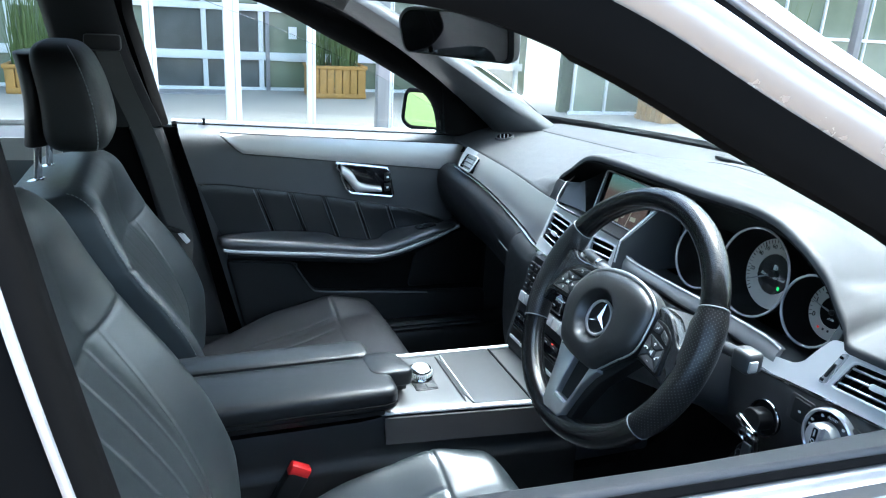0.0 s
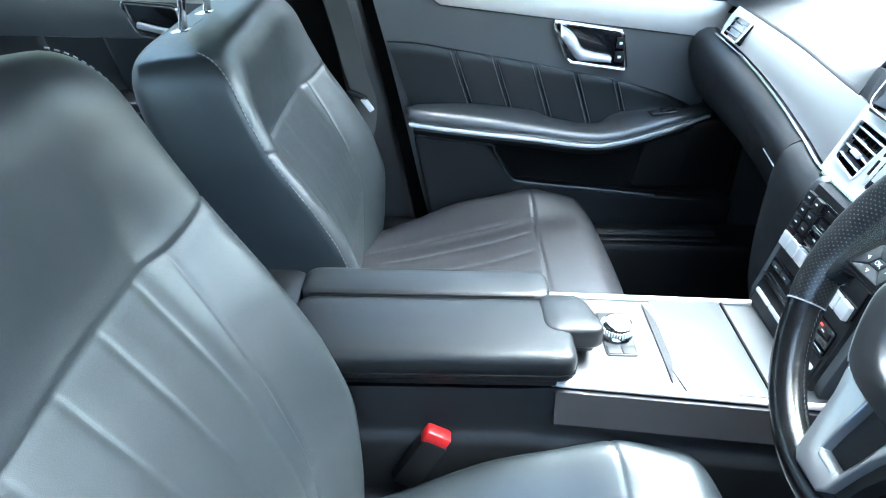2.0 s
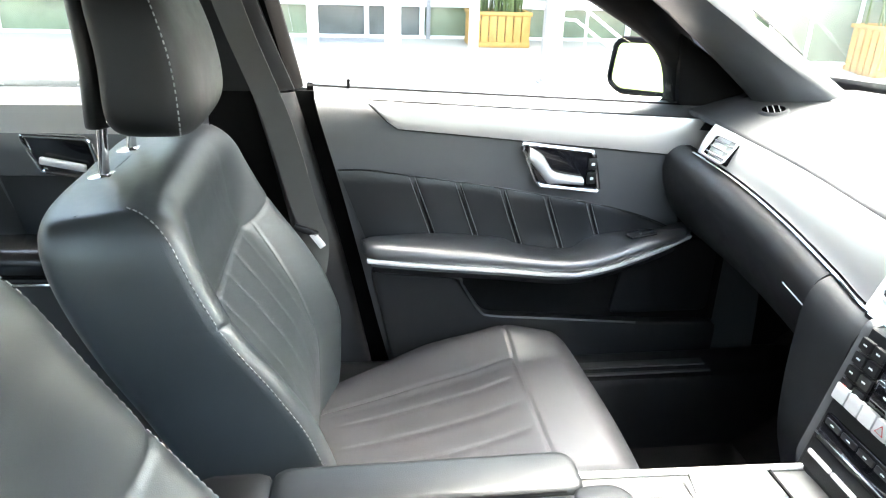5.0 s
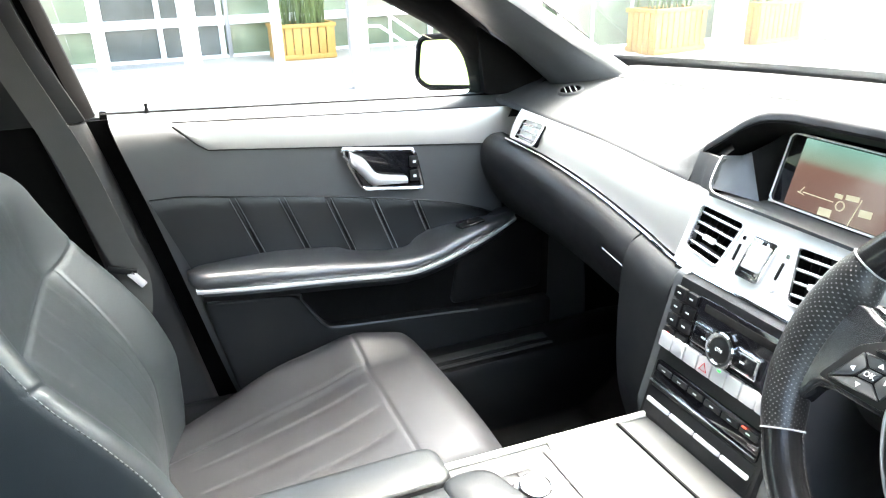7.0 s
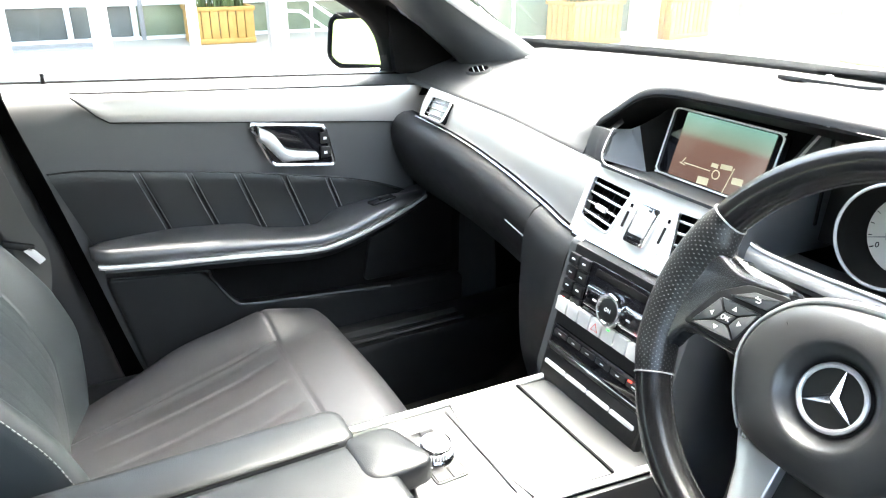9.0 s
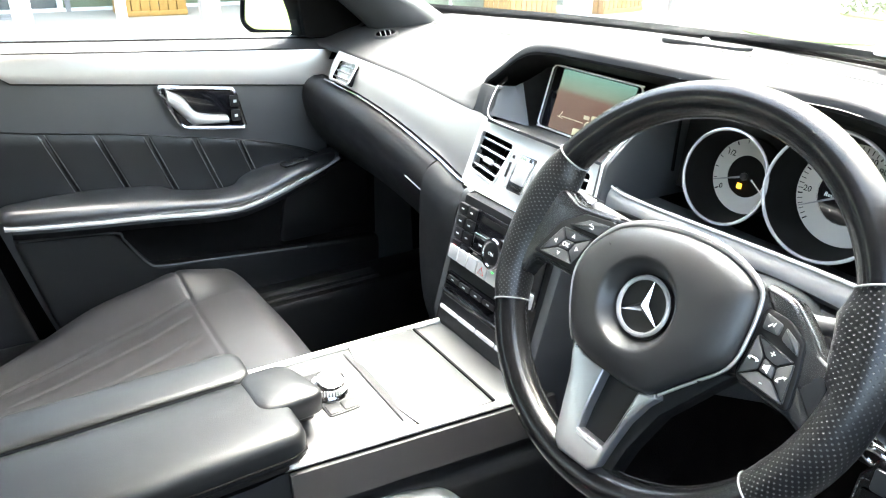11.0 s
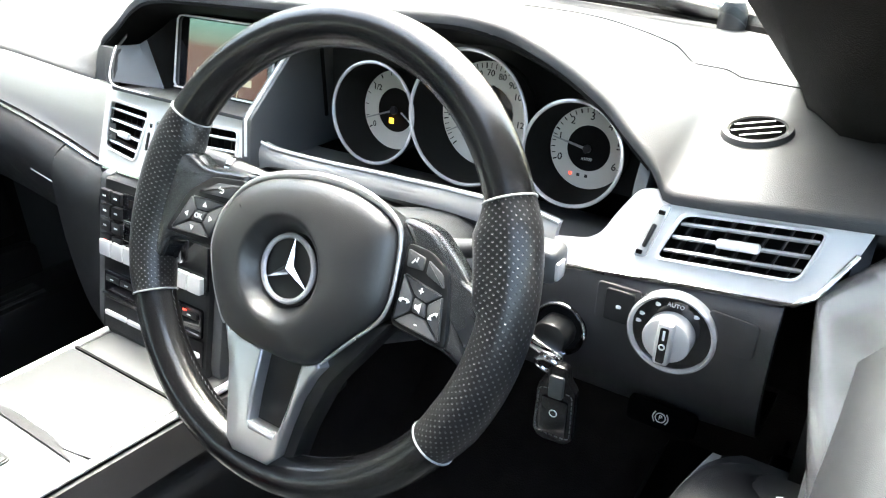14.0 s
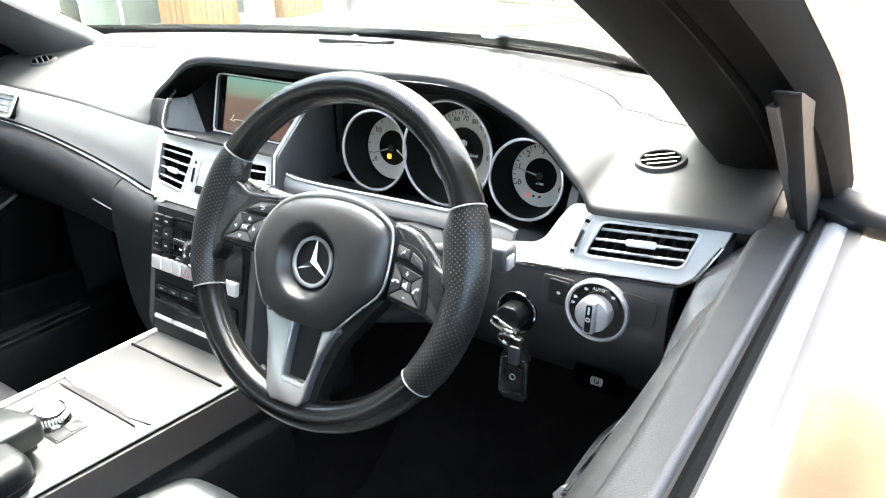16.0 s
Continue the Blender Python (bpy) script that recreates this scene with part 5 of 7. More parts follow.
        part("roof_edge", side(grid([[p + o * e + Vector((0, y, 0)) for e, y in ((0.058, 0.010), (0.069, 0.024), (0.074, 0.029), (0.086, 0.022), (0.098, -0.010), (0.058, -0.010))] for p, o in edge], close_u=True, cap=True), s), BODY, d, "silver painted roof edge", sharp=60)
    return d


front_door(1, "dark grey passenger door panel with leather insert and aluminium strip")
front_door(-1, "driver door with lowered window and silver outer frame")

# rear door panel, seen behind the front seats
def rear_door(s):
    d = thing("rear_door", pose(-0.70, s * 0.74, 0.44), "dark rear door panel with aluminium strip and chrome handle", "car door", "rear doors")
    rows = [[(-1.10 + 0.66 * u, door_y(0.42 + f * 0.58), 0.30 + f * (0.985 - 0.30)) for f in [k / 20 for k in range(21)]] for u in [i / 14 for i in range(15)]]
    panel = part("panel", side(sheet(rows, (0, 0.045, 0)), s), PLASTIC, d)
    rows = [[(-1.02 + 0.56 * u, 0.6855, 0.972 - (0.042 + 0.01 * u) * f) for f in (0, 0.5, 1)] for u in [i / 14 for i in range(15)]]
    part("trim_strip", side(sheet(rows, (0, 0.008, 0)), s), ALU, panel, "satin aluminium trim strip")
    for a in range(5):
        x0, x1 = -1.0 + a * 0.125, -0.875 + a * 0.125
        rows = [[(x0 + (x1 - x0) * u + 0.03 * f, 0.691 - 0.007 * (1 - abs(2 * u - 1) ** 5), 0.85 - 0.12 * f) for f in (0, 0.25, 0.5, 0.75, 1)] for u in [i / 8 for i in range(9)]]
        part("leather_pad", side(sheet(rows, (0, 0.012, 0)), s), INSERT, panel)
    rows = []
    for i in range(30):
        x = -1.02 + i * 0.65 / 29
        rows.append([(x, y, 0.70 + z - 0.02 * i / 29) for y, z in ((0.70, 0.05), (0.62, 0.052), (0.602, 0.04), (0.598, 0.015), (0.61, -0.002), (0.70, -0.004))])
    arm = part("armrest", side(grid(rows, close_u=True, cap=True), s), LEATHER_SMOOTH, d, sharp=60)
    part("chrome_strip", side(tube([(-1.02 + i * 0.0325, 0.602, 0.692 - 0.001 * i) for i in range(21)], 0.0042, 8), s), CHROME, arm)
    o = rounded([(-0.700, 0.922), (-0.590, 0.915), (-0.575, 0.845), (-0.672, 0.857)], 0.012)
    hd = part("door_handle", side(plate(o, 0.006, frame_of((0, 0.689, 0), (1, 0, 0), (0, 0, 1)), 0.001), s), GLOSS, d)
    part("handle_frame", side(tube(smooth_line([(a, 0.683, b) for a, b in o], 60, closed=True), 0.004, 8, closed=True), s), CHROME, hd)
    part("lever", side(box((-0.635, 0.676, 0.872), (0.075, 0.010, 0.014), 0.004, 2, pose(0, 0, 0, 0, 12, 0)), s), KNOB_METAL, hd)
    return d


rear_door(1)
rear_door(-1)

# rear bench
bench = thing("rear_bench", pose(-0.95, 0.0, 0.32), "black leather rear bench seat", "rear seat")
rows = []
for i in range(40):
    y = -0.66 + i * 1.32 / 39
    g = 0.012 * (bump(abs(y), 0.17, 0.012))
    rows.append([(x - g, y, z) for x, z in ((-0.78, 0.36), (-0.74, 0.50), (-0.78, 0.545), (-1.02, 0.54), (-1.10, 0.60), (-1.22, 0.95), (-1.26, 1.0), (-1.33, 0.98), (-1.36, 0.5), (-1.2, 0.36))])
part("bench", grid(rows, close_u=True, cap=True), LEATHER, bench, sharp=70)
for yy in (0.37, -0.37):
    bm = build_headrest()
    bmesh.ops.translate(bm, vec=(-0.90, yy, -0.03), verts=bm.verts)
    part("headrest", bm, LEATHER, bench)
shelf = solo("parcel_shelf", sheet([[(-1.30, -0.66, 0.97), (-1.30, 0.66, 0.97)], [(-2.1, -0.66, 0.99), (-2.1, 0.66, 0.99)]], (0, 0, -0.02)), HEADLINER, "grey rear parcel shelf", "shelf", "structure")

# seat belts on the centre pillars
for s in (1, -1):
    b = thing("seat_belt", pose(-0.29, s * 0.70, 0.75), "grey webbing seat belt with chrome tongue hanging on the pillar", "seat belt", "front seat belts")
    rows = []
    line = smooth_line([(-0.350, 0.640, 1.19), (-0.325, 0.655, 1.10), (-0.272, 0.660, 0.95), (-0.235, 0.658, 0.80), (-0.216, 0.652, 0.735), (-0.226, 0.632, 0.66), (-0.262, 0.60, 0.56), (-0.285, 0.585, 0.47)], 40)
    part("webbing", side(grid([[p + Vector((-0.024, 0.004, 0)), p + Vector((0.024, -0.004, 0)), p + Vector((0.024, -0.0022, 0)), p + Vector((-0.024, 0.0058, 0))] for p in line], close_u=True, cap=True), s), BELT, b)
    tg = part("tongue", side(box((-0.212, 0.648, 0.734), (0.013, 0.004, 0.034), 0.0018, 2, pose(0, 0, 0, 0, -35, 0)), s), SATIN, b, "chrome buckle tongue")
    part("tongue_grip", side(box((-0.232, 0.651, 0.752), (0.046, 0.010, 0.013), 0.004, 2, pose(0, 0, 0, 0, 20, 0)), s), HARD, tg)
    part("guide", side(box((-0.352, 0.645, 1.185), (0.075, 0.02, 0.035), 0.008), s), HARD, b)
    part("anchor", side(box((-0.29, 0.583, 0.45), (0.06, 0.03, 0.05), 0.008), s), HARD, b)
for s, lab in ((-1, "black seat belt buckle with red release button"), (1, "black seat belt buckle beside the console")):
    b = thing("belt_buckle", pose(-0.07, s * 0.139, 0.50), lab, "buckle")
    m = pose(0, 0, 0, 0, 28, 0)
    part("stalk", tube([(-0.125, s * 0.139, 0.38), (-0.105, s * 0.139, 0.47), (-0.085, s * 0.139, 0.53)], 0.010, 8), HARD, b)
    part("housing", box((-0.078, s * 0.139, 0.548), (0.036, 0.024, 0.085), 0.006, 2, m), HARD, b)
    part("release_button", box((-0.058, s * 0.139, 0.588), (0.034, 0.020, 0.022), 0.004, 2, m), RED, b, "bright red release button")

# side mirrors
def side_mirror(s):
    d = thing("side_mirror", pose(0.55, s * 0.86, 0.95), "silver exterior mirror with dark rim" if s > 0 else "silver exterior mirror beside the driver window", "mirror", "side mirrors")
    m = frame_of((0.50, 0.945, 1.005), (-0.55, 0.83, 0), (0.0, 0.0, 1)) if s > 0 else frame_of((0.54, 0.975, 1.0), (-0.2, 0.98, 0), (0, 0, 1))
    w, h = 0.185, 0.122
    o = rounded([(-w / 2, -h / 2 + 0.01), (w / 2 - 0.03, -h / 2), (w / 2, -h / 2 + 0.02), (w / 2 - 0.012, h / 2 - 0.01), (-w / 2 + 0.02, h / 2)], 0.022)
    n = len(o)
    rows = [[m @ Vector((a * k, b * k, z)) for a, b in o] for k, z in ((0.93, 0.010), (1.0, 0.012), (1.04, 0.0), (1.03, -0.03), (0.9, -0.07), (0.55, -0.10), (0.1, -0.108))]
    if (m.to_3x3() @ Vector((0, 0, 1))).x > 0:
        rows = [[m @ Vector((a * k, b * k, -z)) for a, b in o] for k, z in ((0.93, 0.010), (1.0, 0.012), (1.04, 0.0), (1.03, -0.03), (0.9, -0.07), (0.55, -0.10), (0.1, -0.108))]
    zs = -1 if (m.to_3x3() @ Vector((0, 0, 1))).x > 0 else 1
    part("housing", side(grid(rows, close_u=True, cap=True), s), BODY, d)
    part("rim", side(tube(smooth_line([m @ Vector((a * 0.975, b * 0.975, zs * 0.011)) for a, b in o], 60, closed=True), 0.0075, 8, closed=True), s), RUBBER, d)
    gm = m @ pose(0, 0, zs * 0.012)
    part("glass", side(plate([(a * 0.94, b * 0.94) for a, b in o], zs * 0.002, gm), s), MIRROR, d, "mirror glass")
    part("foot", side(tube([(0.585, 0.76, 0.975), (0.565, 0.82, 0.970), (0.545, 0.88, 0.972)], lambda f: 0.026 - 0.004 * f, 12, squash=0.7), s), HARD, d)
    return d


side_mirror(1)
side_mirror(-1)

# interior mirror
im = thing("interior_mirror", pose(0.28, 0.0, 1.30), "black interior mirror on the windscreen", "mirror")
m = frame_of((0.205, -0.03, 1.258), (0.42, -0.90, 0), (-0.25, 0.0, 1))
o = rounded([(-0.12, -0.036), (0.12, -0.036), (0.125, 0.02), (0.10, 0.038), (-0.10, 0.038), (-0.125, 0.02)], 0.016)
part("housing", grid([[m @ Vector((a * k, b * k, -z)) for a, b in o] for k, z in ((0.96, -0.008), (1.0, -0.006), (1.0, 0.006), (0.85, 0.03), (0.4, 0.045))], close_u=True, cap=True), HARD, im)
part("glass", plate([(a * 0.93, b * 0.9) for a, b in o], 0.002, m @ pose(0, 0, 0.0075)), DARK_MIRROR, im, "mirror glass coloured dark for the cabin it reflects")
part("stem", tube([(0.235, -0.02, 1.275), (0.25, -0.01, 1.32), (0.225, 0.0, 1.365)], 0.012, 10), HARD, im)
# ---- centre console ----
con = thing("centre_console", pose(0.10, -0.02, 0.46), "black centre console with aluminium top and leather armrest", "console")
CZ = 0.645


def con_edges(x):
    """Left and right edges of the aluminium top."""
    return lin(x, (0.05, 0.088), (0.40, 0.076)), lin(x, (0.05, -0.098), (0.40, -0.136))


rows = []
for i in range(26):
    x = -0.36 + i * 0.79 / 25
    l, r = con_edges(x)
    zt = CZ - 0.004 - (0.006 if x < 0.07 else 0.0)
    rows.append([(x, l + 0.006, zt), (x, l + 0.022, zt - 0.02), (x, l + 0.03, 0.52), (x, l + 0.034, 0.42), (x, r - 0.034, 0.42), (x, r - 0.031, 0.560), (x, r - 0.028, 0.570), (x, r - 0.022, 0.574), (x, r - 0.018, 0.580), (x, r - 0.015, zt - 0.045), (x, r - 0.006, zt - 0.006), (x, r - 0.003, zt)])
part("body", grid(rows, close_u=True, cap=True), TRIM, con, "black console body", sharp=50)
rows = []
for i in range(20):
    x = 0.088 + i * 0.345 / 19
    l, r = con_edges(x)
    rows.append([(x, r - 0.006, CZ - 0.002), (x, r - 0.018, CZ - 0.042), (x, r - 0.024, CZ - 0.044), (x, r - 0.012, CZ - 0.002)])
part("side_rail", grid(rows, close_u=True, cap=True), KNEE, con, "sloping black side rail")
# aluminium top plate with rounded bright edges
rows = []
for i in range(24):
    x = 0.085 + i * 0.333 / 23
    l, r = con_edges(x)
    rows.append([(x, l + (r - l) * f, CZ + 0.004 - 0.004 * abs(2 * f - 1) ** 12) for f in [k / 24 for k in range(25)]])
part("top_plate", sheet(rows, (0, 0, -0.006)), ALU_CONSOLE, con, "satin aluminium top plate")
for k, lab in ((0, "far"), (1, "near")):
    part("edge_rail", tube([(x, con_edges(x)[k] + (0.002 if k == 0 else -0.002), CZ + 0.003) for x in [0.085 + i * 0.0175 for i in range(20)]], 0.0045, 8), SATIN, con, "bright edge rail")
# lid over the ash tray with a curved rear lip
lid_rows = []
for i in range(14):
    f = i / 13
    row = []
    for k in range(21):
        v = -1 + k / 10
        x0 = 0.237 + 0.020 * v * v * 0 + 0.012 * (1 - v * v) * -1 + 0.012
        x = x0 + (0.348 - x0) * f
        l, r = con_edges(x)
        mid, hw = (l + r) / 2, (l - r) / 2 - 0.0035
        row.append((x, mid - v * hw, CZ + 0.0054 + 0.0014 * math.sin(math.pi * f) * (1 - v ** 6)))
    lid_rows.append(row)
lid = part("ashtray_lid", sheet(lid_rows, (0, 0, -0.003)), ALU_LID, con, "satin aluminium ash tray lid")
part("lid_lip", tube([p for p in smooth_line([Vector(q) + Vector((0.010 * (1 - (2 * i / 20 - 1) ** 2), 0, 0.0)) for i, q in enumerate(lid_rows[0])][1:-1], 30)], lambda f: 0.0004 + 0.0016 * math.sin(math.pi * f), 8, squash=0.5), SATIN, lid, "curved bright lip")
l, r = con_edges(0.25)
arc = [((l + r) / 2 - v * ((l - r) / 2 - 0.016), 0.2355 + 0.012 * (1 - v * v)) for v in [-1 + i / 12 for i in range(25)]]
# flat dark crescent laid on the plate for the shade of a finger recess
part("recess_shade", plate([(b, a) for a, b in arc] + [(0.2350, arc[-1][0]), (0.2350, arc[0][0])], 0.0008, pose(0, 0, CZ + 0.0054)), TRIM, lid, "dark crescent standing for the shaded finger recess")
l, r = con_edges(0.35)
part("joint", box((0.352, (l + r) / 2, CZ + 0.005), (0.003, l - r - 0.010, 0.003)), SHADOW_BLACK, con)
# rotary controller
rc = part("controller_base", plate(rect(0.042, 0.094, 0.005), 0.003, pose(0.184, -0.004, CZ + 0.0030), 0.001), HARD, con, "black controller base with four buttons")
for sx in (-1, 1):
    for sy in (-1, 1):
        part("controller_button", plate(rect(0.018, 0.018, 0.002), 0.002, pose(0.184 + sx * 0.0098, -0.004 + sy * 0.036, CZ + 0.0055), 0.0008), TRIM, rc)
knob = part("controller_knob", lathe([(0.0, 0.019), (0.016, 0.0195), (0.0195, 0.018), (0.0215, 0.014), (0.0215, 0.006), (0.024, 0.003), (0.025, 0.0)], pose(0.184, -0.004, CZ + 0.006), 48), CHROME, rc, "knurled chrome rotary knob")
for k in range(36):
    a = k * math.pi / 18
    part("ridge", box((0.184 + 0.0216 * math.cos(a), -0.004 + 0.0216 * math.sin(a), CZ + 0.0165), (0.0016, 0.0016, 0.008)), SATIN, knob)
part("knob_cap", disc(0.0155, 0.001, pose(0.184, -0.004, CZ + 0.0255), 40), SILVER_BUTTON, knob)
# leather armrest in two lids
def cushion_box(x0, x1, y0, y1, z0, z1, r, crown=0.006, corner=0.022, taper=0.0):
    """A soft pad: rounded box with a crowned top."""
    rows = []
    cap_ = min(x1 - x0, y1 - y0) * 0.40
    for k, (inset, z) in enumerate(((r * 0.2, z0), (0.0, z0 + r * 0.35), (0.0, z1 - r), (r * 0.12, z1 - r * 0.5), (r * 0.4, z1 - r * 0.15), (r, z1), (r * 2.2, z1 + crown * 0.6), (r * 3.6, z1 + crown))):
        inset = min(inset, cap_ + 0.0004 * k)
        o = rounded([(x0 + inset, y0 + inset), (x1 - inset, y0 + inset), (x1 - inset - taper, y1 - inset), (x0 + inset, y1 - inset)], max(0.004, corner - inset * 0.4), 6)
        rows.append([(a, b, z) for a, b in o])
    return grid(rows, close_u=True, cap=True)


armr = part("armrest", cushion_box(-0.245, 0.112, -0.120, 0.008, 0.662, 0.700, 0.013, 0.002), PAD_LEATHER, con, "black leather armrest lid", sharp=60)
part("armrest_lid", cushion_box(-0.245, 0.095, 0.0095, 0.078, 0.662, 0.700, 0.011, 0.001), PAD_LEATHER, con, "black leather armrest lid", sharp=60)
part("armrest_seam", tube([(-0.23, 0.0088, 0.6985), (0.07, 0.0088, 0.6985)], 0.0015, 6), SHADOW_BLACK, armr)
part("armrest_base", box((-0.09, -0.018, 0.655), (0.36, 0.185, 0.016), 0.004), HARD, con)
part("armrest_piping", tube([(-0.23, -0.1225, 0.674), (0.09, -0.1225, 0.674), (0.108, -0.115, 0.674), (0.1125, -0.10, 0.674), (0.1125, -0.02, 0.674)], 0.0012, 6), SHADOW_BLACK, armr)
part("wrist_rest", cushion_box(0.074, 0.156, -0.068, 0.014, 0.674, 0.703, 0.007, 0.003, 0.022, 0.022), PAD_LEATHER, con, "domed black wrist rest", sharp=60)
part("wrist_stem", box((0.122, -0.026, 0.665), (0.045, 0.05, 0.02), 0.004), HARD, con)
part("rear_cap", box((-0.285, -0.015, 0.625), (0.09, 0.20, 0.14), 0.02), HARD, con)

# ---- centre stack: audio and climate controls ----
stack = thing("centre_stack", pose(0.44, -0.01, 0.66), "black centre stack with audio and climate buttons", "control panel")
up = Vector((0.045, 0, 0.205)).normalized()
SM = frame_of((0.4235, -0.011, 0.755), (0, -1, 0), up)


def on_stack(w, h, x, y, d, mat, name, parent, label="", r=0.002, bev=0.0008, lift=0.0):
    return part(name, plate(rect(w, h, r), d, SM @ pose(x, y, lift), bev), mat, parent, label)


rows = []
for k in range(12):
    f = k / 11
    p = Vector((0.398, 0, 0.648)) + (Vector((0.447, 0, 0.838)) - Vector((0.398, 0, 0.648))) * f
    rows.append([(p.x + (0.0 if abs(v) < 0.99 else 0.004), -0.011 - v * 0.100, p.z) for v in (-1, -0.97, -0.5, 0, 0.5, 0.97, 1)])
part("housing", sheet(rows, (0.08, 0, 0)), HARD, stack)
for s in (1, -1):
    part("cheek", plate(rounded([(0.405, 0.655), (0.452, 0.842), (0.60, 0.84), (0.62, 0.50), (0.44, 0.50)], 0.012), 0.016, frame_of((0, -0.011 + s * 0.106 + 0.008, 0), (1, 0, 0), (0, 0, 1)), 0.003), PLASTIC, stack)
face = on_stack(0.150, 0.082, 0.022, 0.038, 0.003, GLOSS, "audio_face", stack, "gloss black audio panel")
on_stack(0.120, 0.010, 0.020, 0.068, 0.0012, SHADOW_BLACK, "disc_slot", face, lift=0.003)
for i in range(4):
    for j in range(2):
        b = on_stack(0.0185, 0.0145, -0.084 + j * 0.0215, 0.069 - i * 0.0185, 0.006, HARD, "key", stack, "black audio key" if i + j == 0 else "")
        part("symbol", plate(rect(0.006, 0.002), 0.0004, SM @ pose(-0.084 + j * 0.0215, 0.069 - i * 0.0185, 0.0062)), RED if (i, j) == (3, 0) else WHITE_MARK, b)
ctl = on_stack(0.105, 0.027, 0.008, 0.036, 0.006, CHROME, "control_bar", stack, "chrome framed audio control bar", 0.003, 0.0015, 0.003)
for sx in (-1, 1):
    on_stack(0.034, 0.019, 0.008 + sx * 0.031, 0.036, 0.002, GLOSS, "bar_button", ctl, lift=0.0085)
    part("symbol", plate(rect(0.007, 0.0022), 0.0004, SM @ pose(0.008 + sx * 0.031, 0.036, 0.0107)), WHITE_MARK, ctl)
part("volume_ring", ring(0.0215, 0.0155, 0.013, SM @ pose(0.008, 0.036, 0.004), 40, 0.0015), CHROME, ctl, "chrome knob ring")
part("volume_knob", disc(0.0155, 0.012, SM @ pose(0.008, 0.036, 0.004), 32, 0.002), HARD, ctl)
lettering("ON", 0.007, ORIGIN[stack.name] @ SM @ pose(0.008, 0.036, 0.0165), WHITE_MARK, ctl)
on_stack(0.026, 0.009, 0.082, 0.062, 0.0035, HARD, "key", stack, lift=0.003)
row_ = on_stack(0.188, 0.024, 0.0, 0.0035, 0.003, HARD, "button_rail", stack, "row of silver buttons")
for i in range(8):
    b = on_stack(0.0215, 0.020, -0.0815 + i * 0.0233, 0.0035, 0.007, SILVER_BUTTON, "silver_button", row_, lift=0.002)
    if i == 3:
        tri = [SM @ Vector((-0.0815 + i * 0.0233 + a, 0.0025 + c, 0.0095)) for a, c in ((-0.006, -0.004), (0.006, -0.004), (0, 0.006))]
        part("hazard_mark", tube([*tri], 0.0006, 5, closed=True), RED, b)
    if i == 4:
        part("lamp", plate(rect(0.005, 0.002), 0.0006, SM @ pose(-0.0815 + i * 0.0233, 0.0105, 0.009)), GREEN_LAMP, b)
clim = on_stack(0.180, 0.036, 0.0, -0.045, 0.004, GLOSS, "climate_face", stack, "gloss black climate panel", 0.004)
for i in range(6):
    on_stack(0.026, 0.008, -0.072 + i * 0.0288, -0.036, 0.003, HARD, "climate_key", clim, lift=0.003)
    part("symbol", plate(rect(0.006, 0.0015), 0.0004, SM @ pose(-0.072 + i * 0.0288, -0.036, 0.0062)), WHITE_MARK, clim)
part("climate_lamp", plate(rect(0.006, 0.0022), 0.0006, SM @ pose(0.065, -0.0315, 0.0062)), RED_LAMP, clim, "small red lamp")
part("chrome_strip", tube([SM @ Vector((x, -0.056, 0.006)) for x in (-0.09, -0.03, 0.03, 0.09)], 0.0016, 6), CHROME, clim)
for i in range(4):
    on_stack(0.042, 0.006, -0.067 + i * 0.0448, -0.083, 0.006, SATIN, "rocker_edge", stack, "bright rocker edge" if i == 0 else "")
on_stack(0.184, 0.040, 0.0, -0.085, 0.003, HARD, "lower_face", stack)

# ---- display screen ----
dsp = thing("display_screen", pose(0.59, -0.015, 0.93), "colour navigation display in a dark recess", "screen")
DM = frame_of((0.563, -0.032, 0.972), (0, -1, 0), (0.28, 0, 1))
part("bezel", plate(rect(0.172, 0.092, 0.012), 0.010, DM @ pose(-0.013, 0.001, -0.008), 0.002), GLOSS, dsp)
part("bezel_edge", tube(smooth_line([DM @ Vector((a - 0.013, b + 0.001, 0.0028)) for a, b in rect(0.166, 0.086, 0.010)], 60, closed=True), 0.0013, 6, closed=True), SATIN, dsp, "slim silver surround")


def display_material():
    m = bpy.data.materials.new("lit_map_display")
    m.use_nodes = True
    n, l = m.node_tree.nodes, m.node_tree.links
    b = n["Principled BSDF"]
    b.inputs["Roughness"].default_value = 0.12
    tc = n.new("ShaderNodeTexCoord")
    sep = n.new("ShaderNodeSeparateXYZ")
    l.new(tc.outputs["Generated"], sep.inputs["Vector"])
    ramp = n.new("ShaderNodeValToRGB")
    e = ramp.color_ramp.elements
    e[0].position, e[0].color = 0.0, (0.045, 0.024, 0.018, 1)
    e[1].position, e[1].color = 1.0, (0.05, 0.105, 0.085, 1)
    for pos, col in ((0.62, (0.055, 0.030, 0.022, 1)), (0.72, (0.06, 0.075, 0.055, 1))):
        k = e.new(pos)
        k.color = col
    l.new(sep.outputs["Z"], ramp.inputs["Fac"])
    l.new(ramp.outputs["Color"], b.inputs["Emission Color"])
    b.inputs["Emission Strength"].default_value = 0.34
    b.inputs["Base Color"].default_value = (0.01, 0.01, 0.01, 1)
    return m


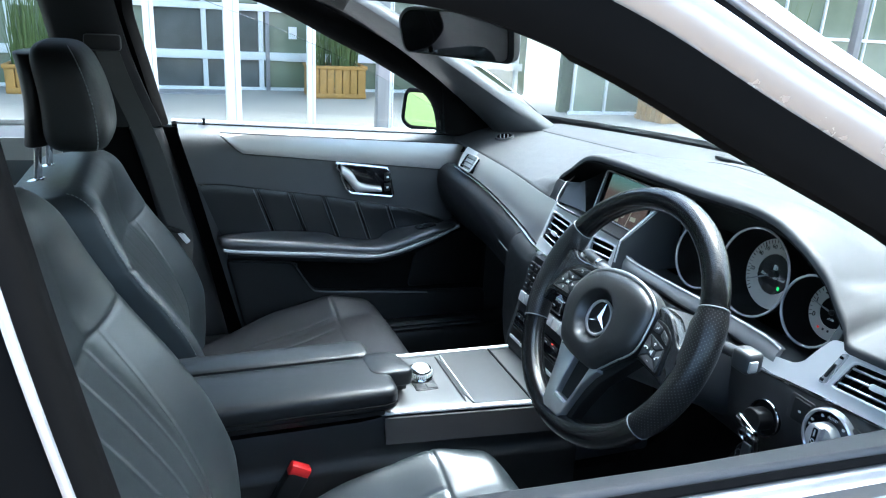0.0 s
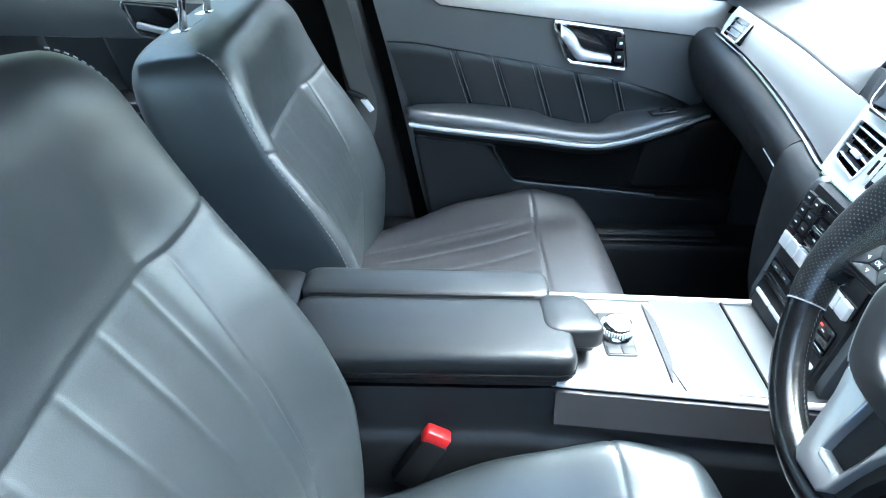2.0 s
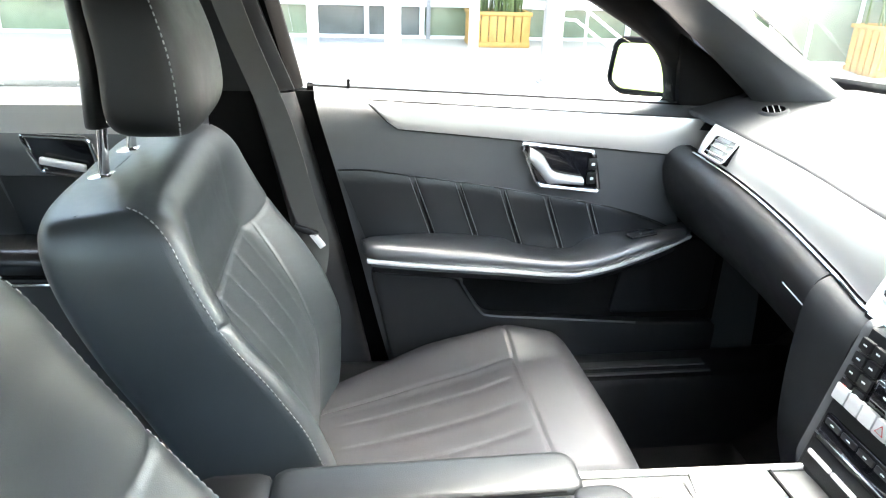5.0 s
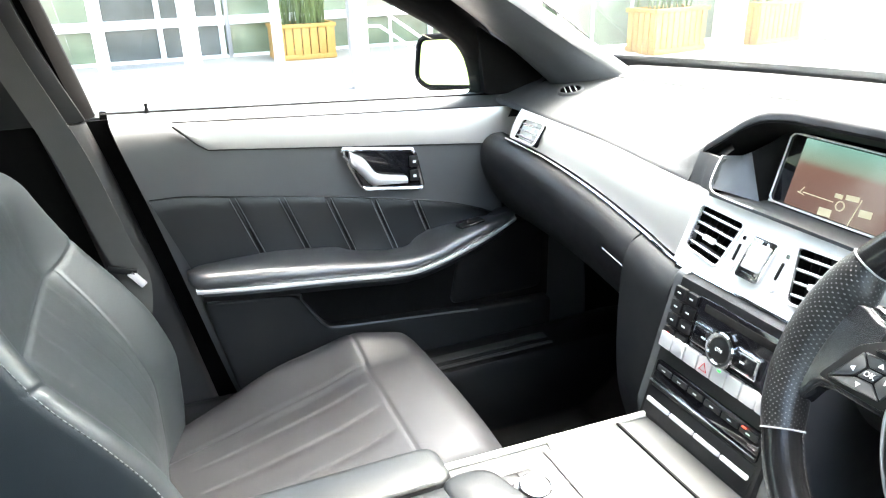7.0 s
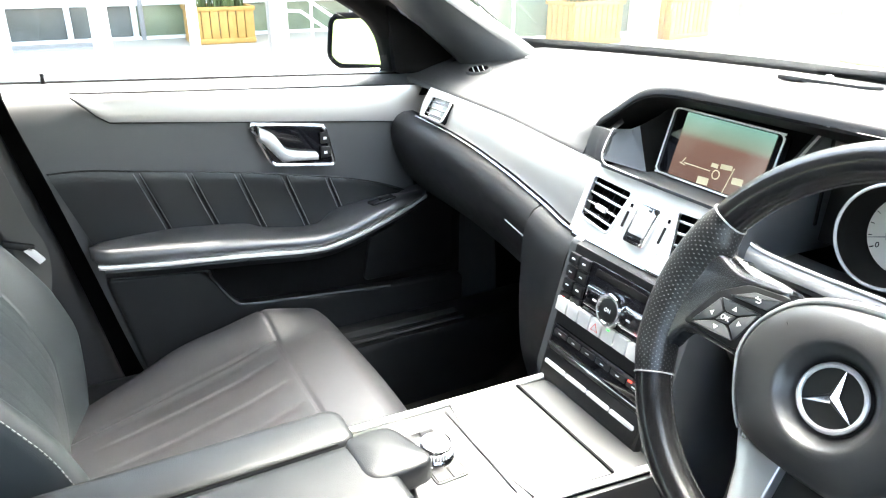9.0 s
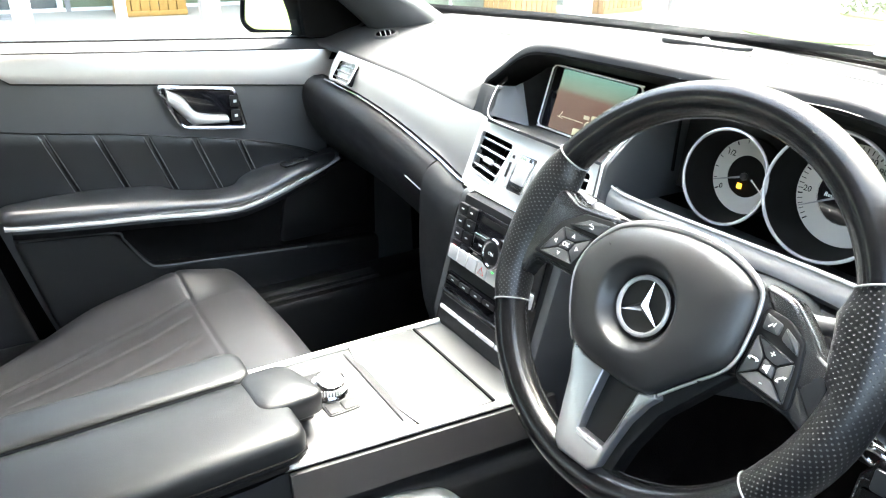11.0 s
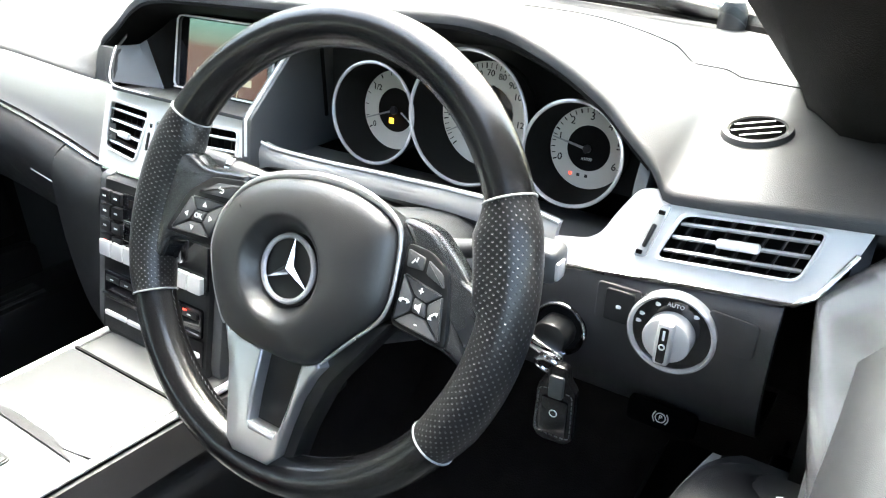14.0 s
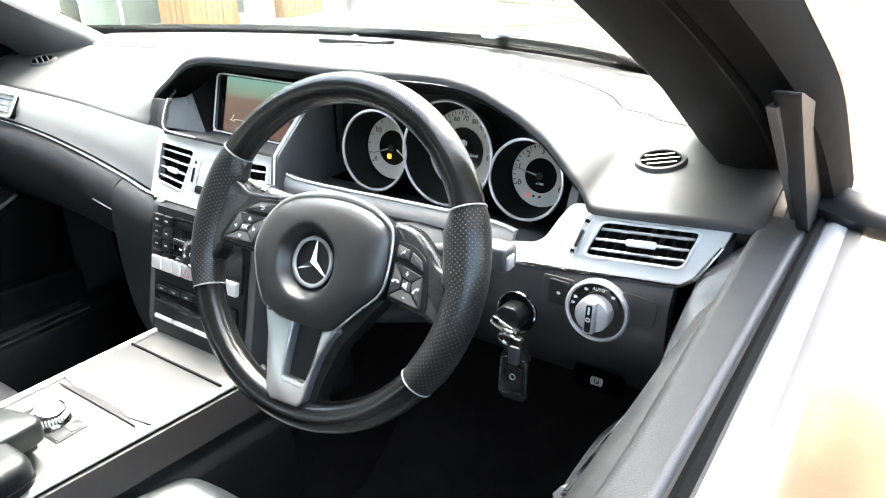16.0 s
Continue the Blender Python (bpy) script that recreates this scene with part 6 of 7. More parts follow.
img = part("picture", plate(rect(0.134, 0.081, 0.002), 0.001, DM @ pose(-0.0065, 0.001, 0.0022)), display_material(), dsp, "lit map picture with green sky")
MAPLINE = material("map_marks", (0.2, 0.2, 0.15), 0.4, emit=(0.32, 0.30, 0.20), emit_strength=0.12)
for x, y, w, h, a in ((-0.03, -0.02, 0.05, 0.0012, 0), (0.03, -0.025, 0.04, 0.0012, 80), (0.02, -0.010, 0.020, 0.006, 4), (0.045, -0.022, 0.018, 0.008, 4), (-0.012, -0.034, 0.02, 0.009, 3), (0.0, -0.012, 0.012, 0.005, 0), (-0.058, -0.018, 0.012, 0.001, 60), (-0.058, -0.022, 0.012, 0.001, -10)):
    part("map_mark", plate(rect(w * 0.84, h), 0.0004, DM @ pose(-0.0065 + 0.84 * x, y, 0.0034, 0, 0, a)), MAPLINE, img)
part("map_ring", ring(0.006, 0.0045, 0.0004, DM @ pose(-0.001, -0.022, 0.0034), 24), MAPLINE, img)
part("back_wall", sheet([[(0.600, y, z) for z in (0.915, max(0.93, lip(y) - 0.02))] for y in [0.16 - i * 0.030 for i in range(11)]], (0.004, 0, 0)), SHADOW_BLACK, dsp)
# recess walls round the display
hs = thing("display_recess", pose(0.55, 0.06, 0.92), "dark moulded recess around the display", "display surround")
wall = (((0.493, 0.106, 0.944), (0.513, 0.1125, 0.981)), ((0.512, 0.092, 0.938), (0.526, 0.110, 0.980)), ((0.531, 0.071, 0.932), (0.540, 0.107, 0.979)), ((0.536, 0.066, 0.930), (0.546, 0.098, 0.985)), ((0.552, 0.070, 0.927), (0.566, 0.085, 1.000)), ((0.566, 0.069, 0.925), (0.585, 0.071, 1.020)))
part("side_wall", sheet([[Vector(a) + (Vector(b) - Vector(a)) * f for f in (0, 0.25, 0.5, 0.75, 1)] for a, b in wall[:4]], (0.003, 0.003, 0)), PLASTIC, hs, "grey moulded side wall of the recess")
# inner half of the same wall, coloured near black for shade under the cowl
part("shaded_wall", sheet([[Vector(a) + (Vector(b) - Vector(a)) * f for f in (0, 0.25, 0.5, 0.75, 1)] for a, b in wall[3:]], (0.003, 0.003, 0)), SHADOW_BLACK, hs)
part("edge_line", tube(smooth_line([(0.5135, 0.1135, 0.982), (0.503, 0.111, 0.968), (0.493, 0.107, 0.952), (0.488, 0.098, 0.944), (0.487, 0.08, 0.941), (0.488, 0.03, 0.940)], 40), 0.0010, 6), SATIN, hs, "thin silver edge line")
part("hood_wall", sheet([[(x, y, 0.972), (x + 0.012, y - 0.012, 0.990)] for x, y in ((0.512, 0.118), (0.541, 0.158), (0.57, 0.15), (0.60, 0.12))], (0.002, 0.002, 0)), SHADOW_BLACK, hs)
rows = [[(0.492 + 0.09 * k, 0.106 - 0.242 * u, 0.938 - 0.014 * k) for k in (0, 0.3, 0.6, 1)] for u in [i / 8 for i in range(9)]]
part("ledge", sheet(rows, (0, 0, -0.004)), PLASTIC, hs)
# ---- steering wheel ----
TILT_W = radians(25)
WM = frame_of(Vector((0.30, -0.37, 0.92)), (0, -1, 0), (math.sin(TILT_W), 0, math.cos(TILT_W)))
wheel = thing("steering_wheel", WM, "black leather sport steering wheel with silver spokes", "steering wheel")
RC, RR = Vector((-0.005, 0.012, -0.022)), 0.1662


def rim_ring(a, grip):
    """One ring of the rim at the angle a (radians, from the right, upwards)."""
    c, s = math.cos(a), math.sin(a)
    thick = 0.0158 + 0.0022 * grip
    bulge = 0.010 * grip * max(0.0, math.cos((a % (2 * math.pi) - (radians(18) if c > 0 else radians(162))) * 2.6)) if abs(s) < 0.75 else 0
    out = []
    for k in range(22):
        t = k * 2 * math.pi / 22
        rr = RR + (thick + (bulge if math.cos(t) < 0 else 0) * abs(math.cos(t))) * math.cos(t)
        out.append(RC + Vector((rr * c, rr * s * 0.985, (0.0175 + 0.002 * grip) * math.sin(t))))
    return out


def rim_segment(name, a0, a1, grip, mat, label):
    n = max(8, int(abs(a1 - a0) / 2.2))
    bm = bmesh.new()
    uv = bm.loops.layers.uv.new("UVMap")
    rings = []
    for i in range(n + 1):
        f = i / n
        g = grip * min(1, math.sin(math.pi * f) * 2.5 + 0.15)
        rings.append([bm.verts.new(p) for p in rim_ring(radians(a0 + (a1 - a0) * f), g)])
    per = abs(radians(a1 - a0)) * RR / 0.0025
    for j in range(n):
        for i in range(22):
            f = bm.faces.new((rings[j][i], rings[j][(i + 1) % 22], rings[j + 1][(i + 1) % 22], rings[j + 1][i]))
            for lp, (u, v) in zip(f.loops, ((j, i), (j, i + 1), (j + 1, i + 1), (j + 1, i))):
                a, b = u / n * per, v / 22 * 44
                lp[uv].uv = ((a + b) / 2, (a - b) / 2)
    bm.faces.new(rings[0])
    bm.faces.new(rings[-1])
    return part(name, bm, mat, wheel, label, True, 60)


rim_segment("rim_top", 26, 152, 0.0, LEATHER_SMOOTH, "smooth black leather upper rim")
rim_segment("grip", 152, 207, 1.0, GRIP, "perforated black leather grip")
rim_segment("rim_bottom", 207, 326, 0.0, LEATHER_SMOOTH, "smooth black leather lower rim")
rim_segment("grip", -34, 26, 1.0, GRIP, "perforated black leather grip")
for a in (26, 152, 207, 326):
    ringpts = rim_ring(radians(a), 0.1)
    ctr = sum(ringpts, Vector()) / 22
    part("seam", tube([ctr + (p - ctr) * 1.025 for p in ringpts], 0.0008, 5, closed=True), THREAD, wheel, "pale seam on the rim", True)
line = [RC + Vector(((RR - 0.0145) * math.cos(radians(a)), (RR - 0.0145) * math.sin(radians(a)) * 0.985, -0.004 + 0.0012 * (a % 2))) for a in range(208, 326)]
part("stitching", stitches([line], (0.004, 0.0012, 0.0008), 0.0055), THREAD_DIM, wheel, "", True)


def wplate(name, outline, z0, z1, mat, parent, label="", bevel=0.002, seg=2, r=0.0):
    o = rounded(outline, r) if r else outline
    return part(name, plate(o, z1 - z0, pose(0, 0, z0), bevel, seg), mat, parent, label, True, 40)


pad = [(-0.0506, -0.0554), (-0.0598, -0.045), (-0.0692, -0.0301), (-0.0785, -0.0080), (-0.0795, 0.0068), (-0.0750, 0.0233), (-0.0648, 0.0388), (-0.0532, 0.0497), (-0.0356, 0.0585), (-0.015, 0.0640), (0.0105, 0.0674), (0.0358, 0.0670), (0.0561, 0.0632), (0.0718, 0.0569), (0.0815, 0.0490), (0.0850, 0.037), (0.0866, 0.0188), (0.0862, 0.0), (0.0805, -0.0140), (0.0625, -0.0335), (0.0416, -0.0570), (0.0310, -0.0625), (0.017, -0.0645), (-0.017, -0.0640), (-0.0354, -0.0615)]
pad = [(p.x, p.y) for p in smooth_line([(a, b, 0) for a, b in pad], 68, closed=True)]
rows = []
for k, z in ((0.955, -0.03), (0.985, -0.014), (0.982, -0.0065), (0.968, -0.0030), (0.945, 0.0006), (0.90, 0.0035), (0.82, 0.0062), (0.72, 0.0082)):
    rows.append([(a * k, b * k, z) for a, b in pad])
for r_, z, f in ((0.046, 0.0095, 0.6), (0.0395, 0.0102, 1.0), (0.0375, 0.0100, 1.0), (0.0355, 0.0085, 1.0), (0.032, 0.0040, 1.0), (0.0285, -0.0025, 1.0), (0.0265, -0.006, 1.0)):
    ring_ = []
    for a, b in pad:
        t = math.atan2(b, a)
        ring_.append((a * 0.62 * (1 - f) + r_ * math.cos(t) * f, b * 0.62 * (1 - f) + r_ * math.sin(t) * f, z))
    rows.append(ring_)
airbag = part("airbag_cover", grid(rows, close_u=True, cap=True), AIRBAG, wheel, "black textured airbag cover", True, 60)
# silver bezel round the upper half and both sides
edge = [(a * 1.005, b * 1.005) for a, b in pad]
i0 = min(range(68), key=lambda i: (pad[i][0] + 0.0506) ** 2 + (pad[i][1] + 0.0554) ** 2)
i1 = min(range(68), key=lambda i: (pad[i][0] - 0.0416) ** 2 + (pad[i][1] + 0.0570) ** 2)
seq = []
i = i0
while True:
    seq.append(edge[i])
    if i == i1:
        break
    i = (i + 1) % 68
if len(seq) < 30:
    seq, i = [], i0
    while True:
        seq.append(edge[i])
        if i == i1:
            break
        i = (i - 1) % 68
part("bezel", tube([(a, b, -0.0045) for a, b in seq], lambda f: 0.0014 + 0.0022 * math.exp(-((f - 0.5) / 0.17) ** 2), 10), SPOKE, wheel, "satin silver bezel", True)
# emblem: chrome ring with three arms, a plain shape
part("emblem_well", disc(0.0265, 0.002, pose(0, 0, -0.007), 40), HARD, airbag, "", True)
part("emblem_ring", tube([(0.0232 * math.cos(k * math.pi / 24), 0.0232 * math.sin(k * math.pi / 24), -0.0020) for k in range(48)], 0.0021, 8, closed=True), BRIGHT, airbag, "chrome emblem ring", True)
bm = bmesh.new()
pts = []
for k in range(3):
    a = math.pi / 2 + k * 2 * math.pi / 3
    pts += [(0.0225 * math.cos(a), 0.0225 * math.sin(a)), (0.0042 * math.cos(a + math.pi / 3), 0.0042 * math.sin(a + math.pi / 3))]
top = bm.verts.new((0, 0, 0.0008))
vs = [bm.verts.new((x, y, -0.0030)) for x, y in pts]
for k in range(6):
    bm.faces.new((top, vs[k], vs[(k + 1) % 6]))
bm.faces.new(vs[::-1])
part("emblem_star", bm, CHROME, airbag, "three chrome arms", True, 10)
lettering("AIRBAG", 0.0072, pose(-0.004, -0.045, 0.0058, 0, 0, 0), THREAD_DIM, airbag, depth=0.0006)
for x, y, a in ((-0.043, 0.034, 20), (0.046, 0.036, -15)):
    part("horn_mark", tube([(x - 0.006, y, 0.0066), (x - 0.002, y - 0.003, 0.0068), (x + 0.004, y - 0.002, 0.0068), (x + 0.006, y + 0.002, 0.0066)], 0.0008, 5), HARD, airbag, "", True)
# lower spokes, split by a dark slot
SP = [(-0.0560, -0.0500), (-0.0523, -0.0559), (-0.0410, -0.0815), (-0.0350, -0.1066), (-0.0275, -0.1370), (-0.0190, -0.1440), (0.0155, -0.1420), (0.0215, -0.1338), (0.0247, -0.1104), (0.0292, -0.0885), (0.0368, -0.0691), (0.0435, -0.0590), (0.0410, -0.0555), (0.0270, -0.0620), (0.0225, -0.0980), (0.0185, -0.1172), (-0.0095, -0.1172), (-0.0105, -0.0981), (-0.0100, -0.0620), (-0.0354, -0.0600)]
back = [(-0.060, -0.045), (-0.049, -0.080), (-0.044, -0.110), (-0.036, -0.140), (-0.022, -0.160), (0.018, -0.158), (0.030, -0.134), (0.034, -0.110), (0.046, -0.072), (0.085, -0.014)]
wplate("spoke_back", back, -0.034, -0.016, HARD, wheel, "", 0.004)
spoke = wplate("spoke", SP, -0.018, -0.005, SPOKE, wheel, "satin silver split lower spoke", 0.0025, 3)
part("spoke_highlight", box((0.0045, -0.1200, -0.0070), (0.026, 0.006, 0.006), 0.002), BRIGHT, spoke, "", True)


def inset(q, d):
    """Shrinks a small convex outline towards its middle."""
    cx, cy = sum(p[0] for p in q) / len(q), sum(p[1] for p in q) / len(q)
    return [(x + (cx - x) * d / max(1e-6, math.hypot(cx - x, cy - y)), y + (cy - y) * d / max(1e-6, math.hypot(cx - x, cy - y))) for x, y in q], (cx, cy)


# side spokes with buttons
PODS = (
    (-1, [(-0.066, 0.056), (-0.098, 0.053), (-0.118, 0.052), (-0.140, 0.062), (-0.168, 0.045), (-0.168, -0.03), (-0.149, -0.036), (-0.141, -0.014), (-0.128, -0.011), (-0.078, -0.011)],
     [(-0.100, 0.046), (-0.064, 0.050), (-0.072, 0.022), (-0.085, -0.006), (-0.142, -0.006), (-0.124, 0.030)],
     [(-0.117, 0.028), (-0.078, 0.029), (-0.090, -0.001), (-0.134, -0.003)], [[(-0.111, 0.0315), (-0.092, 0.043), (-0.066, 0.0455), (-0.075, 0.033)]]),
    (1, [(0.075, 0.058), (0.100, 0.055), (0.118, 0.041), (0.130, 0.029), (0.142, 0.025), (0.152, 0.038), (0.168, 0.03), (0.168, -0.038), (0.148, -0.036), (0.143, -0.027), (0.128, -0.020), (0.084, -0.016)],
     [(0.087, 0.042), (0.106, 0.040), (0.121, 0.031), (0.127, 0.008), (0.131, -0.017), (0.087, -0.013)],
     [(0.090, 0.023), (0.122, 0.016), (0.127, -0.014), (0.089, -0.010)], [[(0.089, 0.039), (0.104, 0.036), (0.104, 0.0265), (0.090, 0.0265)], [(0.1055, 0.0355), (0.119, 0.029), (0.122, 0.0195), (0.1055, 0.0255)]]))
for s, o, pod, cross, tops in PODS:
    sp_ = wplate("side_spoke", o, -0.032, -0.012, GLOSS_SPOKE, wheel, "black side spoke with buttons", 0.006, 3, 0.008)
    pl = wplate("button_plate", pod, -0.014, -0.0095, HARD, sp_, "", 0.0012, 2, 0.005)
    mx, my = sum(p[0] for p in cross) / 4, sum(p[1] for p in cross) / 4
    mid = [(mx + (x - mx) * 0.32, my + (y - my) * 0.32) for x, y in cross]
    cells = [mid] + [[cross[k], cross[(k + 1) % 4], mid[(k + 1) % 4], mid[k]] for k in range(4)]
    where = []
    for q in cells + tops:
        q2, c = inset(q, 0.0009)
        where.append(c)
        wplate("button", q2, -0.0098, -0.0076, PLASTIC, pl, "", 0.0009, 2, 0.0016)
    zt = -0.0075
    if s < 0:
        lettering("OK", 0.0062, pose(*where[0], zt + 0.0002), WHITE_MARK, pl)
        for k, a in ((1, 0), (2, -90), (3, 180), (4, 90)):
            part("arrow", plate([(-0.0023, -0.0016), (0.0023, -0.0016), (0, 0.0021)], 0.0004, pose(*where[k], zt, 0, 0, a)), WHITE_MARK, pl, "", True)
        part("symbol", tube([(where[5][0] + x, where[5][1] + y, zt) for x, y in ((-0.001, 0.002), (-0.003, 0.0005), (0.002, 0.0005), (0.003, -0.001), (0.002, -0.0022), (-0.001, -0.0022))], 0.0005, 5), WHITE_MARK, pl, "", True)
    else:
        lettering("+", 0.008, pose(*where[1], zt + 0.0002), WHITE_MARK, pl)
        lettering("-", 0.009, pose(*where[3], zt + 0.0002), WHITE_MARK, pl)
        part("symbol", plate([(-0.003, -0.0015), (-0.001, -0.0015), (0.0015, -0.0035), (0.0015, 0.0035), (-0.001, 0.0015), (-0.003, 0.0015)], 0.0004, pose(*where[0], zt)), WHITE_MARK, pl, "", True)
        for k, a in ((2, 40), (4, 0)):
            part("symbol", tube([pose(*where[k], zt, 0, 0, a) @ Vector((x, y, 0)) for x, y in ((-0.0032, -0.001), (-0.002, 0.0006), (0.002, 0.0006), (0.0032, -0.001))], lambda f: 0.0006 + 0.0009 * abs(2 * f - 1) ** 2, 6), WHITE_MARK, pl, "", True)
        part("symbol", tube([(where[5][0] + x, where[5][1] + y, zt) for x, y in ((-0.002, -0.002), (0.0, 0.001), (0.0012, -0.0005), (0.002, 0.0025))], 0.0006, 5), WHITE_MARK, pl, "", True)

# ---- steering column: cowl and stalks ----
col = thing("steering_column", pose(0.45, -0.37, 0.84), "black steering column cowl with silver tipped stalks", "steering column")
rows = []
for i in range(12):
    f = i / 11
    c = Vector((0.335, -0.37, 0.895)) + (Vector((0.56, -0.37, 0.80)) - Vector((0.335, -0.37, 0.895))) * f
    w, h = 0.052 + 0.014 * f, 0.048 + 0.012 * f
    rows.append([(c.x + 0.3 * h * math.sin(t), c.y + w * abs(math.cos(t)) ** 0.7 * (1 if math.cos(t) > 0 else -1), c.z + h * abs(math.sin(t)) ** 0.7 * (1 if math.sin(t) > 0 else -1)) for t in [k * 2 * math.pi / 40 for k in range(40)]])
part("cowl", grid(rows, close_u=True, cap=True), PLASTIC, col, sharp=60)
part("hub_shroud", grid([[WM @ Vector((0.07 * k * math.cos(t), 0.062 * k * math.sin(t) + 0.004, z)) for t in [j * math.pi / 20 for j in range(40)]] for k, z in ((0.9, -0.02), (1.0, -0.035), (0.95, -0.06))], close_u=True, cap=True), PLASTIC, col)
st = part("stalk", tube([(0.395, -0.335, 0.905), (0.400, -0.265, 0.922), (0.402, -0.20, 0.926)], lambda f: 0.008 + 0.002 * f, 12), PLASTIC, col, "indicator stalk with silver cap")
part("stalk_end", tube([(0.402, -0.205, 0.926), (0.403, -0.165, 0.928)], 0.0115, 12), HARD, st)
part("stalk_ring", tube([(0.402, -0.212, 0.926), (0.402, -0.205, 0.926)], 0.012, 12), CHROME, st)
st = part("stalk", tube([(0.430, -0.405, 0.890), (0.430, -0.47, 0.908), (0.427, -0.497, 0.912)], 0.008, 12), PLASTIC, col, "selector stalk with silver button")
part("stalk_end", box((0.425, -0.508, 0.912), (0.026, 0.030, 0.028), 0.006, 3), PLASTIC, st)
part("stalk_button", box((0.421, -0.5230, 0.910), (0.013, 0.004, 0.015), 0.0018), KNOB_METAL, st)
# ---- instrument cluster ----
clu = thing("instrument_cluster", pose(0.60, -0.35, 0.88), "three round dials with chrome rings in a dark cowl", "dials")
rows = [[(0.612 + 0.01 * k, y, 0.895 + (max(0.93, lip(y) - 0.03) - 0.895) * k) for k in (0, 0.5, 1)] for y in [-0.55 + i * 0.0205 for i in range(21)]]
part("backing", sheet(rows, (0.004, 0, 0)), HARD, clu)
rows = [[(0.497 + 0.09 * k, y, 0.889 - 0.008 * k) for k in (0, 0.5, 1)] for y in (-0.56, -0.35, -0.13)]
part("shelf", sheet(rows, (0, 0, -0.004)), PLASTIC, clu)


def dial(y, z, r, label, numbers, start, sweep, needle_at, ticks, size):
    m = frame_of((0.560, y, z), (0, -1, 0), (0.16, 0, 1))
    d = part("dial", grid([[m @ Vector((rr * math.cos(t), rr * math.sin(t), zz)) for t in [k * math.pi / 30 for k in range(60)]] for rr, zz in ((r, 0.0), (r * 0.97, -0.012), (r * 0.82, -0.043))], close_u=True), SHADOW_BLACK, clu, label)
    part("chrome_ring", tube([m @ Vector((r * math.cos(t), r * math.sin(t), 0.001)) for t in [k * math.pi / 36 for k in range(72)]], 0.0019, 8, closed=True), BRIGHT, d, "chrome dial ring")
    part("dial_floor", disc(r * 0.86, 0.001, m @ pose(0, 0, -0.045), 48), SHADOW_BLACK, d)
    rf = r * 0.815
    part("scale_face", ring(rf, rf * 0.56, 0.0012, m @ pose(0, 0, -0.0415), 64), DIAL, d, "pale scale ring")
    for k in range(ticks):
        a = radians(start - sweep * k / (ticks - 1))
        w = 0.0008 if k % 5 else 0.0014
        part("tick", plate(rect(rf * 0.10, w), 0.0003, m @ pose(rf * 0.92 * math.cos(a), rf * 0.92 * math.sin(a), -0.0402, 0, 0, math.degrees(a))), SHADOW_BLACK, d)
    for k, txt in enumerate(numbers):
        if txt:
            a = radians(start - sweep * k / (len(numbers) - 1))
            lettering(txt, size * 1.2, ORIGIN[clu.name] @ m @ pose(rf * 0.78 * math.cos(a), rf * 0.78 * math.sin(a), -0.0400), SHADOW_BLACK, d)
    a = radians(start - sweep * needle_at)
    part("needle", plate([(rf * 0.05, -0.0012), (rf * 0.05, 0.0012), (rf * 0.93, 0.0005), (rf * 0.93, -0.0005)], 0.001, m @ pose(0, 0, -0.0365, 0, 0, math.degrees(a))), GREY_NEEDLE, d)
    part("needle_hub", disc(rf * 0.10, 0.004, m @ pose(0, 0, -0.0385), 20, 0.001), HARD, d)
    return d, m, rf


d, m, rf = dial(-0.242, 0.945, 0.052, "fuel and temperature dial with chrome ring", ["0", "", "1/2", "", "1"], 215, 150, 0.10, 9, 0.0075)
part("warning_lamp", box((0, 0, 0), (0.006, 0.006, 0.0006), 0, 1, m @ pose(-0.004, -0.012, -0.0395)), AMBER, d, "amber fuel lamp")
part("needle", plate([(0.002, -0.0008), (0.002, 0.0008), (rf * 0.6, 0.0003), (rf * 0.6, -0.0003)], 0.001, m @ pose(0.008, 0, -0.038, 0, 0, -35)), WHITE_MARK, d)
d, m, rf = dial(-0.356, 0.959, 0.064, "speedometer with chrome ring and dark message display", ["", "", "20", "", "40", "50", "60", "70", "80", "90", "100", "", "120", "", ""], 225, 270, 0.06, 43, 0.0075)
part("message_display", disc(rf * 0.58, 0.0012, m @ pose(0, 0, -0.0415), 40), GLOSS, d)
lettering("Reserve fuel level", 0.0062, ORIGIN[clu.name] @ m @ pose(0.0, -0.004, -0.0395), WHITE_MARK, d, shear=0.2)
part("fuel_symbol", plate(rounded([(-0.003, -0.004), (0.002, -0.004), (0.002, 0.004), (-0.003, 0.004)], 0.001), 0.0003, m @ pose(0, 0.010, -0.0396)), WHITE_MARK, d)
part("fuel_symbol", plate(rect(0.0012, 0.006), 0.0003, m @ pose(0.0038, 0.010, -0.0396)), WHITE_MARK, d)
part("gear_lamp", plate(rect(0.004, 0.005), 0.0003, m @ pose(0.016, -0.017, -0.0396)), GREEN_LAMP, d)
d, m, rf = dial(-0.466, 0.945, 0.047, "rev counter with chrome ring", ["0", "1", "2", "3", "4", "5", "6"], 205, 230, 0.155, 25, 0.0085)
lettering("x1000", 0.0042, ORIGIN[clu.name] @ m @ pose(0.0, -0.010, -0.0400), WHITE_MARK, d)
for k in range(3):
    part("warning_lamp", plate(rect(0.003, 0.003), 0.0003, m @ pose(-0.014 + k * 0.008, -0.026, -0.0399)), RED_LAMP if k == 0 else HARD, d)

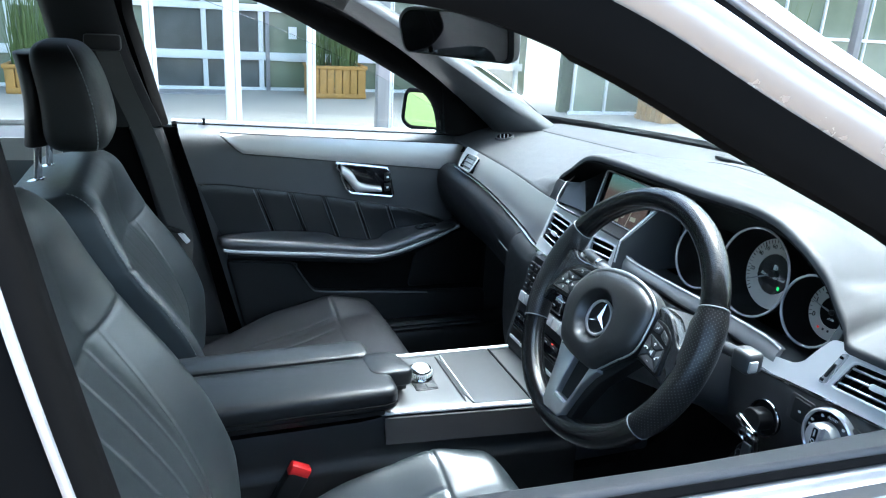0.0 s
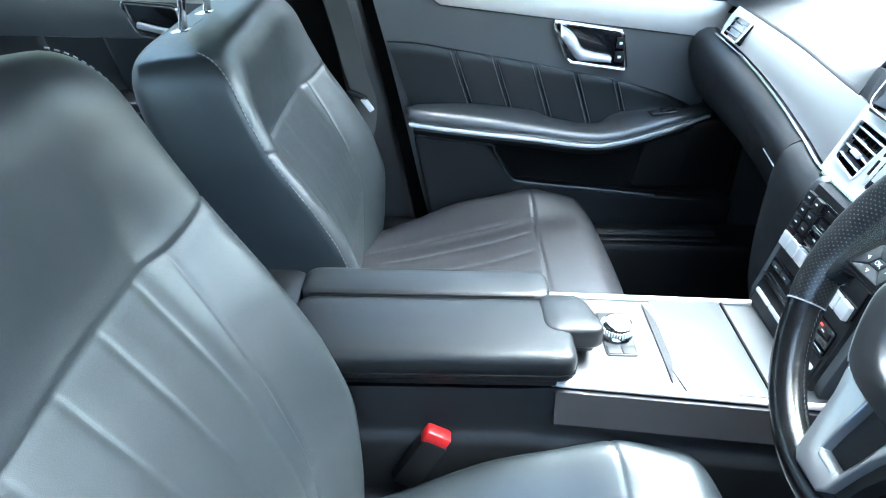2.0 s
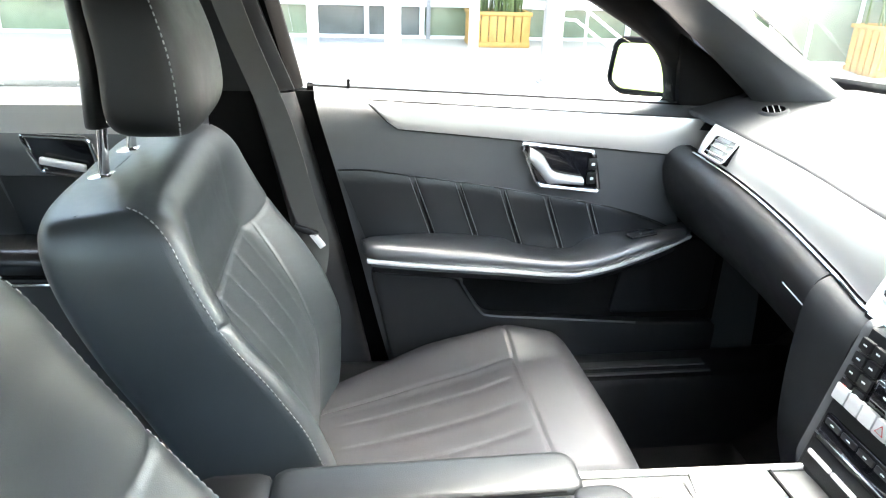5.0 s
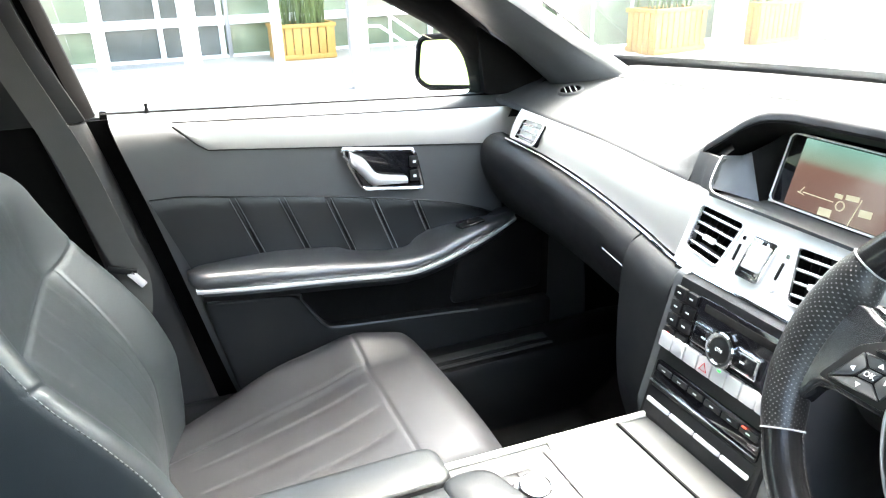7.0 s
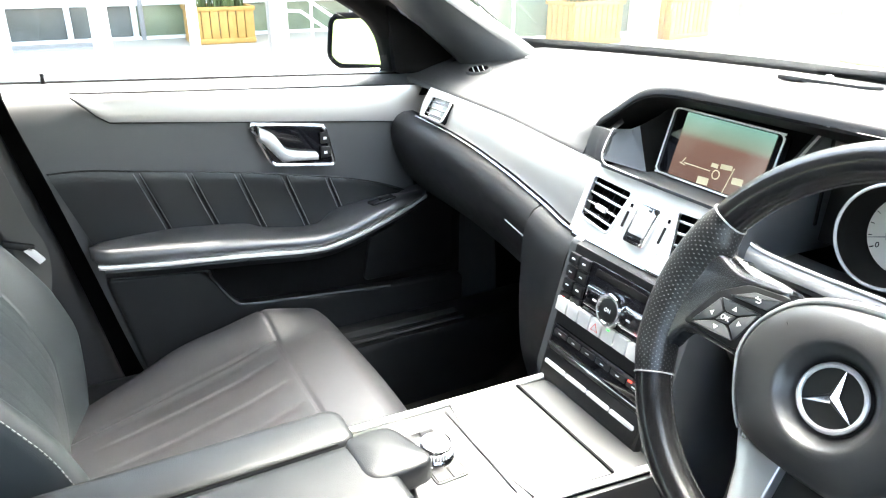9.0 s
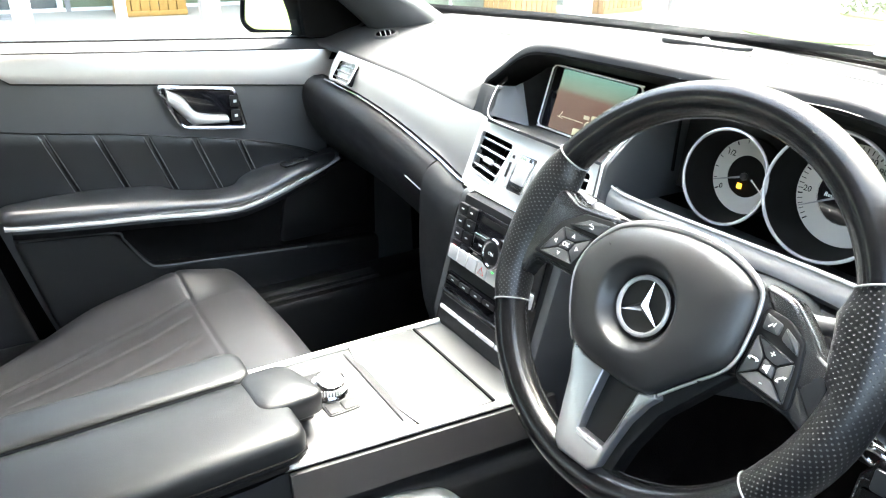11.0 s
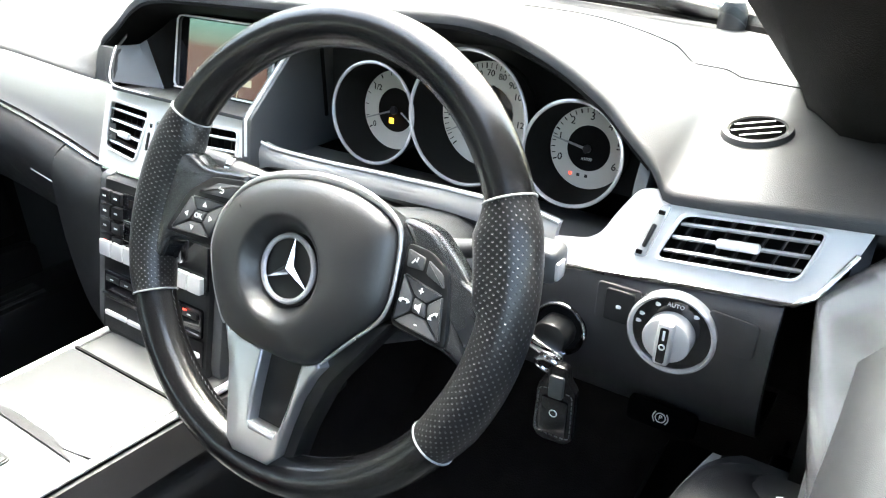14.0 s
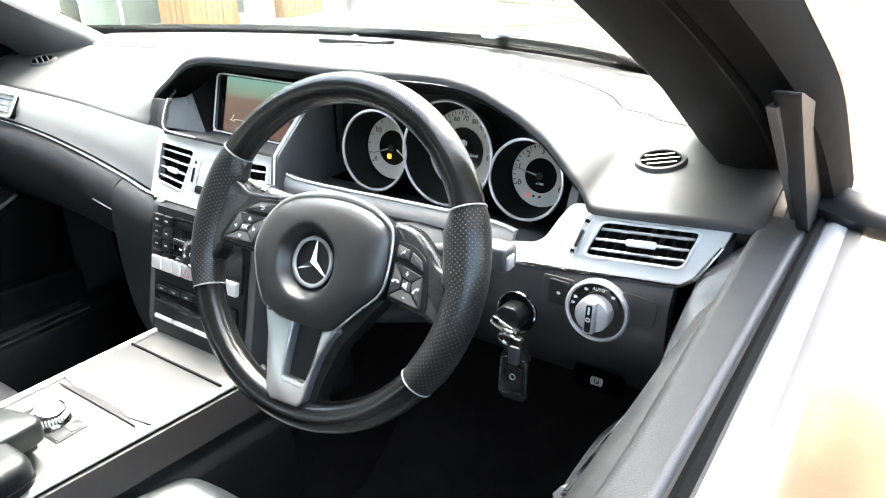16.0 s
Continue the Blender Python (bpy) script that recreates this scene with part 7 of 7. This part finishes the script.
# ---- light switch, ignition key and knee panel details ----
LN = frame_of((0.479, -0.596, 0.850), (0, -1, 0), (0.06, 0, 1))
ls = thing("light_switch", pose(0.482, -0.596, 0.850), "round chrome ringed rotary headlight switch", "switch")
part("chrome_ring", ring(0.0345, 0.0305, 0.010, LN @ pose(0, 0, -0.004), 56, 0.0018), BRIGHT, ls)
part("dial_plate", disc(0.031, 0.006, LN @ pose(0, 0, -0.004), 48), GLOSS, ls, "gloss black switch plate")
kn = part("knob", disc(0.0185, 0.016, LN @ pose(0, 0, 0.001), 48, 0.002), KNOB_METAL, ls, "satin silver rotary knob")
part("knob_bar", box((0, 0, 0), (0.0125, 0.036, 0.012), 0.003, 2, LN @ pose(0, 0, 0.018)), KNOB_METAL, kn)
part("knob_inlay", plate(rect(0.0065, 0.030, 0.002), 0.001, LN @ pose(0, 0, 0.0238)), GLOSS, kn)
part("knob_mark", plate(rect(0.0018, 0.008), 0.0005, LN @ pose(0, 0.009, 0.0248)), WHITE_MARK, kn)
part("knob_sun", ring(0.0026, 0.0015, 0.0005, LN @ pose(0, -0.001, 0.0248), 16), WHITE_MARK, kn)
lettering("AUTO", 0.0048, ORIGIN[ls.name] @ LN @ pose(0.0, 0.0240, 0.0024), WHITE_MARK, ls)
for x, y in ((-0.013, 0.0215), (0.0165, 0.0195), (-0.024, 0.010), (-0.026, 0.003)):
    part("symbol", plate(rounded([(-0.0022, -0.0015), (0.0004, -0.0015), (0.0022, 0), (0.0004, 0.0015), (-0.0022, 0.0015)], 0.0006), 0.0004, LN @ pose(x, y, 0.0023)), WHITE_MARK, ls)
fs = thing("fog_switch", pose(0.482, -0.551, 0.855), "square black fog lamp button", "switch")
FN = frame_of((0.481, -0.550, 0.858), (0, -1, 0), (0.06, 0, 1))
part("surround", plate(rect(0.036, 0.034, 0.004), 0.002, FN @ pose(0, 0, -0.0015), 0.001), KNEE, fs)
part("button", plate(rect(0.024, 0.028, 0.003), 0.003, FN @ pose(0.002, 0, 0.0), 0.001), TRIM, fs)
part("symbol", plate(rect(0.004, 0.003, 0.001), 0.0004, FN @ pose(0.002, 0, 0.0031)), WHITE_MARK, fs)
bp = thing("blank_cover", pose(0.482, -0.642, 0.858), "blank black cover beside the light switch", "cover")
part("cover", plate(rounded([(-0.02, -0.016), (0.016, -0.016), (0.016, 0.013), (-0.02, 0.016)], 0.004), 0.0014, frame_of((0.4815, -0.640, 0.862), (0, -1, 0), (0.06, 0, 1)), 0.0008), KNEE, bp)
pk = thing("parking_brake_mark", pose(0.498, -0.594, 0.746), "white printed parking brake symbol on the release handle", "marking")
PN = frame_of((0.505, -0.594, 0.746), (0, -1, 0), (0.2, 0, 1))
part("handle", plate(rect(0.060, 0.024, 0.006), 0.006, PN @ pose(0, 0, -0.004), 0.002), VOID, pk)
part("mark_ring", ring(0.0048, 0.0039, 0.0004, PN @ pose(0, 0, 0.0022), 24), WHITE_MARK, pk)
lettering("P", 0.0064, ORIGIN[pk.name] @ PN @ pose(0, 0, 0.0024), WHITE_MARK, pk)
for s in (1, -1):
    part("mark_arc", tube([PN @ Vector((s * 0.0066 * math.cos(t), 0.0066 * math.sin(t), 0.0024)) for t in [-0.8 + k * 0.2 for k in range(9)]], 0.0006, 4), WHITE_MARK, pk)

ig = thing("ignition_lock", pose(0.482, -0.503, 0.82), "ignition lock with dark chrome ring", "ignition")
IN = frame_of((0.480, -0.503, 0.820), (0, -1, 0), (0.10, 0, 1))
part("chrome_ring", ring(0.0235, 0.0205, 0.007, IN @ pose(0, 0, -0.003), 48, 0.0016), GLOSS, ig)
part("rim_edge", tube([IN @ Vector((0.0235 * math.cos(t), 0.0235 * math.sin(t), 0.003)) for t in [k * math.pi / 24 for k in range(48)]], 0.0013, 6, closed=True), CHROME, ig)
part("barrel", disc(0.0205, 0.005, IN @ pose(0, 0, -0.004), 40), SHADOW_BLACK, ig)
key = thing("car_key", pose(0.465, -0.503, 0.818), "chrome edged car key with black leather fob", "key")
part("key_body", plate(rounded([(-0.014, -0.011), (0.014, -0.011), (0.016, 0.004), (0.008, 0.013), (-0.008, 0.013), (-0.016, 0.004)], 0.005), 0.024, IN @ pose(0, 0, 0.0), 0.004), HARD, key)
part("key_trim", box((0, 0, 0), (0.036, 0.012, 0.014), 0.004, 2, IN @ pose(-0.002, -0.010, 0.022, 0, 0, -18)), CHROME, key, "chrome key end")
part("key_loop", tube([IN @ Vector((0.006 + 0.011 * math.cos(t), -0.021 + 0.008 * math.sin(t), 0.030 + 0.004 * math.sin(t))) for t in [k * math.pi / 12 for k in range(24)]], 0.0022, 8, closed=True), CHROME, key, "chrome key ring")
fob = part("leather_fob", plate(rounded([(-0.008, 0.0), (0.008, 0.0), (0.009, -0.012), (0.017, -0.022), (0.0185, -0.070), (0.012, -0.078), (-0.012, -0.078), (-0.0185, -0.070), (-0.017, -0.022), (-0.009, -0.012)], 0.006), 0.009, frame_of((0.452, -0.520, 0.808), (0.05, -1, 0), (0.04, 0, 1)), 0.002), LEATHER_SMOOTH, key, "black leather fob with stitched edge")
FM = frame_of((0.4425, -0.5205, 0.808), (0.05, -1, 0), (0.04, 0, 1))
part("fob_loop", plate(rounded([(-0.006, -0.008), (0.007, -0.008), (0.007, -0.030), (-0.006, -0.030)], 0.003), 0.003, FM, 0.001), LEATHER, fob)
part("fob_window", plate(rounded([(-0.012, -0.032), (0.012, -0.032), (0.012, -0.068), (-0.012, -0.068)], 0.003), 0.0012, FM, 0.0005), GLOSS, fob)
part("fob_badge", ring(0.0036, 0.0029, 0.0006, FM @ pose(0, -0.046, 0.0012), 24), SATIN, fob)
part("fob_stitching", stitches([[FM @ Vector((a * 0.86, -0.039 + (b + 0.039) * 0.92, 0.0004)) for a, b in rounded([(-0.017, -0.022), (-0.0185, -0.072), (0.0185, -0.072), (0.017, -0.022)], 0.006)]], (0.003, 0.0005, 0.0004), 0.0048), THREAD_DIM, fob)
# ---- outside: forecourt, glazed entrance, planters, lawn ----
PAVE = material("pale_forecourt_concrete", (0.34, 0.325, 0.295), 0.85, grain=0.4, grain_scale=60, mottle=0.12, mottle_scale=1.2)
WHITE_PAINT = material("white_painted_frames", (0.80, 0.80, 0.80), 0.4, mottle=0.04)
GREEN_GLASS = material("green_reflecting_glazing", (0.17, 0.20, 0.13), 0.10, mottle=0.75, mottle_scale=1.6, coat=0.4)
PALE_GLASS = material("pale_green_glazing", (0.20, 0.235, 0.165), 0.10, mottle=0.5, mottle_scale=0.9, coat=0.4)
DARK_GLASS = material("dark_door_glazing", (0.10, 0.105, 0.10), 0.08, mottle=0.7, mottle_scale=2.4)
PLANK = material("orange_stained_timber", (0.42, 0.23, 0.055), 0.6, mottle=0.3, mottle_scale=12)
GRASS = material("mown_grass", (0.13, 0.19, 0.05), 0.9, grain=1.0, grain_scale=80, mottle=0.3, mottle_scale=3)
LEAFY = material("green_leaves", (0.10, 0.14, 0.04), 0.6, mottle=0.5, mottle_scale=6)
EARTH = material("brown_earth", (0.20, 0.15, 0.09), 0.95, mottle=0.3)
GREYMETAL = material("grey_metal_post", (0.30, 0.29, 0.30), 0.4, metal=0.2)
rows = [[(x, y, -0.02) for x in (-3000, -60, 0, 60, 3000)] for y in (-3000, -60, 0, 60, 3000)]
solo("ground", sheet(rows, (0, 0, -0.2)), PAVE, "pale concrete forecourt", "ground", "structure")
FY = 10.2
fac = thing("glazed_facade", pose(0, FY, 0), "white framed glazed entrance front of a building", "building", kind="structure")
part("wall", box((-3.0, FY + 0.30, 2.6), (17.0, 0.10, 5.3)), GREEN_GLASS, fac, "dim green interior behind the glazing")
XS = [-11, -9.2, -7.6, -6.2, -4.8, -3.4, -2.3, -1.4, -0.55, 0.17, 0.55, 0.97, 1.70, 2.9, 4.1, 5.2]
for a, b in zip(XS, XS[1:]):
    for z0, z1 in ((-0.02, 0.42), (0.54, 1.10), (1.22, 2.4), (2.5, 5.0)):
        pn = part("pane", box(((a + b) / 2, FY + 0.03, (z0 + z1) / 2), (b - a, 0.012, z1 - z0)), DARK_GLASS if -0.6 < a < 0.96 and z0 < 1.2 else PALE_GLASS if z0 > 0.5 else GREEN_GLASS, fac)
for x in XS:
    part("mullion", box((x, FY, 2.5), (0.07, 0.08, 5.05), 0.008), WHITE_PAINT, fac)
for z, h in ((-0.01, 0.06), (0.48, 0.12), (1.16, 0.10), (2.45, 0.10), (5.0, 0.2)):
    part("transom", box((-2.9, FY - 0.005, z), (16.4, 0.09, h), 0.008), WHITE_PAINT, fac)
part("dark_post", box((1.06, FY - 0.03, 0.55), (0.06, 0.06, 1.15), 0.006), GREYMETAL, fac)
part("notice", box((1.43, FY - 0.06, 0.83), (0.12, 0.006, 0.17)), WHITE_PAINT, fac, "small white notice")
part("notice", box((-2.1, FY - 0.06, 1.15), (0.28, 0.006, 0.22)), WHITE_PAINT, fac)
solo("door_mat", plate(rect(1.0, 0.42, 0.02), 0.012, pose(-0.1, 9.75, -0.02), 0.004), GREYMETAL, "dark grey mat before the glazed doors", "mat")

# canopy columns nearer to the car
def column(x, y, w, mat, label):
    c = thing("canopy_column", pose(x, y, -0.02), label, "column", "canopy columns")
    part("shaft", box((0, 0, 2.2), (w, w, 4.4), 0.008), mat, c, local=True)
    part("shaft_joint", box((w * 0.12, -w / 2 - 0.001, 2.2), (0.006, 0.004, 4.4)), GREYMETAL, c, local=True)
    part("foot_plate", box((0, 0, 0.01), (w + 0.08, w + 0.08, 0.02), 0.004), mat, c, local=True)
    return c


column(0.31, 6.6, 0.15, WHITE_PAINT, "white painted double column before the entrance")
column(1.105, 6.6, 0.085, WHITE_PAINT, "slim white column before the entrance")
column(-0.45, 6.6, 0.10, WHITE_PAINT, "white column before the entrance")
column(1.88, 6.6, 0.13, GREYMETAL, "grey metal column with white edge")
column(1.985, 6.62, 0.05, WHITE_PAINT, "slim white post beside the grey column")
# added roof, out of view, set back so that it blocks less sky light
solo("canopy_roof", box((1.5, 9.2, 4.45), (16, 2.2, 0.16), 0.02), WHITE_PAINT, "white canopy roof over the entrance", "canopy", "structure")


def planter(x, y, w, d, h, rot, label, reeds=160):
    p = thing("timber_planter", pose(x, y, -0.02, 0, 0, rot), label, "planter", "planters")
    n = max(4, int(w / 0.10))
    for k in range(n):
        for s in (1, -1):
            part("plank", box((-w / 2 + (k + 0.5) * w / n, s * d / 2, h / 2), (w / n - 0.012, 0.025, h), 0.004), PLANK, p, local=True)
    n = max(3, int(d / 0.10))
    for k in range(n):
        for s in (1, -1):
            part("plank", box((s * w / 2, -d / 2 + (k + 0.5) * d / n, h / 2), (0.025, d / n - 0.012, h), 0.004), PLANK, p, local=True)
    for s in (1, -1):
        part("top_rail", box((0, s * d / 2, h), (w + 0.06, 0.06, 0.05), 0.006), PLANK, p, local=True)
        part("top_rail", box((s * w / 2, 0, h), (0.06, d - 0.06, 0.05), 0.006), PLANK, p, local=True)
        part("base_board", box((0, s * (d / 2 + 0.006), 0.04), (w + 0.03, 0.03, 0.06), 0.004), PLANK, p, local=True)
    part("soil", box((0, 0, h - 0.08), (w - 0.05, d - 0.05, 0.04)), EARTH, p, local=True)
    bm = bmesh.new()
    for k in range(reeds):
        a = random.uniform(-w / 2 + 0.05, w / 2 - 0.05), random.uniform(-d / 2 + 0.05, d / 2 - 0.05)
        hh = random.uniform(0.5, 1.3)
        lean = Vector((random.uniform(-0.12, 0.12), random.uniform(-0.12, 0.12), hh))
        b = Vector((a[0], a[1], h - 0.06))
        s = Vector((random.uniform(-1, 1), random.uniform(-1, 1), 0)).normalized() * 0.010
        bm.faces.new([bm.verts.new(q) for q in (b - s, b + s, b + lean * 0.6 + s * 0.8, b + lean + Vector((0, 0, 0.01)), b + lean * 0.6 - s * 0.8)])
    tagged(part("reeds", bm, LEAFY, p, "tall green reed leaves", True), kind="stuff")
    return p


planter(1.95, 9.55, 0.78, 0.55, 0.44, 0, "orange stained timber planter with tall reeds")
planter(-1.98, 9.6, 0.55, 0.5, 0.34, 0, "small orange timber planter beside the glazing")

# white handrails descending beside the steps
hr = thing("handrail", pose(3.1, 9.0, -0.02), "white tubular handrail descending to the forecourt", "handrail")
for dz in (0.0, -0.22):
    part("rail", tube([(2.55, 9.0, 0.62 + dz), (2.9, 9.0, 0.60 + dz), (3.6, 9.0, 0.12 + dz)], 0.022, 10), WHITE_PAINT, hr)
for x, h in ((2.6, 0.62), (3.05, 0.50), (3.55, 0.14)):
    part("rail_post", tube([(x, 9.0, -0.02), (x, 9.0, h)], 0.02, 10), WHITE_PAINT, hr)

# wing of the building ahead of the car
wing = thing("glazed_wing", pose(8.0, 8.2, 0), "pale green glazed wing of the building", "building", kind="structure")
part("wall", box((9.2, 8.45, 2.6), (8.2, 0.10, 5.3)), GREEN_GLASS, wing)
WX = [5.2, 5.75, 6.4, 7.15, 8.0, 8.8, 9.6, 10.6, 11.8, 13.2]
for a, b in zip(WX, WX[1:]):
    for z0, z1 in ((0.0, 1.15), (1.2, 2.4), (2.45, 5.0)):
        part("pane", box(((a + b) / 2, 8.22, (z0 + z1) / 2), (b - a - 0.03, 0.012, z1 - z0)), PALE_GLASS, wing)
for x in WX:
    part("mullion", box((x, 8.2, 2.5), (0.035, 0.05, 5.05), 0.005), WHITE_PAINT, wing)
for z in (0.0, 1.17, 2.42, 5.0):
    part("transom", box((9.2, 8.195, z), (8.1, 0.05, 0.05), 0.005), WHITE_PAINT, wing)
planter(6.55, 7.60, 0.95, 0.5, 0.55, 8, "orange timber planter before the green glazing", 60)
planter(8.35, 7.65, 0.95, 0.5, 0.55, 8, "orange timber planter beyond the white column", 60)
column(7.35, 7.3, 0.30, WHITE_PAINT, "broad white column between the planters")
column(9.25, 7.2, 0.12, GREYMETAL, "grey metal post at the corner of the wing")

# tan paving on the driver's side and grass behind the car
TAN = material("tan_bonded_gravel", (0.135, 0.088, 0.046), 0.9, grain=0.6, grain_scale=90, mottle=0.25, mottle_scale=5)
solo("pavement", plate(rounded([(-6, -5), (9, -5), (9, -0.55), (-6, -0.55)], 0.3), 0.012, pose(0, 0, -0.02)), TAN, "tan bonded gravel strip beside the car", "pavement", "structure")
solo("lawn_behind", plate(rounded([(-18, -0.3), (-4.6, -0.3), (-4.6, 4.6), (-18, 4.6)], 0.6), 0.03, pose(0, 0, -0.02), 0.01), GRASS, "mown green lawn behind the car", "lawn", "structure")

# lawn with a strip of bare earth and shrubs behind
o = rounded([(8.3, 5.4), (8.0, 4.2), (8.9, 3.5), (11.5, 2.6), (15.0, 2.0), (15.0, 6.0), (11.0, 6.2)], 0.5)
solo("lawn", plate(o, 0.03, pose(0, 0, -0.02), 0.01), GRASS, "mown green lawn beside the path", "lawn", "structure")
bed = solo("planting_bed", plate(rounded([(10.6, 3.4), (16, 2.4), (16, 5.8), (11.2, 5.8)], 0.5), 0.05, pose(0, 0, 0.0), 0.02), EARTH, "brown earth planting bed", "planting bed", "structure")
bm = bmesh.new()
for k in range(2600):
    c = Vector((random.uniform(11.0, 15.8), random.uniform(2.9, 5.6), random.uniform(0.04, 0.35)))
    d1 = Vector((random.uniform(-1, 1), random.uniform(-1, 1), random.uniform(-0.3, 1))).normalized() * 0.07
    d2 = d1.cross(Vector((random.uniform(-1, 1), random.uniform(-1, 1), random.uniform(-1, 1)))).normalized() * 0.025
    bm.faces.new([bm.verts.new(q) for q in (c - d1, c + d2, c + d1, c - d2)])
solo("low_shrubs", bm, LEAFY, "low leafy ground cover in the bed", "shrubs", "stuff")
# clipped hedge behind the car, seen past the rear seats
hd = thing("hedge", pose(-7.5, 9.4, -0.02), "clipped green hedge before the building", "hedge")
bm = bmesh.new()
for k in range(9000):
    f = random.choice((0, 1, 2))
    c = Vector((random.uniform(-1.8, 1.8), -0.35 if f == 0 else random.uniform(-0.35, 0.35), random.uniform(0.02, 0.85) if f < 2 else 0.85))
    c += Vector((random.uniform(-0.05, 0.05), random.uniform(-0.05, 0.05), random.uniform(-0.04, 0.04)))
    d1 = Vector((random.uniform(-1, 1), random.uniform(-1, 1), random.uniform(-1, 1))).normalized() * 0.05
    d2 = d1.cross(Vector((random.uniform(-1, 1), random.uniform(-1, 1), random.uniform(-1, 1)))).normalized() * 0.022
    bm.faces.new([bm.verts.new(q) for q in (c - d1, c + d2, c + d1, c - d2)])
tagged(part("leaves", bm, LEAFY, hd, "small dense green leaves", True), kind="stuff")
part("stems", box((0, 0, 0.40), (3.5, 0.6, 0.8), 0.05), EARTH, hd, local=True)
